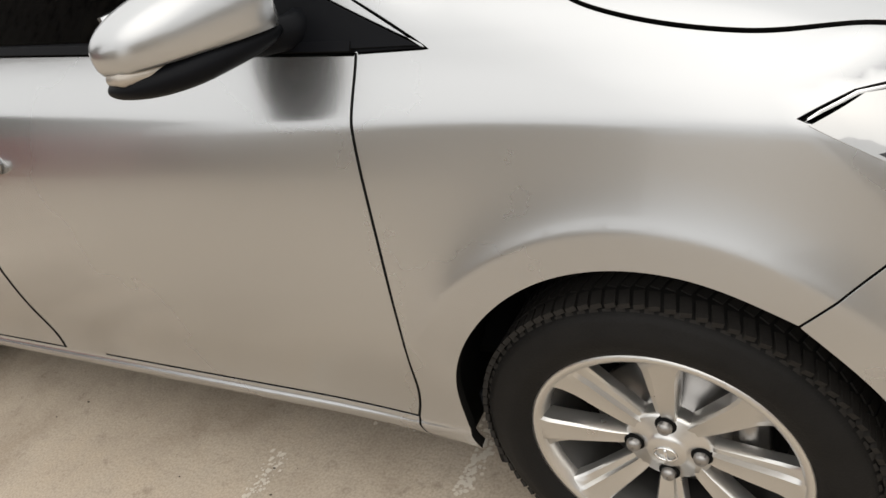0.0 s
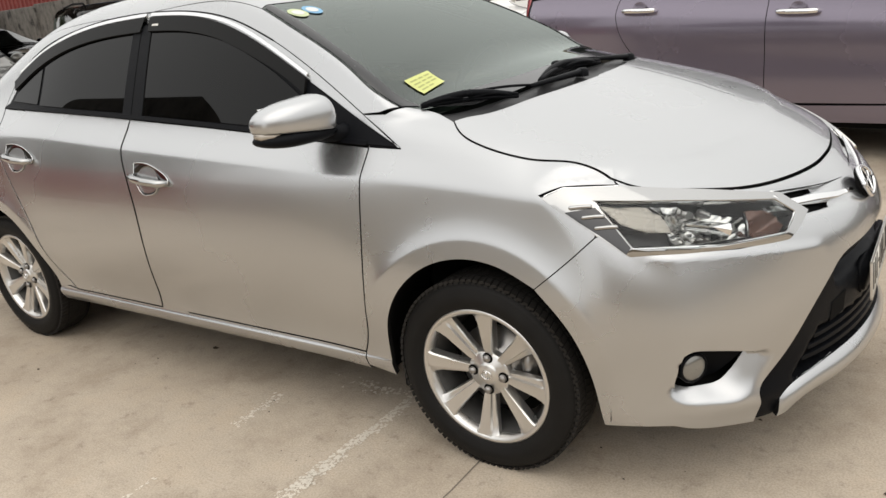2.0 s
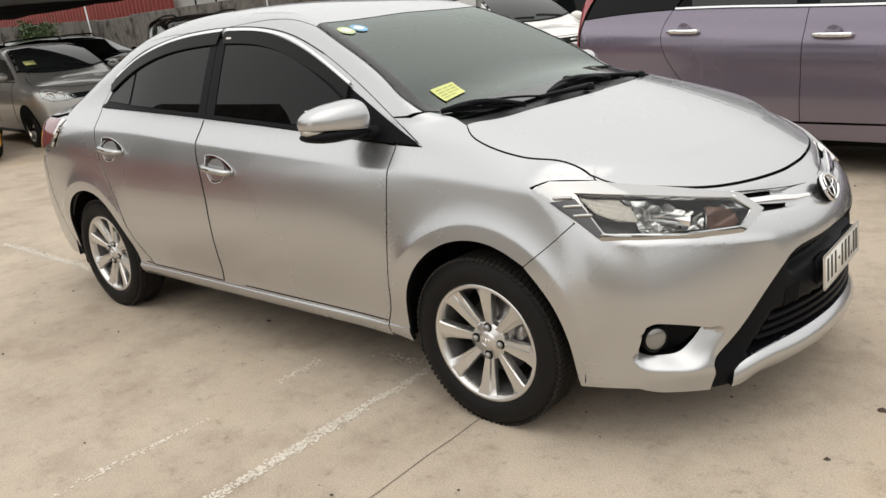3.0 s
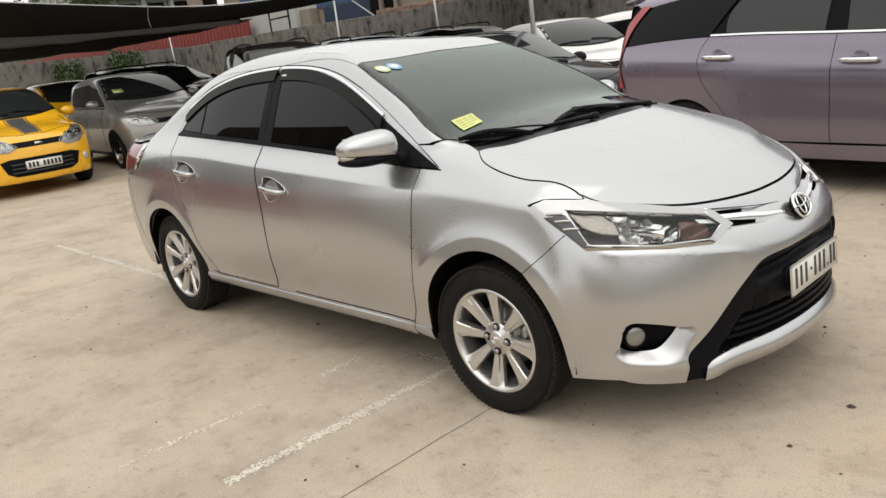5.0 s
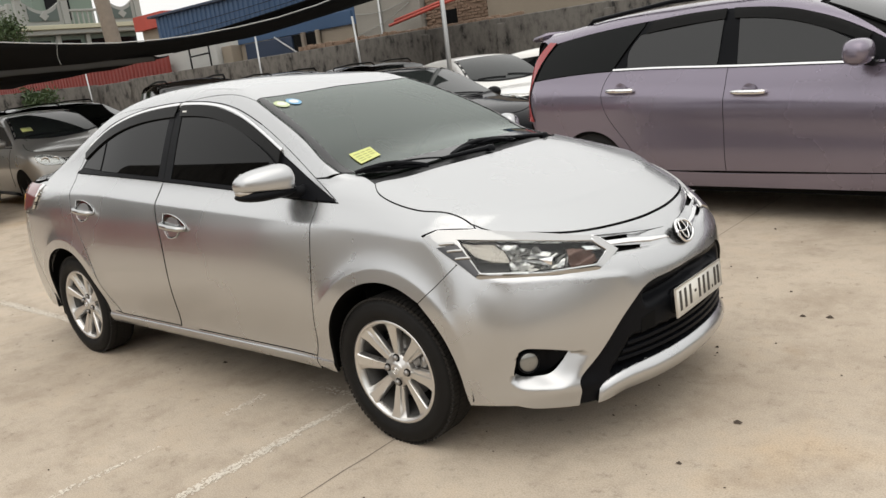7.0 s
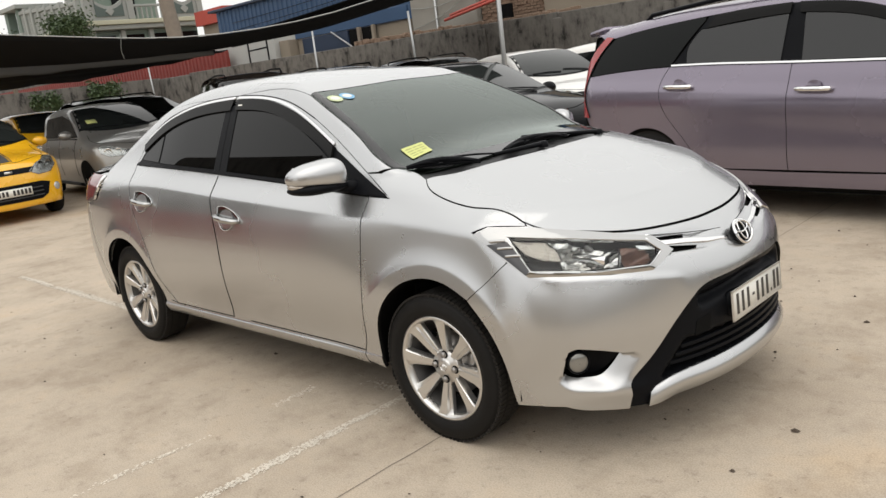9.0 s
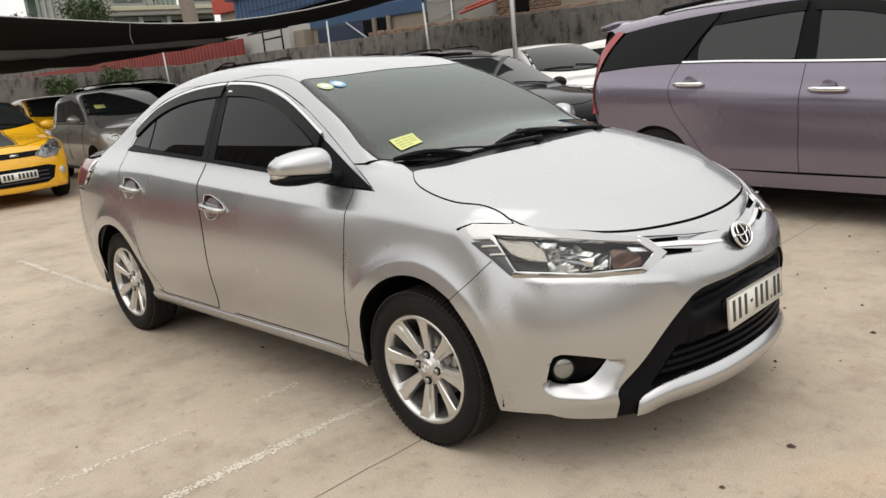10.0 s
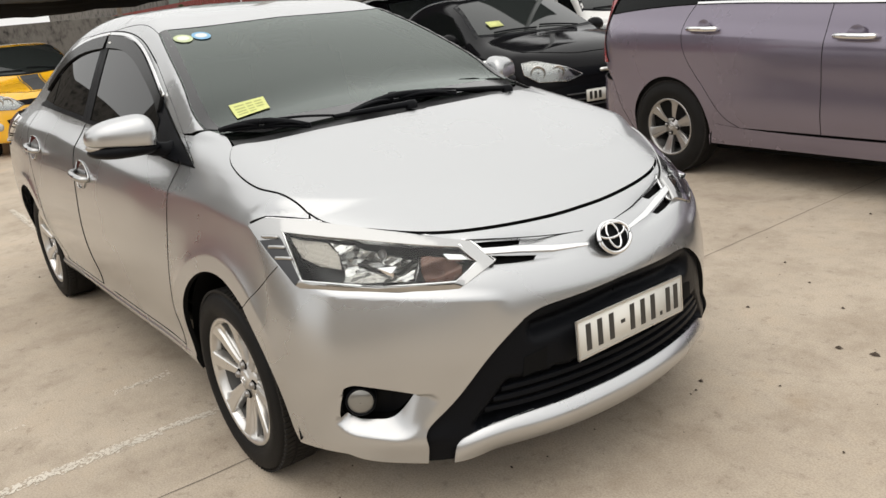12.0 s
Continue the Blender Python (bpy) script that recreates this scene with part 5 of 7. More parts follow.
def add_wheels(car, xs, half, meshes, r):
    for x in xs:
        for sg in (-1, 1):
            w = new("wheel")
            w.parent = car
            w.matrix_local = pose(x, sg * (half - 0.105), r, 0, 0, 0 if sg < 0 else 180)
            part("tyre", meshes[0], RUBBER, w)
            part("rim", meshes[1], ALLOY, w)
            # black disc, in place of the shade behind the rim
            part("hub_back", meshes[2], DARK, w)


def parked_car(name, label, s, paint, axles, at, r=0.29, size=0.09, wheels=None, lamp_z=0.72, grille=True, rails=False, stripe=False, note=True, screen=(0.0, 0.0), pillar=(0.0, 0.0), three=False, group="", plate=True, lamp_size=(1.0, 1.0)):
    """A parked car seen from some way off: body, panes, lamps, grille, wheels, mirrors, plate.
    screen: x of the windscreen's foot and head; pillar: x of the side panes' front and rear end."""
    car = thing(name, label, "car", at, group)
    R, FR = (0, 1, 0), (-0.75, 0, -0.66)
    body = part("body", shell("body", s, s.rear, s.nose, size, 0, s.low), paint, car)
    belt, top = s.belt, float(s.cabin(np.array(sum(pillar) / 2)))
    x0, x1 = pillar
    for m in (0, 1):
        hi = lambda x: float(s.cabin(np.array(x))) - 0.13
        mid = (x0 + x1) / 2 + 0.05
        for a, b in ((x0, mid), (mid - 0.06, x1)):
            ta, tb = (a + 0.06 if a == x0 else a - 0.02), (b - 0.52 if b == x1 else b - 0.02)
            q = [(a - (0.22 if a == x0 else 0.0), belt + 0.035), (ta, max(hi(ta), belt + 0.14)), (tb, max(hi(tb), belt + 0.14)), (b, belt + 0.04)]
            c = on_side(s, q, sharp=True)
            part("side_window", panel("side_window", s, [c], R, 0.06, 0, 0.006, 0.008, mirror=m, calm=True), SHADE_GLASS_FAR, car)
        # door joints, handles, a strip under the panes and a dark sill
        sg = -1 if not m else 1
        side_y = np.array((1, -sg, 1))
        for a, lean in ((x1 - 0.06, -0.04), (mid - 0.03, 0.0), (x0 + 0.16, 0.22)):
            q = on_side(s, [(a, belt - 0.01), (a + lean * 0.4, (belt + 0.35) / 2), (a + lean, 0.36)], 8) * side_y
            part("door_joint", bm_mesh("door_joint", tube(q, 0.0045, 5)), DARK, body)
        for a in (mid + 0.17, x0 + 0.36):
            q = on_side(s, [(a - 0.09, belt - 0.115), (a + 0.09, belt - 0.125)], 4) * side_y + np.array((0, sg * 0.022, 0))
            part("door_handle", bm_mesh("door_handle", tube(q, 0.015, 8)), paint, body)
        q = on_side(s, [(x0 - 0.2, belt + 0.012), (mid, belt + 0.015), (x1, belt + 0.012)], 10) * side_y
        part("belt_strip", bm_mesh("belt_strip", tube(q, 0.011, 6)), PLASTIC, body)
        q = on_side(s, [(axles[1] + r + 0.12, s.low + 0.03), (axles[0] - r - 0.12, s.low + 0.03)], 8) * side_y
        part("sill", bm_mesh("sill", tube(q, 0.028, 6)), PLASTIC, body)
        q = np.concatenate([on_top(s, [(screen[0] + 0.05, -s.half + 0.19), (0.15, -s.half + 0.17), (s.nose - 0.42, -s.half + 0.22)], 8), on_top(s, [(s.nose - 0.32, -s.half + 0.36), (s.nose - 0.20, -0.2), (s.nose - 0.19, 0.0)], 6)]) * side_y
        part("bonnet_joint", bm_mesh("bonnet_joint", tube(q, 0.0045, 5)), DARK, body)
        # arches stay uncut: a black disc paints the shade of each wheel well
        for ax in axles:
            c = on_side(s, [(ax + (r + 0.06) * math.cos(a), max(r + (r + 0.06) * math.sin(a), s.low + 0.01)) for a in np.linspace(-0.4, math.pi + 0.4, 26)], sharp=True)
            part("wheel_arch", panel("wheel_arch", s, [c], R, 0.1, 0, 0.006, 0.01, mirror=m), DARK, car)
        # head lamps
        yl = s.half - 0.13
        lz, lw = lamp_size
        c = on_front(s, [(-yl, lamp_z + 0.075 * lz), (-yl + 0.10, lamp_z + 0.085 * lz), (-yl + 0.30 * lw, lamp_z + 0.02 * lz), (-yl + 0.42 * lw, lamp_z - 0.045 * lz), (-yl + 0.30 * lw, lamp_z - 0.085 * lz), (-yl + 0.1, lamp_z - 0.075 * lz), (-yl, lamp_z - 0.01 * lz)], sharp=True)
        lp = part("head_lamp", panel("head_lamp", s, [c], (-0.9, 0.4, -0.1), 0.04, 0, 0.004, 0.01, mirror=m), BOWL, car, "clear head lamp")
        for dy, rad in ((0.10, 0.062), (0.235 * lw, 0.050)):
            q = on_front(s, [(-yl + dy, lamp_z - 0.005)], sharp=True)
            if len(q):
                d = lathe("reflector_bowl", [(rad * lz, -0.006), (rad * lz * 0.92, -0.010), (rad * lz * 0.6, 0.006), (rad * lz * 0.25, 0.010), (0.012, -0.004), (0.001, -0.010)], 20)
                part("reflector_bowl", bm_mesh("reflector_bowl", d), REFLECTOR, lp).matrix_local = pose(q[0][0], q[0][1] * -sg, lamp_z - 0.005, 0, 0, 90 + sg * 34)
        rim = even(c, 0.03)
        part("lamp_edge", bm_mesh("lamp_edge", tube((rim + normals(s, rim) * 0.006) * np.array((1, -sg, 1)), 0.006, 5, True)), BEZEL, lp)
        part("lamp_glass", panel("lamp_glass", s, [c], (-0.9, 0.4, -0.1), 0.04, 0, 0.014, 0.0, mirror=m), CLEAR, lp)
        mir = bmesh.new()
        bmesh.ops.create_uvsphere(mir, u_segments=16, v_segments=10, radius=1)
        bmesh.ops.scale(mir, vec=(0.07, 0.11, 0.075), verts=mir.verts)
        bmesh.ops.translate(mir, vec=(x1 - 0.12, sg * (s.half + 0.06), belt + 0.09), verts=mir.verts)
        part("wing_mirror", bm_mesh("wing_mirror", mir), paint, car)
        if rails:
            zr = top - 0.045
            part("roof_rail", bm_mesh("roof_rail", tube([(x1 - 0.75, sg * 0.50, zr - 0.01), (x1 - 0.85, sg * 0.51, zr + 0.05), ((x0 + x1) / 2 - 0.3, sg * 0.52, zr + 0.07), (x0 + 0.15, sg * 0.51, zr + 0.04), (x0 + 0.05, sg * 0.50, zr - 0.03)], 0.016, 8)), PLASTIC, car)
    wf, wh = screen
    wy = s.half - 0.16
    c = np.concatenate([on_top(s, [(wf - 0.13, -wy), (wf, -0.3), (wf, 0.3), (wf - 0.13, wy)]), on_top(s, [(wh - 0.02, wy - 0.12), (wh, 0.3), (wh, -0.3), (wh - 0.02, -wy + 0.12)])])
    part("screen_edge", panel("screen_edge", s, [c], FR, 0.07, -0.02, 0.003, 0.004, calm=True), PLASTIC, car)
    part("windscreen", panel("windscreen", s, [c], FR, 0.05, 0.014, 0.007, 0.004, calm=True), FAR_SCREEN, car, "dark windscreen")
    for y0, y1 in ((-0.05, -0.52), (0.45, 0.02)):
        q = on_top(s, [(wf - 0.02, y0), (wf - 0.055, (y0 + y1) / 2), (wf - 0.075, y1)], 6) + np.array((0.0, 0, 0.022))
        part("wiper", bm_mesh("wiper", tube(q, 0.009, 5)), PLASTIC, car)
    if note:
        nt = part("paper_note", bm_mesh("paper_note", box((0.12, 0.16, 0.003))), NOTE, car)
        q = on_top(s, [(wf - 0.25, -0.42), (wf - 0.3, -0.42)], 2)
        d = Vector(q[1] - q[0])
        nt.matrix_local = Matrix.Translation(Vector(q[0]) + Vector((0.01, 0, 0.016))) @ pose(0, 0, 0, 0, math.degrees(math.atan2(d.z, -d.x)), 0)
    c = np.concatenate([on_back(s, [(-wy + 0.1, belt + 0.06), (0, belt + 0.05), (wy - 0.1, belt + 0.06)]), on_back(s, [(wy - 0.2, top - 0.16), (0, top - 0.13), (-wy + 0.2, top - 0.16)])])
    if not three:
        part("rear_window", panel("rear_window", s, [c], (0.9, 0, -0.4), 0.1, 0, 0.006, 0.008), SHADE_GLASS_FAR, car)
    if grille:
        for zz in (0.345, 0.40, 0.455):
            q = on_front(s, [(-0.40, zz), (0.0, zz), (0.40, zz)], 8) + np.array((0.010, 0, 0))
            part("grille_slat", bm_mesh("grille_slat", tube(q, 0.008, 5)), TRIM, car)
        c = on_front(s, [(-0.52, 0.50), (-0.40, 0.53), (0.40, 0.53), (0.52, 0.50), (0.46, 0.34), (0.36, 0.29), (-0.36, 0.29), (-0.46, 0.34)], sharp=True)
        part("lower_grille", panel("lower_grille", s, [c], (-1, 0, 0), 0.06, 0, 0.006, 0.01), PLASTIC, car)
        c = on_front(s, [(-0.36, lamp_z + 0.0), (0.36, lamp_z + 0.0), (0.30, lamp_z - 0.07), (-0.30, lamp_z - 0.07)], sharp=True)
        g = part("upper_grille", panel("upper_grille", s, [c], (-1, 0, 0), 0.06, 0, 0.006, 0.01), PLASTIC, car)
        part("badge", bm_mesh("badge", box((0.02, 0.11, 0.035), (float(on_front(s, [(0, lamp_z - 0.035)], sharp=True)[0][0]) + 0.012, 0, lamp_z - 0.035), 0.008)), ALLOY, g)
        for sg in (-1, 1):
            f = lathe("fog", [(0.055, 0.02), (0.055, -0.004), (0.04, -0.012), (0.001, -0.016)], 18)
            q = on_front(s, [(sg * 0.62, 0.42)], sharp=True)[0]
            fo = part("fog_lamp", bm_mesh("fog_lamp", f), CLEAR_PLASTIC, car)
            fo.matrix_local = pose(q[0] + 0.003, q[1], 0.42, 0, 0, 90 + sg * 35)
    if plate:
        px = float(on_front(s, [(0, 0.44)], sharp=True)[0][0])
        p = part("number_plate", bm_mesh("number_plate", box((0.006, 0.47, 0.11), (px + 0.02, 0, 0.43), 0.001)), PLATE, car, "white number plate with dark characters")
        bar = bm_mesh("plate_bar", box((0.002, 0.030, 0.07)), False)
        for y in (-0.19, -0.14, -0.09, 0.0, 0.05, 0.10, 0.15, 0.20):
            part("plate_bar", bar, INK, p).matrix_local = pose(px + 0.0245, y, 0.43)
    if stripe:
        for y0, y1, mat in ((-0.10, 0.10, TRIM), (0.115, 0.128, TRIM), (-0.128, -0.115, TRIM)):
            c = on_top(s, [(wf + 0.06, y0 * 1.2), (s.nose - 0.22, y0), (s.nose - 0.22, y1), (wf + 0.06, y1 * 1.2)], sharp=True)
            part("bonnet_stripe", panel("bonnet_stripe", s, [c], (-0.4, 0, -0.9), 0.03, 0, 0.003, 0.004), mat, body)
    add_wheels(car, axles, s.half, wheels or WHEEL, r)
    return car


FAR_SCREEN = material("far_windscreen_glass", (0.020, 0.023, 0.022), 0.03, 0, 0.0, spec=0.32)
SHADE_GLASS_FAR = material("far_tinted_glass", (0.006, 0.007, 0.007), 0.03, 0, 0.0, spec=0.12)


def hatch():
    return Body(0.80, -3.05, 0.72, [(-1.2, 1.06), (-0.2, 0.98), (0.2, 0.92), (0.5, 0.84), (0.75, 0.70)],
                [(-3.1, 1.10), (-2.9, 1.32), (-2.6, 1.42), (-2.1, 1.475), (-1.5, 1.485), (-1.05, 1.44), (-0.75, 1.33), (-0.4, 1.14), (-0.1, 0.96), (0.15, 0.82)], 0.95, 0.56, 1.48)


def suv(h=1.68):
    return Body(0.89, -3.55, 0.85, [(-1.2, 1.18), (-0.2, 1.10), (0.3, 1.05), (0.65, 0.97), (0.85, 0.82)],
                [(-3.6, 1.28), (-3.4, h - 0.10), (-2.9, h - 0.03), (-2.1, h), (-1.5, h - 0.02), (-1.1, h - 0.10), (-0.75, h - 0.28), (-0.3, 1.15), (0.1, 0.94)], 1.08, 0.64, h)


def three_box():
    return Body(0.845, -3.45, 0.80, [(-1.2, 1.03), (-0.2, 0.99), (0.2, 0.93), (0.5, 0.86), (0.78, 0.72), (1.0, 0.6)],
                [(-3.5, 0.98), (-3.1, 1.03), (-2.85, 1.08), (-2.5, 1.28), (-2.2, 1.39), (-1.8, 1.43), (-1.4, 1.42), (-1.0, 1.33), (-0.5, 1.10), (-0.15, 0.95), (0.2, 0.78)], 0.90, 0.55, 1.43)


parked_car("hatchback_car", "yellow small hatchback with a grey bonnet stripe, parked", hatch(), YELLOW, (0.0, -2.385), pose(-10.40, 0.80, 0, 0, 0, -2), lamp_z=0.74, stripe=True, screen=(-0.28, -1.05), pillar=(-2.45, -0.42), size=0.06, note=False, lamp_size=(1.35, 0.95))
parked_car("hatchback_car", "grey small hatchback with a note behind its windscreen", hatch(), GREY, (0.0, -2.385), pose(-10.7, 3.02, 0, 0, 0, -6), lamp_z=0.74, screen=(-0.28, -1.05), pillar=(-2.45, -0.42), size=0.06)
parked_car("hatchback_car", "second yellow small car behind the others", hatch(), YELLOW, (0.0, -2.385), pose(-15.6, 3.7, 0, 0, 0, -4), note=False, screen=(-0.28, -1.05), pillar=(-2.45, -0.42))
parked_car("sports_utility_car", "black off-road car with roof rails by the wall", suv(1.62), BLACK, (0.0, -2.65), pose(-15.0, 6.3, 0, 0, 0, 20), 0.35, 0.11, BIG_WHEEL, 0.85, rails=True, note=False, screen=(-0.32, -1.05), pillar=(-3.0, -0.5))
parked_car("sports_utility_car", "dark brown off-road car with roof rails", suv(1.70), DARK_BROWN, (0.0, -2.65), pose(-9.2, 4.9, 0, 0, 0, -20), 0.35, 0.11, BIG_WHEEL, 0.85, rails=True, note=False, screen=(-0.32, -1.05), pillar=(-3.0, -0.5))
parked_car("sports_utility_car", "black off-road car with roof rails behind the saloon", suv(1.64), BLACK, (0.0, -2.65), pose(-9.6, 7.6, 0, 0, 0, -14), 0.35, 0.11, BIG_WHEEL, 0.85, rails=True, note=False, screen=(-0.32, -1.05), pillar=(-3.0, -0.5))
parked_car("sports_utility_car", "dark off-road car with roof rails near the pole", suv(1.62), DARK_BROWN, (0.0, -2.65), pose(-9.0, 10.0, 0, 0, 0, -10), 0.35, 0.11, BIG_WHEEL, 0.85, rails=True, note=False, screen=(-0.32, -1.05), pillar=(-3.0, -0.5))
parked_car("saloon_car", "black saloon with clear head lamps beside the van", three_box(), BLACK, (0.0, -2.5), pose(-3.55, 4.35, 0, 0, 0, -14), 0.30, 0.06, None, 0.68, screen=(-0.30, -1.12), pillar=(-2.55, -0.55), three=True, lamp_size=(1.15, 1.15))
parked_car("hatchback_car", "white hatchback car parked behind the black saloon", hatch(), WHITE, (0.0, -2.45), pose(-5.05, 7.5, 0, 0, 0, -25), 0.30, 0.06, None, 0.80, note=False, screen=(-0.28, -1.05), pillar=(-2.45, -0.42))
parked_car("hatchback_car", "white hatchback by the yard wall", hatch(), WHITE, (0.0, -2.385), pose(-4.3, 10.6, 0, 0, 0, 20), note=False, screen=(-0.28, -1.05), pillar=(-2.45, -0.42))


# ---------------------------------------------------------------- the mauve people carrier
def people_carrier():
    s = Body(0.895, -3.78, 0.95, [(-1.0, 1.12), (-0.2, 1.06), (0.3, 0.98), (0.7, 0.86), (0.95, 0.70)],
             [(-3.85, 1.36), (-3.7, 1.51), (-3.4, 1.58), (-2.9, 1.625), (-2.2, 1.655), (-1.6, 1.645), (-1.15, 1.585), (-0.75, 1.44), (-0.3, 1.24), (0.1, 1.06), (0.5, 0.88)], 1.12, 0.60, 1.66, 0.30, 0.22, 0.20, spline([-3.6, -2.5, -1.4, 0.0], [1.05, 0.985, 0.905, 0.80]))
    van = thing("people_carrier", "mauve seven-seat people carrier with dark windows and chrome handles", "car", pose(1.525, 3.755, 0, 0, 0, -6.8))
    R, OBL = (0, 1, 0), (0, 0.8, -0.6)
    rev = lambda a: a[::-1]
    part("inner_body", shell("inner_body", s, s.rear, s.nose, 0.10, -0.03, 0.25), DARK, van)
    bz = spline([-3.75, -3.3, -2.53, -1.6, -0.75, -0.3], [1.13, 1.165, 1.180, 1.135, 1.095, 1.07])
    rz = spline([-3.55, -3.1, -2.5, -2.0, -1.6, -1.2, -0.85, -0.55, -0.3], [1.42, 1.485, 1.535, 1.555, 1.55, 1.50, 1.39, 1.25, 1.09])
    belt = lambda a, b: on_side(s, [(x, float(bz(x))) for x in np.linspace(a, b, 6)])
    roof = lambda a, b: on_side(s, [(x, float(rz(x))) for x in np.linspace(a, b, 8)])
    arch = lambda x: on_side(s, [(x + 0.365 * math.cos(a), 0.335 + 0.365 * math.sin(a)) for a in np.linspace(math.pi + 0.28, -0.28, 16)])
    gb = on_side(s, [(-1.59, 1.135), (-1.595, 0.95), (-1.605, 0.60), (-1.61, 0.37)])
    gc = on_side(s, [(-2.63, 1.18), (-2.685, 1.08), (-2.69, 0.98), (-2.62, 0.80), (-2.48, 0.62), (-2.33, 0.44), (-2.20, 0.37)])
    ga = on_side(s, [(-0.42, 1.075), (-0.44, 0.9), (-0.43, 0.6), (-0.47, 0.37)])
    xs = np.arange(-3.6, -0.4, 0.025)
    crease = [on_side(s, np.stack([xs, s.fold(xs) + d], 1), sharp=True) for d in (-0.012, -0.005, 0.0, 0.005, 0.012)]
    for m in (0, 1):
        fd = part("front_door", panel("front_door", s, [ga, on_side(s, [(-0.47, 0.37), (-1.61, 0.37)]), rev(gb), belt(-1.59, -0.42)], R, 0.025, 0.003, mirror=m, ridges=crease), MAUVE, van)
        rd = part("rear_door", panel("rear_door", s, [gb, on_side(s, [(-1.61, 0.37), (-2.20, 0.37)]), rev(gc), belt(-2.63, -1.59)], R, 0.025, 0.003, mirror=m, ridges=crease), MAUVE, van)
        ra = arch(-2.83)
        part("rear_quarter", panel("rear_quarter", s, [gc, on_side(s, [(-2.20, 0.37), (-2.40, 0.36), (-2.47, 0.30)], 4), rev(ra), on_side(s, [(-3.19, 0.24), (-3.30, 0.40), (-3.42, 0.66)]), on_side(s, [(-3.42, 0.66), (-3.52, 0.80), (-3.56, 1.0), (-3.53, 1.14)]), belt(-3.50, -2.63)], R, 0.025, 0.003, mirror=m, ridges=crease), MAUVE, van)
        part("rear_bumper", panel("rear_bumper", s, [on_side(s, [(-3.19, 0.24), (-3.30, 0.40), (-3.42, 0.66)]), on_back(s, [(-0.78, 0.70), (-0.4, 0.72), (0.0, 0.72)]), on_back(s, [(0.0, 0.72), (0.0, 0.26)], 8), on_back(s, [(0.0, 0.26), (-0.75, 0.25)], 8)], (0.72, 0.69, 0), 0.08, 0.003, mirror=m), MAUVE, van)
        part("sill", panel("sill", s, [on_side(s, [(-0.38, 0.371), (-2.18, 0.373), (-2.40, 0.392)], 10), on_side(s, [(-2.43, 0.380), (-2.46, 0.26)], 4), on_side(s, [(-2.46, 0.245), (-0.38, 0.245)], 10)], R, 0.08, 0.003, 0.004, mirror=m), MAUVE, van, "lower sill panel")
        part("front_wing", panel("front_wing", s, [rev(ga), on_side(s, [(-0.42, 1.075), (0.0, 1.0), (0.35, 0.90), (0.6, 0.80)]), on_side(s, [(0.6, 0.80), (0.62, 0.60), (0.5, 0.42), (0.36, 0.28)]), rev(arch(0.0)), on_side(s, [(-0.36, 0.28), (-0.47, 0.37)], 3)], OBL, 0.07, 0.003, mirror=m), MAUVE, van)
        # panes
        part("window_surround", panel("window_surround", s, [belt(-0.45, -2.60), on_side(s, [(-2.60, float(bz(-2.6)) + 0.02), (-2.36, 1.50)], 6), roof(-2.34, -0.5)], R, 0.07, 0.0, -0.002, mirror=m), PLASTIC, van)
        part("quarter_window", panel("quarter_window", s, [belt(-2.62, -3.49), on_side(s, [(-3.49, float(bz(-3.49))), (-3.40, 1.32), (-3.26, 1.455)], 6), roof(-3.22, -2.36), on_side(s, [(-2.36, 1.51), (-2.50, 1.35), (-2.62, 1.19)], 6)], R, 0.06, 0.004, 0.002, 0.01, mirror=m, calm=True), SHADE_GLASS_FAR, van, "black tinted rear side window")
        part("window", panel("window", s, [on_side(s, [(-1.68, 1.160), (-2.47, 1.198)], 6), on_side(s, [(-2.47, 1.198), (-2.475, 1.31), (-2.38, 1.440)], 6), on_side(s, [(-2.38, 1.440), (-1.67, 1.482)], 8)], R, 0.06, 0, 0.006, 0.004, mirror=m, calm=True), VAN_GLASS, rd, "dark tinted window")
        part("window", panel("window", s, [on_side(s, [(-0.68, 1.115), (-1.52, 1.150)], 6), on_side(s, [(-1.52, 1.150), (-1.545, 1.478)], 6), on_side(s, [(-1.545, 1.478), (-1.25, 1.445), (-0.95, 1.345), (-0.70, 1.22)], 8)], R, 0.06, 0, 0.006, 0.004, mirror=m, calm=True), VAN_GLASS, fd, "dark tinted window")
        part("rain_visor", panel("rain_visor", s, [on_side(s, [(-1.60, 1.545), (-1.20, 1.495), (-0.86, 1.385), (-0.62, 1.265)]), on_side(s, [(-0.64, 1.215), (-0.90, 1.325), (-1.22, 1.425), (-1.585, 1.475)])], R, 0.04, 0, 0.016, 0.014, mirror=m), SMOKE, fd, "smoked rain visor")
        part("rain_visor", panel("rain_visor", s, [on_side(s, [(-2.27, 1.535), (-2.0, 1.548), (-1.66, 1.548)]), on_side(s, [(-1.66, 1.478), (-2.0, 1.470), (-2.33, 1.445)])], R, 0.04, 0, 0.016, 0.014, mirror=m), SMOKE, rd, "smoked rain visor")
        part("belt_chrome", panel("belt_chrome", s, [belt(-2.61, -0.52), on_side(s, [(x, float(bz(x)) + 0.013) for x in np.linspace(-0.52, -2.61, 6)])], R, 0.05, 0, 0.012, 0.012, mirror=m), CHROME, van, "chrome strip under the windows")
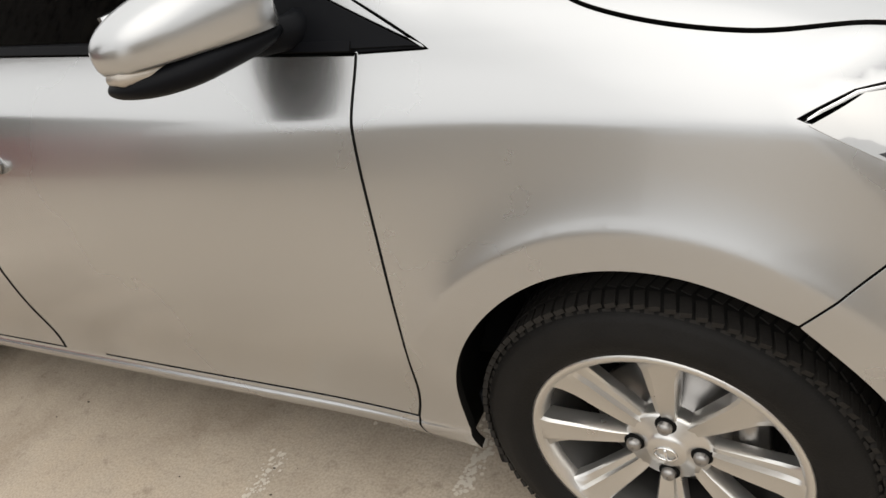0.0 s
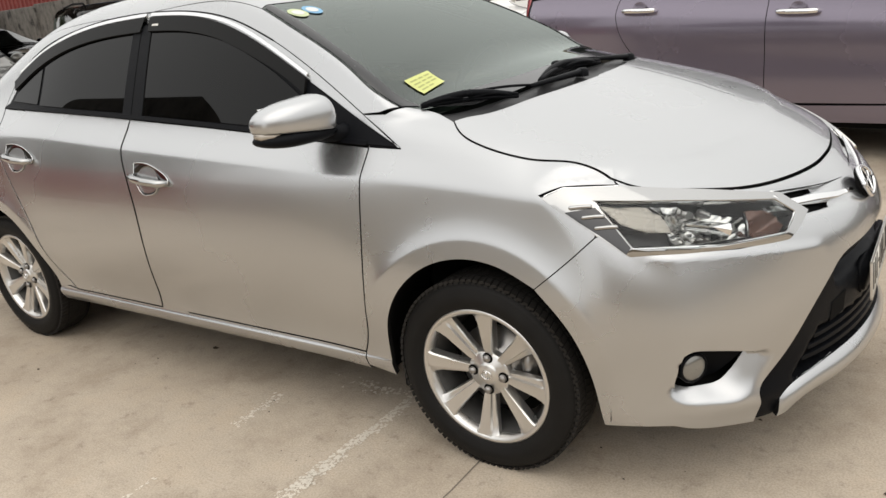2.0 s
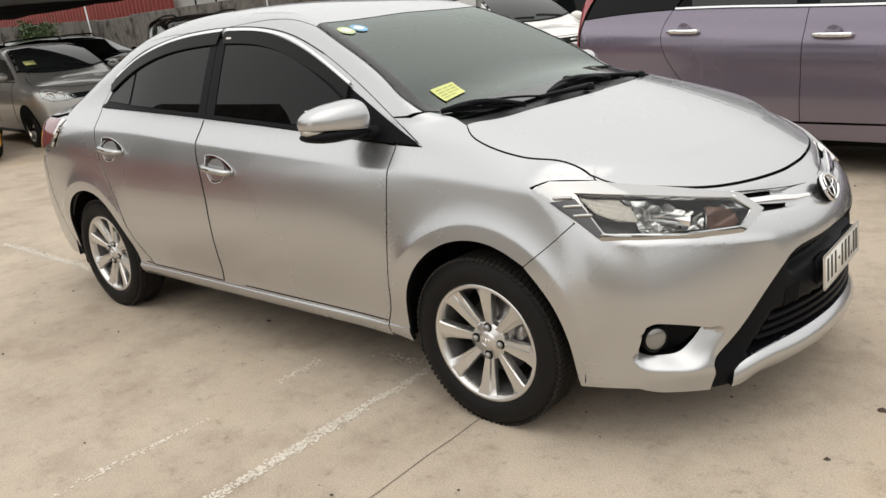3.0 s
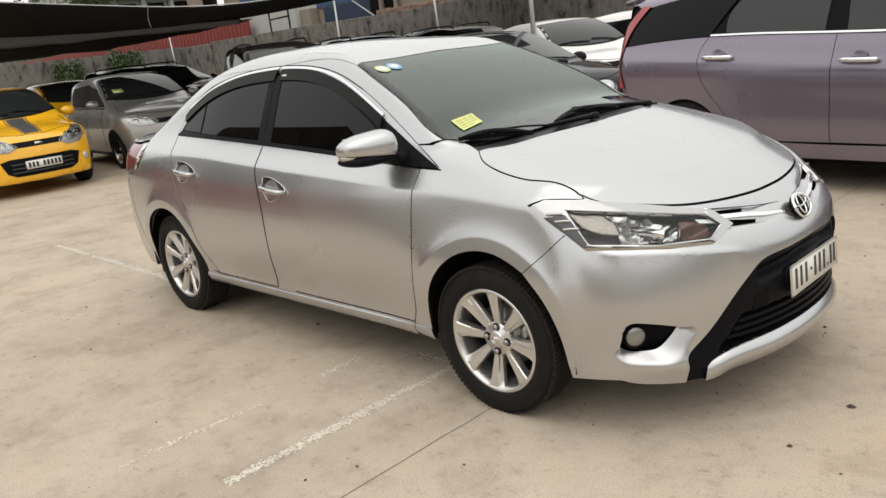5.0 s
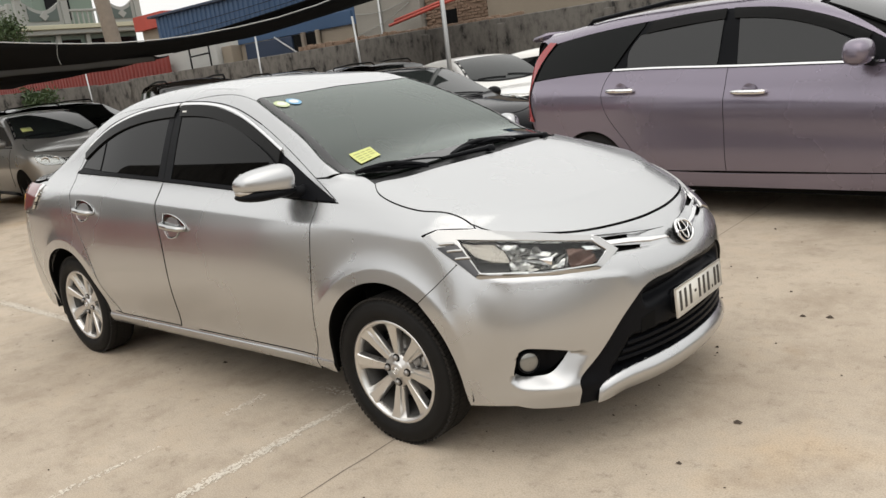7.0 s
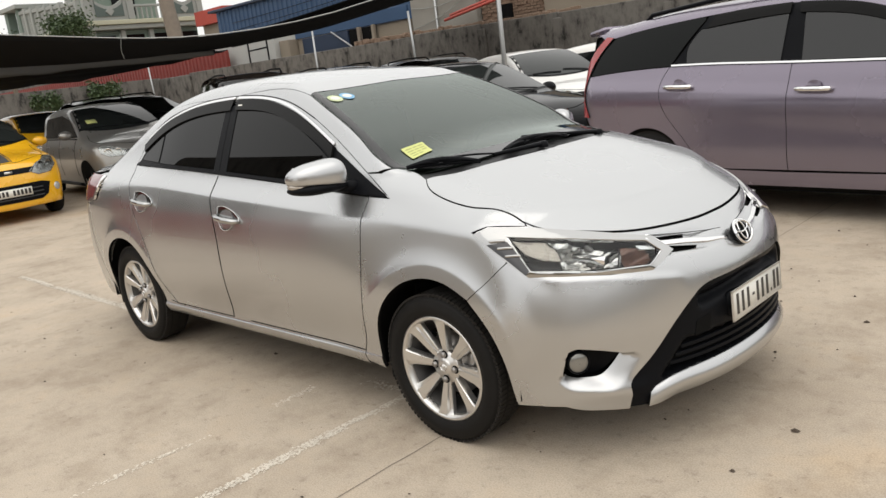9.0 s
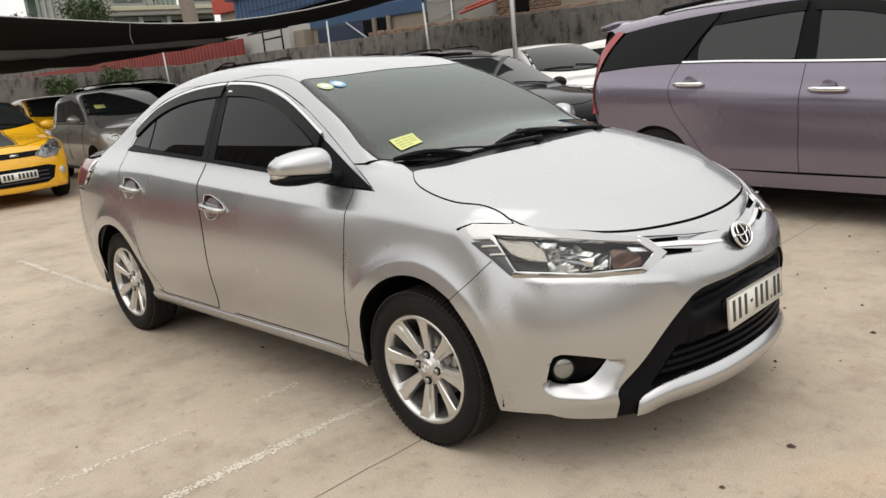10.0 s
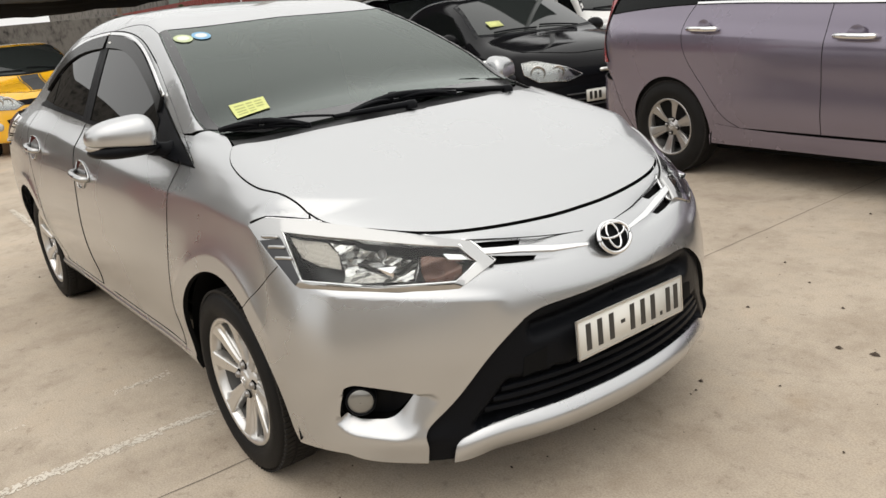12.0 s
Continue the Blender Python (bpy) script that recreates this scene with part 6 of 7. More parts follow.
        part("tail_lamp", panel("tail_lamp", s, [on_side(s, [(-3.46, 0.80), (-3.53, 1.0), (-3.51, 1.16), (-3.42, 1.32), (-3.28, 1.465)]), on_side(s, [(-3.36, 1.475), (-3.50, 1.34), (-3.58, 1.18), (-3.61, 1.0), (-3.58, 0.80)])], (0.45, 0.89, 0), 0.04, 0, 0.010, 0.015, mirror=m), VAN_TAIL, van, "tall red tail lamp")
        sg = -1 if not m else 1
        for hx, hz, door in ((-2.50, 1.025, rd), (-1.40, 0.955, fd)):
            yb = float(s.side(np.array(hx), np.array(hz)))
            cup = lathe("handle_cup", [(0.060, -0.004), (0.052, -0.001), (0.03, 0.002), (0.001, 0.003)], 24)
            h = part("door_handle", bm_mesh("door_handle", cup), MAUVE, door, "chrome handle over a round cup")
            h.matrix_local = pose(hx, sg * (yb + 0.001), hz, 0, 0, 0 if not m else 180)
            g = tube([(-0.125, -0.004, 0.004), (-0.115, -0.03, 0.004), (-0.05, -0.042, 0.002), (0.05, -0.042, -0.002), (0.115, -0.03, -0.004), (0.125, -0.004, -0.004)], [0.016, 0.018, 0.018, 0.018, 0.018, 0.016], 10)
            part("grip", bm_mesh("grip", g), CHROME, h)
        mir = bmesh.new()
        bmesh.ops.create_uvsphere(mir, u_segments=28, v_segments=16, radius=1)
        for v in mir.verts:
            q = v.co
            v.co = Vector((math.copysign(abs(q.x) ** 0.75, q.x) * 0.085 - 0.62, sg * (1.0 + 0.12 * math.copysign(abs(q.y) ** 0.75, q.y)), 1.17 + 0.085 * math.copysign(abs(q.z) ** 0.8, q.z)))
        part("wing_mirror", bm_mesh("wing_mirror", mir), MAUVE, van)
        part("mirror_arm", bm_mesh("mirror_arm", tube([(-0.60, sg * 0.95, 1.11), (-0.58, sg * 0.80, 1.09)], 0.03, 8)), PLASTIC, van)
        part("roof_rail", bm_mesh("roof_rail", tube([(-3.05, sg * 0.52, 1.55), (-2.95, sg * 0.54, 1.615), (-2.2, sg * 0.55, 1.67), (-1.6, sg * 0.54, 1.665), (-1.3, sg * 0.53, 1.60)], 0.018, 8)), PLASTIC, van, "dark roof rail")
        flat_lamp = on_front(s, [(-0.78, 0.80), (-0.5, 0.82), (-0.35, 0.74), (-0.5, 0.66), (-0.76, 0.68)], sharp=True)
        part("head_lamp", panel("head_lamp", s, [flat_lamp], (-0.8, 0.6, 0), 0.05, 0, 0.006, 0.01, mirror=m), CLEAR_PLASTIC, van)
    rt = roof(-3.56, -0.32)
    flip = lambda a: (a * np.array((1, -1, 1)))[::-1]
    part("roof", panel("roof", s, [rt[4:-3], on_top(s, [(-1.02, -0.58), (-1.10, 0.0), (-1.02, 0.58)]), flip(rt[4:-3]), on_top(s, [(-3.60, 0.55), (-3.66, 0), (-3.60, -0.55)])], (0, 0, -1), 0.08, 0.0), MAUVE, van)
    part("windscreen", panel("windscreen", s, [on_top(s, [(-0.28, -0.68), (-0.05, -0.3), (-0.05, 0.3), (-0.28, 0.68)]), on_top(s, [(-0.98, 0.52), (-1.06, 0.0), (-0.98, -0.52)])], (-0.6, 0, -0.8), 0.08, 0), SHADE_GLASS, van)
    part("bonnet", panel("bonnet", s, [on_top(s, [(-0.02, -0.66), (0.4, -0.64), (0.72, -0.5), (0.82, 0.0), (0.72, 0.5), (0.4, 0.64), (-0.02, 0.66)]), on_top(s, [(-0.02, 0.66), (0.06, 0.0), (-0.02, -0.66)])], (-0.3, 0, -0.95), 0.08, 0.003), MAUVE, van)
    part("front_bumper", panel("front_bumper", s, [on_front(s, [(-0.80, 0.62), (-0.5, 0.64), (0.5, 0.64), (0.80, 0.62)]), on_front(s, [(0.80, 0.62), (0.78, 0.26), (0.0, 0.24), (-0.78, 0.26), (-0.80, 0.62)])], (-1, 0, 0), 0.08, 0.003, 0.004), MAUVE, van)
    spo = box((0.20, 1.16, 0.045), (-3.535, 0, 1.535), 0.016, Matrix.Rotation(radians(-10), 4, "Y"), 3)
    part("spoiler", bm_mesh("spoiler", spo), MAUVE, van)
    tg = on_back(s, [(-0.60, 1.36), (0, 1.42), (0.60, 1.36), (0.72, 1.0), (0.70, 0.73), (0, 0.73), (-0.70, 0.73), (-0.72, 1.0), (-0.60, 1.36)])[:-1]
    part("tailgate", panel("tailgate", s, [tg], (0.95, 0, -0.3), 0.08, 0.003), MAUVE, van)
    # unseen, added so that less light reaches the ground below
    part("underbody", bm_mesh("underbody", box((4.0, 1.40, 0.14), (-1.42, 0, 0.245), 0.03)), DARK, van)
    for x in (0.0, -2.83):
        for y, turn in ((-0.775, 0), (0.775, 180)):
            wheel("wheel", van, pose(x, y, 0.335, 0, 0, turn), 0.335, 0.215, 0.205, 6, 0.2, DULL_ALLOY)
    return van


carrier = people_carrier()


# ---------------------------------------------------------------- yard wall and what stands behind it
def wall_material(name, a, b, c, scale):
    m = material(name, a, 0.85, vary=0.1, scale=scale, fine=0.25, bump_size=0.006)
    n, l = m.node_tree.nodes, m.node_tree.links
    co, no, r = n.new("ShaderNodeTexCoord"), n.new("ShaderNodeTexNoise"), n.new("ShaderNodeValToRGB")
    no.inputs["Scale"].default_value, no.inputs["Detail"].default_value, no.inputs["Roughness"].default_value = scale, 8, 0.7
    streak = n.new("ShaderNodeMapping")
    streak.inputs["Scale"].default_value = (1.3, 1.3, 0.75)
    l.new(co.outputs["Object"], streak.inputs["Vector"])
    l.new(streak.outputs[0], no.inputs["Vector"])
    l.new(no.outputs[0], r.inputs[0])
    for e, (p, q) in zip(r.color_ramp.elements, ((0.37, c), (0.56, a))):
        e.position, e.color = p, (*q, 1)
    e = r.color_ramp.elements.new(0.435)
    e.color = (*b, 1)
    l.new(r.outputs[0], n["Principled BSDF"].inputs["Base Color"])
    return m


RENDERED = wall_material("weathered_render", (0.150, 0.140, 0.127), (0.098, 0.091, 0.082), (0.026, 0.025, 0.023), 2.8)
BLUE = material("blue_sheet", (0.040, 0.085, 0.17), 0.45, 0.2, vary=0.25, scale=1.2, fine=0.1)
BRICK_PALE = material("pale_brick", (0.32, 0.24, 0.17), 0.85, vary=0.4, scale=5, fine=0.3)
RED_ROOF = material("red_roof_sheet", (0.42, 0.07, 0.05), 0.6, vary=0.3, scale=1.5)
GREIGE = material("greige_render", (0.27, 0.255, 0.225), 0.85, vary=0.35, scale=0.8, fine=0.12)
RED_SHEET = material("red_sheet", (0.22, 0.035, 0.027), 0.5, 0.1, vary=0.25, scale=1.0)
WHITE_WALL = material("whitewashed_wall", (0.42, 0.42, 0.40), 0.8, vary=0.25, scale=0.9, fine=0.1)
PALE = material("pale_wall", (0.29, 0.30, 0.28), 0.7, vary=0.2, scale=0.8)
TAN = material("tan_wall", (0.26, 0.22, 0.17), 0.8, vary=0.35, scale=0.9, fine=0.15)
BRICK = material("brickwork", (0.22, 0.15, 0.105), 0.85, vary=0.4, scale=3, fine=0.3, bump_size=0.01)
CREAM = material("cream_band", (0.44, 0.43, 0.32), 0.7, vary=0.15, scale=0.7)
MINT_DARK = material("grey_green_panel", (0.085, 0.11, 0.10), 0.7, vary=0.2, scale=0.9)
MINT = material("mint_wall", (0.15, 0.195, 0.165), 0.7, vary=0.15, scale=0.7)
NET_LIT = material("lit_net", (0.085, 0.09, 0.095), 0.9, vary=0.3, scale=2.5, spec=0.05)
NET = material("shade_net", (0.013, 0.014, 0.016), 0.9, vary=0.5, scale=1.5, spec=0.05)
BARK = material("palm_bark", (0.24, 0.20, 0.16), 0.9, vary=0.4, scale=5, fine=0.3, bump_size=0.02)
LEAF = material("leaves", (0.045, 0.075, 0.025), 0.6, vary=0.6, scale=4)
POLE = material("galvanised_pole", (0.42, 0.43, 0.43), 0.4, 0.6, vary=0.2, scale=6)


def blocks(name, label, cat, mat, *boxes):
    """A structure of one or more solid blocks (x0, x1, y0, y1, z0, z1)."""
    bm = join(*[box((b - a, d - c, f - e), ((a + b) / 2, (c + d) / 2, (e + f) / 2), 0.01, None, 1) for a, b, c, d, e, f in boxes])
    return tagged(part(name, bm_mesh(name, bm, False), mat), label, cat, kind="structure")


def sheeting(name, label, mat, x0, x1, y, z0, z1, pitch=0.25, deep=0.05):
    """A ribbed metal sheet wall facing -y."""
    bm = bmesh.new()
    xs, k = [], 0
    x = x0
    while x < x1:
        xs += [(x, 0), (x + pitch * 0.4, 0), (x + pitch * 0.5, -deep), (x + pitch * 0.9, -deep)]
        x += pitch
    lo = [bm.verts.new((a, y + b, z0)) for a, b in xs]
    hi = [bm.verts.new((a, y + b, z1)) for a, b in xs]
    lo2 = [bm.verts.new((a, y + 0.1, z0)) for a, b in (xs[0], xs[-1])]
    hi2 = [bm.verts.new((a, y + 0.1, z1)) for a, b in (xs[0], xs[-1])]
    for i in range(len(xs) - 1):
        bm.faces.new((lo[i], lo[i + 1], hi[i + 1], hi[i]))
    bm.faces.new((lo2[0], hi2[0], hi2[1], lo2[1]))
    bm.faces.new((lo[0], hi[0], hi2[0], lo2[0]))
    bm.faces.new((lo[-1], lo2[1], hi2[1], hi[-1]))
    return tagged(part(name, bm_mesh(name, bm, False), mat), label, "wall", kind="structure")


def rough_wall():
    """The yard wall: rendered masonry with an uneven top and shallow piers."""
    rnd = random.Random(4)
    bms = []
    x = -60.0
    while x < 14:
        w = rnd.uniform(2.4, 3.4)
        h = 2.30 + rnd.uniform(-0.05, 0.06)
        bms.append(box((w - 0.01, 0.22, h), (x + w / 2, 13.6 + rnd.uniform(-0.015, 0.015), h / 2), 0.015, None, 1))
        bms.append(box((0.24, 0.10, h - 0.12), (x, 13.46, (h - 0.12) / 2), 0.01, None, 1))
        x += w
    return bm_mesh("wall_north", join(*bms), False)


tagged(part("wall_north", rough_wall(), RENDERED), "grey weathered rendered yard wall with dark stains", "wall", kind="structure")
# unseen walls across the yard, added for what the saloon's flank mirrors
blocks("wall_south", "unseen dull wall added for the saloon's reflections", "wall", TAN, (-17.0, -3.4, -13.2, -13.0, 0, 3.6), (1.2, 16, -13.2, -13.0, 0, 3.6))
sheeting("wall_southwest", "unseen red ribbed wall added for the saloon's reflections", RED_SHEET, -30, -17.0, -13.0, 0, 3.0)
# unseen too: its height sets the dark skyline in the side windows
blocks("shed_south", "unseen plain grey block mirrored in the side windows", "wall", RENDERED, (-34, -16.6, -12.9, -9.5, 0, 10.0))
# unseen, added for the red tint mirrored in the rear door
sheeting("red_sheeting_south", "unseen red ribbed sheeting mirrored in the rear door", RED_SHEET, -27, -12.0, -9.44, 0, 3.2)
blocks("wall_west", "plain grey wall at the end of the yard", "wall", RENDERED, (-30.2, -30, -13, 13.4, 0, 2.3))
blocks("wall_east", "plain grey wall at the other end of the yard", "wall", RENDERED, (16, 16.2, -13, 13.6, 0, 2.6))
# out of view, added to darken what the cars' flanks mirror
blocks("wall_far_west", "unseen plain grey wall added to darken reflections", "wall", RENDERED, (-46, -45, -40, 2.5, 0, 9.0))
blocks("wall_northwest", "plain grey wall behind the red fence", "wall", RENDERED, (-72, -44, 14.9, 15.1, 0, 4.2))
sheeting("red_fence", "red ribbed metal fence above the wall", RED_SHEET, -62.0, -26.4, 14.6, 2.1, 3.0, 0.3)
blocks("white_store", "pale rendered store behind the wall", "building", WHITE_WALL, (-27.9, -23.6, 15.0, 18.0, 0, 3.25))
blocks("gate_pier", "tan rendered pier beside the store", "wall", TAN, (-23.55, -22.95, 15.2, 16.0, 0, 3.0))
blocks("red_roofed_house", "tan wall under a red roof beside the blue shed", "building", TAN, (-44.2, -41.4, 24.2, 28.0, 0, 5.55))
blocks("red_roof", "red sheet roof of a small house", "roof", RED_ROOF, (-44.5, -41.2, 23.9, 28.2, 5.56, 6.42))
store = thing("blue_shed", "large shed clad in blue ribbed metal", "building")
e = sheeting("cladding", "", BLUE, -38.8, -13.0, 22.0, 3.2, 5.75, 0.4, 0.06)
e.parent = store
for key in ("label", "category", "kind"):
    if key in e:
        del e[key]
for ob_name, mat, bx in (("lower_wall", TAN, (-38.6, -13.2, 22.2, 30, 0, 3.3)), ("roof", BLUE_DARK, (-39.2, -12.6, 21.7, 30.5, 5.75, 5.88))):
    part(ob_name, bm_mesh(ob_name, box((bx[1] - bx[0], bx[3] - bx[2], bx[5] - bx[4]), ((bx[0] + bx[1]) / 2, (bx[2] + bx[3]) / 2, (bx[4] + bx[5]) / 2), 0.02, None, 1), False), mat, store)
shed = thing("dark_shed", "low shed with dark doors and tan walls", "building")
def block_part(nm, mat, parent, x0, x1, y0, y1, z0, z1, label=""):
    return part(nm, bm_mesh(nm, box((x1 - x0, y1 - y0, z1 - z0), ((x0 + x1) / 2, (y0 + y1) / 2, (z0 + z1) / 2), 0.012, None, 1), False), mat, parent, label)
block_part("wall", TAN, shed, -22.9, -16.9, 15.6, 19.6, 0, 2.98)
block_part("fascia", BLUE, shed, -22.9, -16.8, 15.5, 15.62, 2.985, 3.42, "blue sheet over the doors")
block_part("door", BLUE_DARK, shed, -22.5, -19.85, 15.5, 15.59, 0.1, 2.96, "dark blue sheet door")
# black slab on the closed wall paints the dark of an opening
block_part("opening", DARK, shed, -19.8, -18.45, 15.52, 15.59, 0.1, 2.96)
block_part("post", BARK, shed, -19.25, -19.1, 15.40, 15.52, 0.1, 3.0)
block_part("post", TAN, shed, -18.5, -18.38, 15.40, 15.52, 0.1, 3.0)
part("brace", bm_mesh("brace", tube([(-20.6, 15.38, 3.0), (-19.4, 15.38, 2.3)], 0.03, 6)), POLE, shed)
grey_house = thing("grey_house", "blind greige rendered house wall with loose cables", "building")
block_part("wall", GREIGE, grey_house, -16.7, -13.95, 15.6, 20, 0, 4.2)
part("down_pipe", bm_mesh("down_pipe", tube([(-15.55, 15.55, 0), (-15.55, 15.55, 4.2)], 0.04, 8)), POLE, grey_house)
for a, b, sag in (((-16.6, 3.25), (-14.0, 3.5), 0.18), ((-16.6, 2.62), (-14.3, 3.3), 0.12)):
    pts = [(a[0] + (b[0] - a[0]) * u, 15.52, a[1] + (b[1] - a[1]) * u - sag * 4 * u * (1 - u)) for u in np.linspace(0, 1, 14)]
    part("cable", bm_mesh("cable", tube(pts, 0.012, 5)), PALE, grey_house, "pale cable sagging along the wall")
ruin = thing("brick_house", "unplastered brick house with rusty red beams", "building")
block_part("wall", BRICK, ruin, -13.9, -11.5, 15.8, 20, 0, 3.6)
block_part("rendered_wall", TAN, ruin, -11.48, -4.6, 15.6, 20, 0, 3.7)
for dz, y in ((0.0, 14.9), (0.13, 15.15)):
    part("beam", bm_mesh("beam", tube([(-14.6, y, 2.68 + dz), (-11.9, y, 3.10 + dz)], 0.045, 6)), RED_ROOF, ruin, "rusty red beam")
# a hole's shade, again as a black slab before the wall
block_part("opening", DARK, ruin, -13.2, -12.7, 15.74, 15.79, 2.3, 2.9)
rnd = random.Random(21)
# courses of bare bricks on the brick house, above the yard wall
course = bm_mesh("brick", box((0.21, 0.05, 0.065), (0, 0, 0), 0.006, None, 1), False)
for row in range(14):
    for k in range(10):
        if rnd.random() < 0.88:
            b = part("brick", course, BRICK_PALE if rnd.random() < 0.3 else BRICK, ruin)
            b.matrix_local = pose(-13.78 + 0.228 * k + (0.114 if row % 2 else 0), 15.79 + rnd.uniform(-0.012, 0.008), 2.26 + row * 0.082)
bms = []
for k in range(150):
    x = rnd.uniform(-17.2, -9.0)
    bms.append(box((rnd.uniform(0.10, 0.25), rnd.uniform(0.08, 0.16), rnd.uniform(0.05, 0.14)), (x, 13.62 + rnd.uniform(-0.06, 0.05), 2.30 + rnd.uniform(0, 0.10) * (1 if x < -13 else 0.4)), 0.008, Matrix.Rotation(rnd.uniform(-0.4, 0.4), 4, "Z"), 1))
tagged(part("rubble", bm_mesh("rubble", join(*bms), False), BRICK), "broken brick rubble along the top of the wall", "rubble", kind="stuff")
frame_ob = thing("steel_bracket", "dark welded steel bracket standing on the wall", "bracket")
for a, b in (((-24.2, 2.98), (-21.6, 3.03)), ((-24.2, 2.98), (-23.2, 3.08)), ((-23.2, 2.28), (-23.2, 3.06)), ((-22.0, 2.28), (-22.0, 3.03)), ((-23.2, 2.72), (-22.0, 2.75))):
    part("bar", bm_mesh("bar", tube([(a[0], 13.6, a[1]), (b[0], 13.6, b[1])], 0.03, 6)), PLASTIC, frame_ob)

# house with balustrades, far behind
house = thing("town_house", "pale green rendered house with white balustrades", "building")
def hpart(nm, mat, x0, x1, y0, y1, z0, z1):
    return part(nm, bm_mesh(nm, box((x1 - x0, y1 - y0, z1 - z0), ((x0 + x1) / 2, (y0 + y1) / 2, (z0 + z1) / 2), 0.03, None, 1), False), mat, house)
def parapet(y0, y1, dip):
    """A balustrade panel with a hollow upper edge, a raised border and a diamond."""
    n, x = 14, -48.05
    prof = [(y0 + (y1 - y0) * i / n, 8.0 - dip * math.sin(math.pi * i / n)) for i in range(n + 1)]
    def slab_of(loop, xa, xb):
        bm = bmesh.new()
        f = bm.faces.new([bm.verts.new((xa, y, z)) for y, z in loop])
        ext = bmesh.ops.extrude_face_region(bm, geom=[f])
        bmesh.ops.translate(bm, vec=(xb - xa, 0, 0), verts=[q for q in ext["geom"] if isinstance(q, bmesh.types.BMVert)])
        bmesh.ops.recalc_face_normals(bm, faces=bm.faces)
        return bm
    p = part("balustrade_panel", bm_mesh("balustrade_panel", slab_of([(y0, 6.6)] + prof + [(y1, 6.6)], x - 0.25, x), False), PALE, house)
    inner = [(y0 + 0.25, 6.82)] + [(min(max(y, y0 + 0.25), y1 - 0.25), z - 0.22) for y, z in prof] + [(y1 - 0.25, 6.82)]
    part("panel_field", bm_mesh("panel_field", slab_of(inner, x, x + 0.05), False), MINT_DARK, p)
    d = part("panel_diamond", bm_mesh("panel_diamond", box((0.06, 0.42, 0.42), (0, 0, 0), 0.02, Matrix.Rotation(radians(45), 4, "X"), 1), False), PALE, p)
    d.matrix_local = pose(x + 0.08, (y0 + y1) / 2, 7.12)


hpart("wall", MINT, -61, -48.6, 19.2, 26.3, 0, 6.0)
hpart("balcony_beam", PALE, -61.3, -48.0, 18.7, 26.6, 6.02, 6.30)
hpart("balcony_band", CREAM, -61.4, -47.85, 18.6, 26.7, 6.31, 6.58)
for y in (18.6, 21.35, 23.9, 26.2):
    hpart("baluster_pier", PALE, -48.35, -47.95, y, y + 0.42, 6.59, 8.15)
    hpart("pier_cap", PALE, -48.45, -47.85, y - 0.1, y + 0.52, 8.16, 8.32)
parapet(19.03, 21.34, 0.55)
parapet(24.33, 26.19, 0.45)
hpart("rail", PALE, -48.25, -48.05, 21.78, 23.89, 7.35, 7.50)
for k in range(6):
    hpart("baluster", PALE, -48.2, -48.1, 21.95 + 0.33 * k, 22.07 + 0.33 * k, 6.6, 7.34)
hpart("upper_wall", MINT, -57, -51.5, 21.2, 25.2, 6.6, 11.0)
hpart("upper_window", SHADE_GLASS_FAR, -51.49, -51.4, 22.0, 23.6, 7.2, 9.2)
for y in (19.3, 21.2, 23.1, 25.0):
    hpart("window", SHADE_GLASS_FAR, -48.59, -48.5, y, y + 1.2, 3.6, 5.7)
    hpart("pilaster", PALE, -48.6, -48.35, y - 0.4, y - 0.1, 0, 6.0)
# the side that runs back, its parapet stepping up to a small pavilion
for i in range(8):
    x = -49.6 - 1.25 * i
    z = 8.1 + 0.085 * i
    hpart("baluster_pier", PALE, x - 0.16, x + 0.16, 18.75, 19.05, 6.59, z)
    hpart("rail", PALE, x - 1.09, x - 0.16, 18.8, 19.0, z - 0.32, z - 0.08)
    for g in (-0.85, -0.62, -0.39):
        hpart("baluster", PALE, x + g - 0.07, x + g + 0.07, 18.85, 18.97, 6.6, z - 0.34)
hpart("pavilion_floor", PALE, -62.4, -59.2, 18.7, 21.4, 6.9, 7.2)
for x, y in ((-62.0, 19.1), (-59.7, 19.1), (-62.0, 21.0), (-59.7, 21.0)):
    hpart("pavilion_post", MINT, x - 0.3, x + 0.3, y - 0.3, y + 0.3, 7.21, 8.8)
hpart("pavilion_roof", PALE, -62.6, -59.0, 18.5, 21.6, 8.81, 9.1)
hpart("pavilion_screen", PALE, -59.75, -59.6, 19.5, 20.6, 7.21, 8.3)


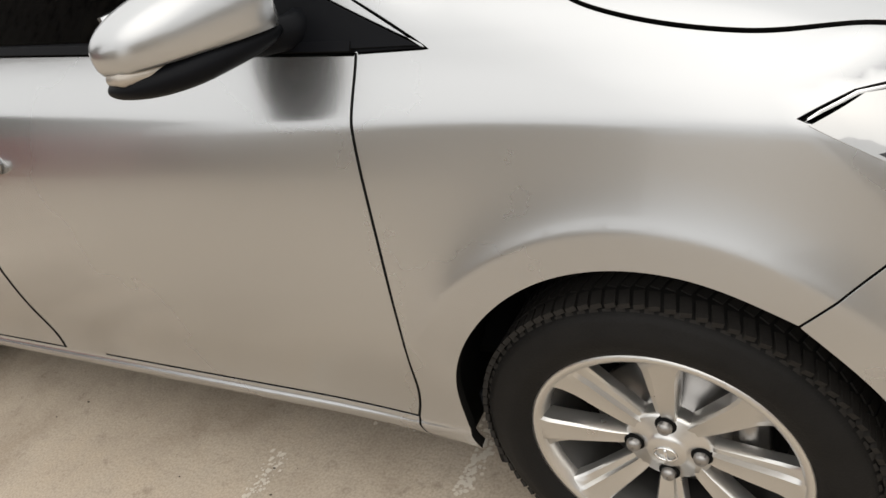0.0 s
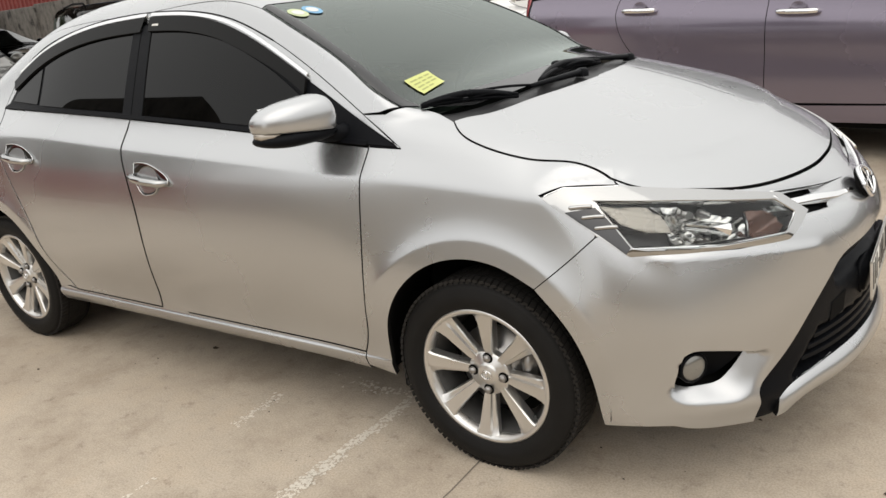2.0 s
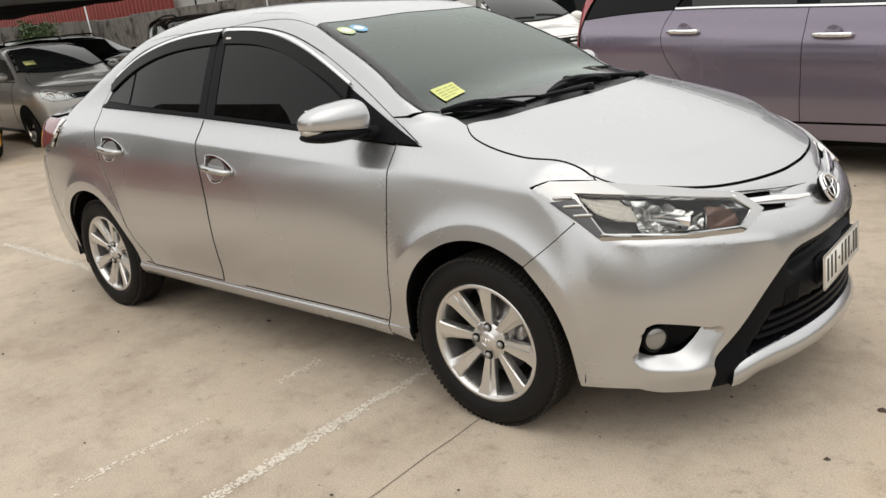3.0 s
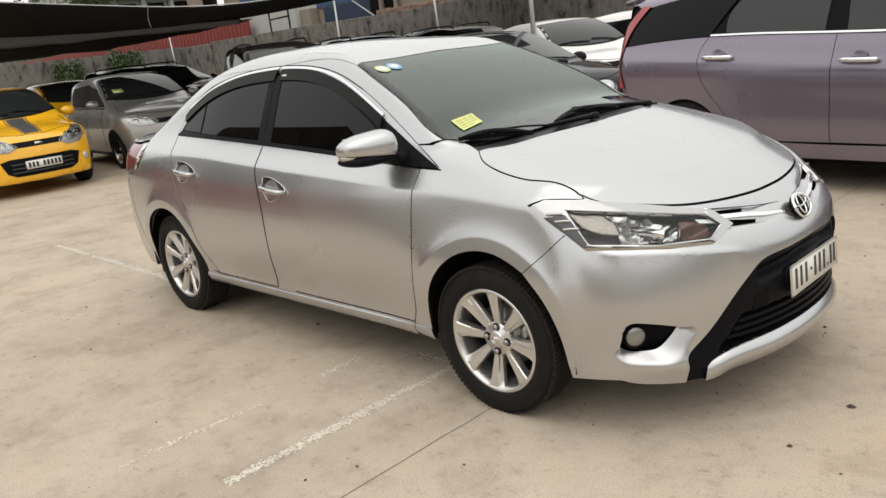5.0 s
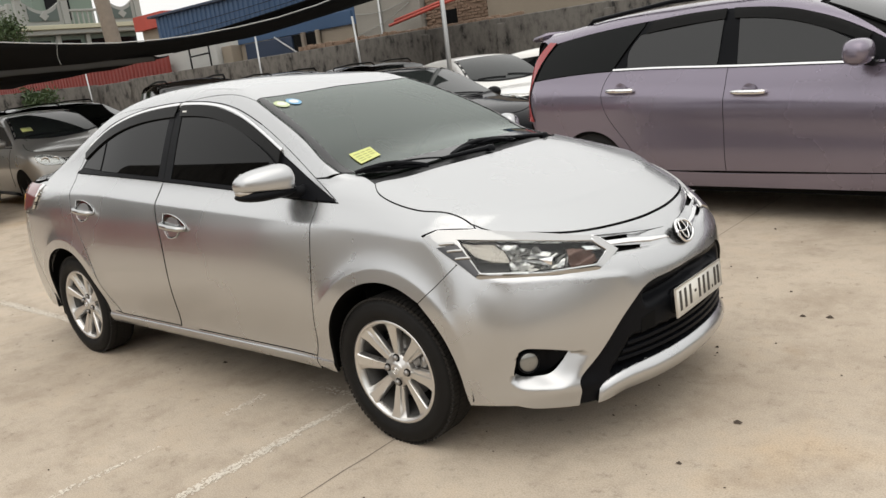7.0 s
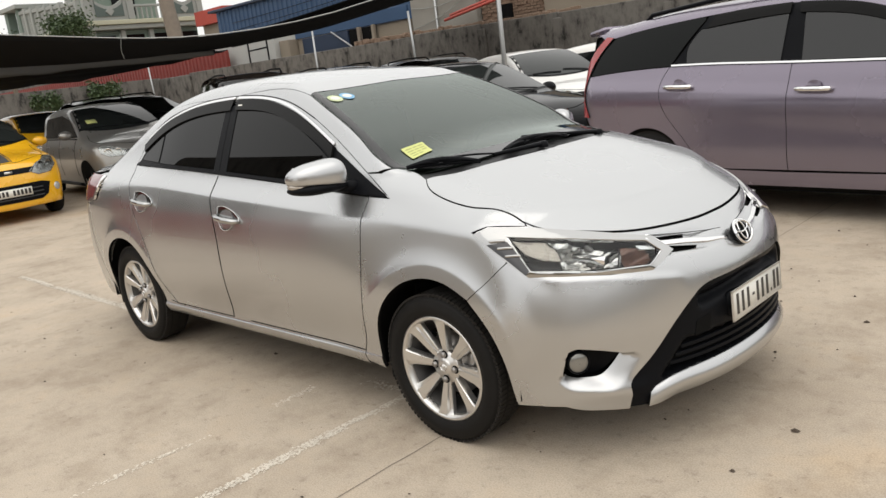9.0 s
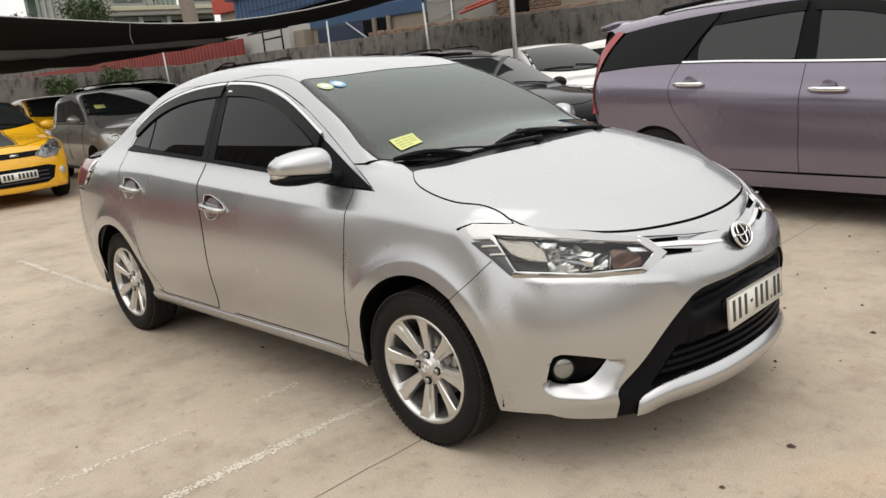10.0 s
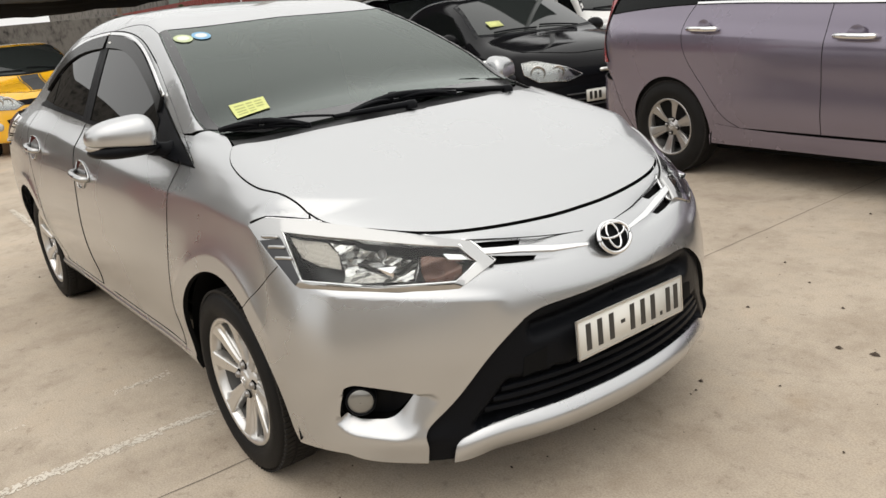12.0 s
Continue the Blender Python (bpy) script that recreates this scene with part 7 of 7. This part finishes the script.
def sheet_net(name, near, far, top, low, seed, rows=10, cols=48):
    """A sagging net between two ropes; top and low: heights of the ropes along it."""
    bm = bmesh.new()
    zt, zl = spline(np.linspace(0, 1, len(top)), top), spline(np.linspace(0, 1, len(low)), low)
    grid = []
    for j in range(rows + 1):
        v = j / rows
        line = []
        for i in range(cols + 1):
            u = i / cols
            a, b = Vector((*Vector(near[0]).lerp(Vector(near[1]), u), float(zt(u)))), Vector((*Vector(far[0]).lerp(Vector(far[1]), u), float(zl(u))))
            p = a.lerp(b, v)
            p.z += (-0.06 * 4 * v * (1 - v) + 0.05 * noise.noise((u * 11, v * 3, seed)) * v)
            line.append(bm.verts.new(p))
        grid.append(line)
    for j in range(rows):
        for i in range(cols):
            bm.faces.new((grid[j][i], grid[j][i + 1], grid[j + 1][i + 1], grid[j + 1][i]))
    ext = bmesh.ops.extrude_face_region(bm, geom=bm.faces[:])
    bmesh.ops.translate(bm, vec=(0, 0, 0.012), verts=[q for q in ext["geom"] if isinstance(q, bmesh.types.BMVert)])
    return bm_mesh(name, bm)


canopy = thing("shade_net", "black sagging shade net on ropes and poles", "net")
TOP = [3.06, 2.92, 2.68, 2.44, 2.24, 2.22, 2.42, 2.90]
part("net", sheet_net("net", ((-13.6, -0.72), (-5.07, 5.9)), ((-15.3, 0.0), (-5.6, 7.3)), TOP, [2.16, 2.09, 2.00, 2.02, 2.10, 2.22, 2.46, 2.86], 1.3), NET, canopy)
part("hem", sheet_net("hem", ((-14.6, -0.2), (-9.6, 4.0)), ((-15.6, 0.4), (-10.4, 4.9)), [2.25, 2.20, 2.12, 2.16], [1.98, 1.94, 1.94, 2.12], 4.1, 4, 20), NET, canopy)
# unseen sheets behind the net, added to shade the cars and the wall
part("net_back", sheet_net("net_back", ((-17.1, 0.9), (-7.15, 8.8)), ((-18.1, 1.4), (-8.0, 9.6)), [2.42, 2.32, 2.25, 2.25, 2.38, 2.64, 2.95, 3.15], [2.53, 2.41, 2.34, 2.33, 2.48, 2.83, 3.29], 3.4), NET, canopy)
part("net_roof", sheet_net("net_roof", ((-18.1, 1.4), (-8.0, 9.6)), ((-23.0, 4.0), (-11.5, 13.0)), [2.52, 2.40, 2.33, 2.32, 2.47, 2.82, 3.28], [2.80, 2.68, 2.60, 2.58, 2.80, 3.20, 3.80], 2.2), NET, canopy)
# pale strip: the net's lit underside, put into its colour
part("pale_fold", sheet_net("pale_fold", ((-14.62, -0.29), (-9.15, 3.88)), ((-14.68, -0.25), (-9.20, 3.93)), [2.56, 2.40, 2.27, 2.19, 2.11, 2.05], [2.30, 2.20, 2.11, 2.06, 2.04, 2.04], 7.7, 3, 30), NET_LIT, canopy, "pale fold of the net, its lit underside painted in")
cord = [(-9.36 + 0.012 * math.sin(7 * u), 2.55 + 0.01 * math.cos(5 * u), 2.40 - 0.34 * u) for u in np.linspace(0, 1, 14)]
part("cord", bm_mesh("cord", tube(cord, 0.0035, 5)), PALE, canopy, "loose white cord hanging from the rope")
part("rope", bm_mesh("rope", tube([(-13.6 + 8.53 * u, -0.72 + 6.62 * u, float(spline(np.linspace(0, 1, 8), TOP)(u)) + 0.02) for u in np.linspace(0, 1, 20)], 0.008, 6)), POLE, canopy)
for i, (x, y, h, lean) in enumerate(((-5.07, 5.9, 3.3, 0.0), (-13.9, 12.9, 2.95, -0.08), (-18.42, 12.9, 2.92, 0.0), (-13.6, -0.72, 2.9, 0.0), (-29.5, 12.9, 3.0, -0.09))):
    p = part("net_pole", bm_mesh("net_pole", tube([(x, y, 0), (x + lean, y, h * 0.5), (x + 2 * lean, y, h)], 0.03 if i else 0.033, 10)), POLE)
    tagged(p, "thin grey steel pole holding the shade net", "pole", "net poles")


def palm():
    t = thing("palm_tree", "tall bare palm trunk leaning over the roofs", "tree")
    pts = [(-32.6 - 0.14 * k, 16.3, 0.9 * k) for k in range(13)]
    part("trunk", bm_mesh("trunk", tube(pts, [0.36 - 0.006 * k + (0.02 if k % 2 else 0) for k in range(13)], 12)), BARK, t)
    bms = []
    rnd = random.Random(7)
    for k in range(14):
        a, up = 2 * math.pi * k / 14, rnd.uniform(0.2, 1.0)
        base = Vector(pts[-1])
        for q in range(12):
            f = q / 12
            mid = base + Vector((math.cos(a) * 3.0 * f, math.sin(a) * 3.0 * f, 1.6 * up * f - 2.6 * f * f))
            for sgn in (-1, 1):
                tip = mid + Vector((-math.sin(a) * 0.6 * sgn, math.cos(a) * 0.6 * sgn, -0.25)) * (1.1 - f)
                b = bmesh.new()
                v = [b.verts.new(mid), b.verts.new(mid + Vector((0.06, 0.05, 0.02))), b.verts.new(tip)]
                b.faces.new(v)
                bms.append(b)
    part("crown", bm_mesh("crown", join(*bms), False), LEAF, t)


palm()


def shrub(label, x, y, z, r, count, seed):
    """A loose clump of twigs and leaves over the wall."""
    t = thing("shrub", label, "plant", group="plants over the wall")
    rnd = random.Random(seed)
    twigs, verts, faces = [], [], []
    for k in range(14):
        a = rnd.uniform(0, 6.28)
        tip = Vector((x + math.cos(a) * r * rnd.uniform(0.4, 1), y + math.sin(a) * r * 0.5, z + rnd.uniform(-0.1, 0.6) * r))
        twigs.append(tube([(x, y, 0), ((x + tip.x) / 2, y, z - r * 0.2), tip], [0.03, 0.02, 0.008], 5))
        for q in range(count):
            c = tip + Vector((rnd.gauss(0, r * 0.25), rnd.gauss(0, r * 0.2), rnd.gauss(0, r * 0.22)))
            d = Vector((rnd.gauss(0, 1), rnd.gauss(0, 1), rnd.gauss(0, 0.6))).normalized() * rnd.uniform(0.05, 0.10) * (0.6 + 0.5 * r)
            e = d.orthogonal().normalized() * d.length * 0.45
            k0 = len(verts)
            verts += [c - d, c + e, c + d, c - e]
            faces.append((k0, k0 + 1, k0 + 2, k0 + 3))
    part("twigs", bm_mesh("twigs", join(*twigs)), BARK, t)
    part("crown", mesh_of("crown", verts, faces, None, False), LEAF, t)


shrub("green creeper hanging over the yard wall", -29.6, 8.6, 1.6, 0.6, 90, 1)
shrub("green creeper on the wall in the corner", -29.4, 10.8, 1.75, 0.7, 110, 2)
shrub("leafy treetop behind the yard wall", -41.0, 11.4, 4.3, 1.2, 120, 3)
shrub("leafy bush in front of the town house", -46.0, 16.6, 5.6, 1.5, 200, 5)


for za, zb in ((5.0, 6.2), (4.6, 6.0), (4.2, 4.9)):
    line = [(-37.2 + 23.8 * u, 21.935 - 0.5 * u * (1 - u), za + (zb - za) * u - 0.9 * u * (1 - u)) for u in np.linspace(0, 1, 24)]
    tagged(part("overhead_cable", bm_mesh("overhead_cable", tube(line, 0.016, 5)), PLASTIC), "thin black cable sagging before the blue shed", "cable", "overhead cables")


# ---------------------------------------------------------------- marks and litter on the ground
PAINT_WORN = material("worn_line_paint", (0.66, 0.605, 0.515), 0.85, vary=0.35, scale=12)


def worn_line(label, x0, y0, x1, y1, width, cover, seed):
    """A painted line worn to flakes: many small uneven chips."""
    rnd = random.Random(seed)
    a, b = Vector((x0, y0, 0)), Vector((x1, y1, 0))
    d = b - a
    side = Vector((-d.y, d.x, 0)).normalized()
    verts, faces = [], []
    n = int(d.length * width * 26000 * cover)
    for i in range(n):
        u, w = rnd.random(), rnd.gauss(0, 0.30)
        if abs(w) > 0.62:
            continue
        dens = noise.noise((u * d.length * 2.2 + seed * 7.3, w * 0.9, seed)) + 0.5 * noise.noise((u * d.length * 9, w * 3, seed + 5.0))
        if dens < 0.10 + 0.5 * abs(w) - cover * 0.62:
            continue
        c = a + d * u + side * w * width
        k0, m, r = len(verts), rnd.randint(4, 6), rnd.uniform(0.0015, 0.0075)
        t0 = rnd.random() * 6.28
        for q in range(m):
            ang = t0 + 6.283 * q / m
            rr = r * rnd.uniform(0.6, 1.2)
            verts.append((c.x + rr * math.cos(ang), c.y + rr * math.sin(ang), 0.0016 + 0.0006 * rnd.random()))
        faces.append(tuple(range(k0, k0 + m)))
    ob = part("painted_line", mesh_of("painted_line", verts, faces, None, False), PAINT_WORN)
    return tagged(ob, label, "road marking", kind="stuff")


worn_line("worn white parking line on the concrete", -0.48, -0.45, -0.48, -1.75, 0.06, 0.80, 3)
worn_line("faint worn white parking line", -0.955, -0.75, -0.955, -0.98, 0.05, 0.42, 5)
worn_line("faint worn white parking line", -0.955, -1.30, -0.955, -1.95, 0.05, 0.34, 6)
worn_line("worn white cross line under the saloon", -1.0, -0.57, -0.50, -0.57, 0.07, 0.30, 8)
worn_line("worn white line behind the saloon", -5.75, -0.51, -3.3, -0.535, 0.07, 0.8, 9)


def joints():
    verts, faces = [], []
    rnd = random.Random(2)
    for x, y0, y1, w in ((-0.05, -3.0, 12.0, 0.005), (-6.1, -8, 12.0, 0.006), (6.0, -8, 12, 0.006)):
        y, px = y0, x
        while y < y1:
            nx = x + rnd.gauss(0, 0.0012)
            k = len(verts)
            verts += [(px - w / 2, y, 0.0012), (px + w / 2, y, 0.0012), (nx + w / 2, y + 0.12, 0.0012), (nx - w / 2, y + 0.12, 0.0012)]
            faces.append((k, k + 1, k + 2, k + 3))
            y, px = y + 0.12, nx
    return mesh_of("concrete_joint", verts, faces, None, False)


tagged(part("concrete_joint", joints(), material("joint_dirt", (0.17, 0.145, 0.115), 0.9, vary=0.4, scale=9)), "dirt-filled joints between concrete slabs", "joint", kind="structure")


def litter():
    """Dry leaf scraps and pebbles strewn over the yard."""
    rnd = random.Random(11)
    verts, faces = [], []
    spots = [(-1.54, -0.57, 0.02), (1.06, -0.11, 0.022), (0.94, 1.10, 0.018), (1.06, 1.12, 0.025), (0.72, 0.57, 0.014), (0.48, 1.25, 0.014), (0.26, 2.81, 0.016), (-0.16, -1.4, 0.012), (0.31, 1.84, 0.012)]
    spots += [(rnd.uniform(-5, 4), rnd.uniform(-2.2, 2.9), abs(rnd.gauss(0, 0.005)) + 0.003) for i in range(240)]
    for x, y, r in spots:
        k, m, t0 = len(verts), 5, rnd.random() * 6.28
        for q in range(m):
            ang, rr = t0 + 6.283 * q / m, r * rnd.uniform(0.4, 1.0)
            verts.append((x + rr * math.cos(ang), y + 0.7 * rr * math.sin(ang), 0.003))
        verts.append((x, y, 0.003 + r * 0.5))
        faces += [(k + q, k + (q + 1) % m, k + m) for q in range(m)]
    return mesh_of("litter", verts, faces, None, False)


tagged(part("litter", litter(), material("dry_litter", (0.07, 0.052, 0.038), 0.9, vary=0.5, scale=20)), "dry leaf scraps and grit on the concrete", "litter", kind="stuff")


# ---------------------------------------------------------------- inside and on the saloon
def fit_out(car):
    s = Sedan
    dash = tube([(-0.45, -0.56, 0.86), (-0.44, 0.0, 0.88), (-0.45, 0.56, 0.86)], 0.12, 16)
    part("dashboard", bm_mesh("dashboard", dash), TRIM, car, "dark grey dashboard")
    tray = box((0.28, 1.10, 0.05), (-0.38, 0, 0.965), 0.02)
    part("dashboard_top", bm_mesh("dashboard_top", tray), TRIM, car)
    part("floor_pan", bm_mesh("floor_pan", box((2.4, 1.35, 0.06), (-1.5, 0, 0.36), 0.02)), DARK, car)
    part("bulkhead", bm_mesh("bulkhead", box((0.05, 1.3, 0.7), (-0.25, 0, 0.65), 0.02)), DARK, car)
    ring = tube([(-0.66 + 0.06 * math.sin(a), 0.36 + 0.185 * math.cos(a), 0.95 + 0.17 * math.sin(a)) for a in np.linspace(0, 6.2832, 40)[:-1]], 0.016, 8, True)
    st = part("steering_wheel", bm_mesh("steering_wheel", ring), PLASTIC, car)
    part("steering_hub", bm_mesh("steering_hub", box((0.05, 0.34, 0.07), (-0.655, 0.36, 0.945), 0.02)), PLASTIC, st)
    for y in (-0.36, 0.36):
        seat = part("front_seat", bm_mesh("front_seat", box((0.5, 0.5, 0.16), (-1.2, y, 0.60), 0.05, None, 3)), TRIM, car, "grey fabric front seat")
        part("backrest", bm_mesh("backrest", box((0.14, 0.48, 0.62), (-1.50, y, 0.92), 0.05, Matrix.Rotation(radians(-14), 4, "Y"), 3)), TRIM, seat)
        part("headrest", bm_mesh("headrest", box((0.09, 0.26, 0.17), (-1.62, y, 1.27), 0.04, None, 3)), TRIM, seat)
    part("rear_seat", bm_mesh("rear_seat", box((0.16, 1.25, 0.62), (-2.35, 0, 0.90), 0.05, Matrix.Rotation(radians(-18), 4, "Y"), 3)), TRIM, car)
    mir = box((0.03, 0.24, 0.06), (-0.98, 0.0, 1.30), 0.02, None, 3)
    part("rear_view_mirror", bm_mesh("rear_view_mirror", mir), PLASTIC, car)
    # wipers
    rise = lambda pts, h: on_top(s, pts, 8) + np.array((0, 0, h))
    for label, tip, heel, hook, elbow, pivot in (("black windscreen wiper at rest along the foot of the glass", (-0.240, -0.622), (-0.045, -0.395), (-0.150, -0.500), (-0.055, -0.300), (-0.012, -0.020)),
                                                 ("black windscreen wiper reaching across the glass", (-0.060, -0.232), (-0.052, 0.205), (-0.098, -0.035), (-0.080, 0.225), (-0.040, 0.425))):
        mid = (hook[0] * 0.5 + (tip[0] + heel[0]) * 0.25 - 0.01, hook[1] * 0.5 + (tip[1] + heel[1]) * 0.25)
        line = rise([tip, mid, heel], 0.006)
        w = part("wiper", bm_mesh("wiper", tube(line, 0.006, 6)), PLASTIC, car, label)
        n, up = len(line), np.array((0.0, 0.0, 1.0))
        u = np.linspace(0, 1, n)[:, None]
        part("wiper_spine", bm_mesh("wiper_spine", tube(line + up * (0.007 + 0.010 * np.sin(u * math.pi)), [0.004 + 0.007 * math.sin(math.pi * i / (n - 1)) for i in range(n)], 8)), PLASTIC, w)
        for a, b in ((0.06, 0.46), (0.54, 0.95)):
            k0, k1 = int(a * (n - 1)), int(b * (n - 1))
            v = np.linspace(0, 1, k1 - k0 + 1)[:, None]
            part("blade_bridge", bm_mesh("blade_bridge", tube(line[k0:k1 + 1] + up * (0.003 + 0.009 * np.sin(v * math.pi)) + np.array((0.012, 0.006, 0)) * np.sin(v * math.pi), 0.0065, 6)), PLASTIC, w)
        rod = through_points([rise([hook, elbow], 0.026)[0], rise([hook, elbow], 0.022)[4], rise([hook, elbow], 0.014)[-1]], 8)
        part("wiper_rod", bm_mesh("wiper_rod", tube(rod, 0.0045, 6)), PLASTIC, w)
        hooked = rise([hook, elbow], 0.024)[0]
        part("wiper_clip", bm_mesh("wiper_clip", box((0.022, 0.034, 0.018), tuple(hooked), 0.004)), PLASTIC, w)
        arm = rise([elbow, ((elbow[0] + pivot[0]) / 2 + 0.004, (elbow[1] + pivot[1]) / 2), pivot], 0.010)
        part("wiper_arm", bm_mesh("wiper_arm", tube(arm, list(np.linspace(0.007, 0.012, len(arm))), 8)), PLASTIC, w)
        cap = lathe("pivot_cap", [(0.022, 0.014), (0.022, -0.004), (0.015, -0.012), (0.001, -0.013)], 16)
        part("pivot_cap", bm_mesh("pivot_cap", cap), PLASTIC, w).matrix_local = Matrix.Translation(Vector(arm[-1])) @ pose(0, 0, 0, -90, 0, 0)
    # the note and the two stickers on the glass
    c = np.array([(-0.371, -0.521), (-0.376, -0.388), (-0.301, -0.404), (-0.292, -0.531)])
    nt = part("paper_note", panel("paper_note", s, [on_top(s, c, sharp=True)], (0, 0, -1), 0.03, 0, 0.002, 0), NOTE, car, "yellow handwritten note behind the glass")
    for k in range(4):
        u = 0.2 + 0.2 * k
        a0, b0 = c[0] * (1 - u) + c[3] * u, c[1] * (1 - u) + c[2] * u
        for f0, f1 in ((0.10, 0.38), (0.44, 0.62), (0.68, 0.90)):
            if k == 3 and f0 > 0.6:
                continue
            p, q = a0 + (b0 - a0) * f0, a0 + (b0 - a0) * f1
            d = np.array((0.006, 0.001))
            part("note_line", panel("note_line", s, [on_top(s, [p - d * 0.5, q - d * 0.5, q + d * 0.5, p + d * 0.5], sharp=True)], (0, 0, -1), 0.03, 0, 0.003, 0), PAPER_INK, nt)
    for (x, y), mat in (((-0.828, -0.463), STICK_G), ((-0.831, -0.390), STICK_B)):
        ring = [(x + 0.036 * math.cos(a), y + 0.036 * math.sin(a)) for a in np.linspace(0, 6.2832, 22)[:-1]]
        st = part("round_sticker", panel("round_sticker", s, [on_top(s, ring, sharp=True)], (0, 0, -1), 0.02, 0, 0.0015, 0), mat, car, "round permit sticker")
        ring = [(x + 0.020 * math.cos(a), y + 0.024 * math.sin(a)) for a in np.linspace(0, 6.2832, 16)[:-1]]
        part("sticker_centre", panel("sticker_centre", s, [on_top(s, ring, sharp=True)], (0, 0, -1), 0.02, 0, 0.0025, 0), PLATE, st)


fit_out(saloon)


def widen(car, extra):
    """Sets the car's left half out, growing from the middle, so that the body has its full width."""
    def visit(ob):
        if (ob.matrix_basis.translation.length < 1e-6):
            if ob.data:
                me = ob.data
                co = np.empty(len(me.vertices) * 3, np.float32)
                me.vertices.foreach_get("co", co)
                co = co.reshape(-1, 3)
                co[:, 1] += extra * step(0.0, 0.5, co[:, 1])
                me.vertices.foreach_set("co", co.ravel())
                me.update()
            for child in ob.children:
                visit(child)
        else:
            ob.location.y += extra * float(step(0.0, 0.5, ob.location.y))
    for ob in car.children:
        visit(ob)


widen(saloon, 0.026)
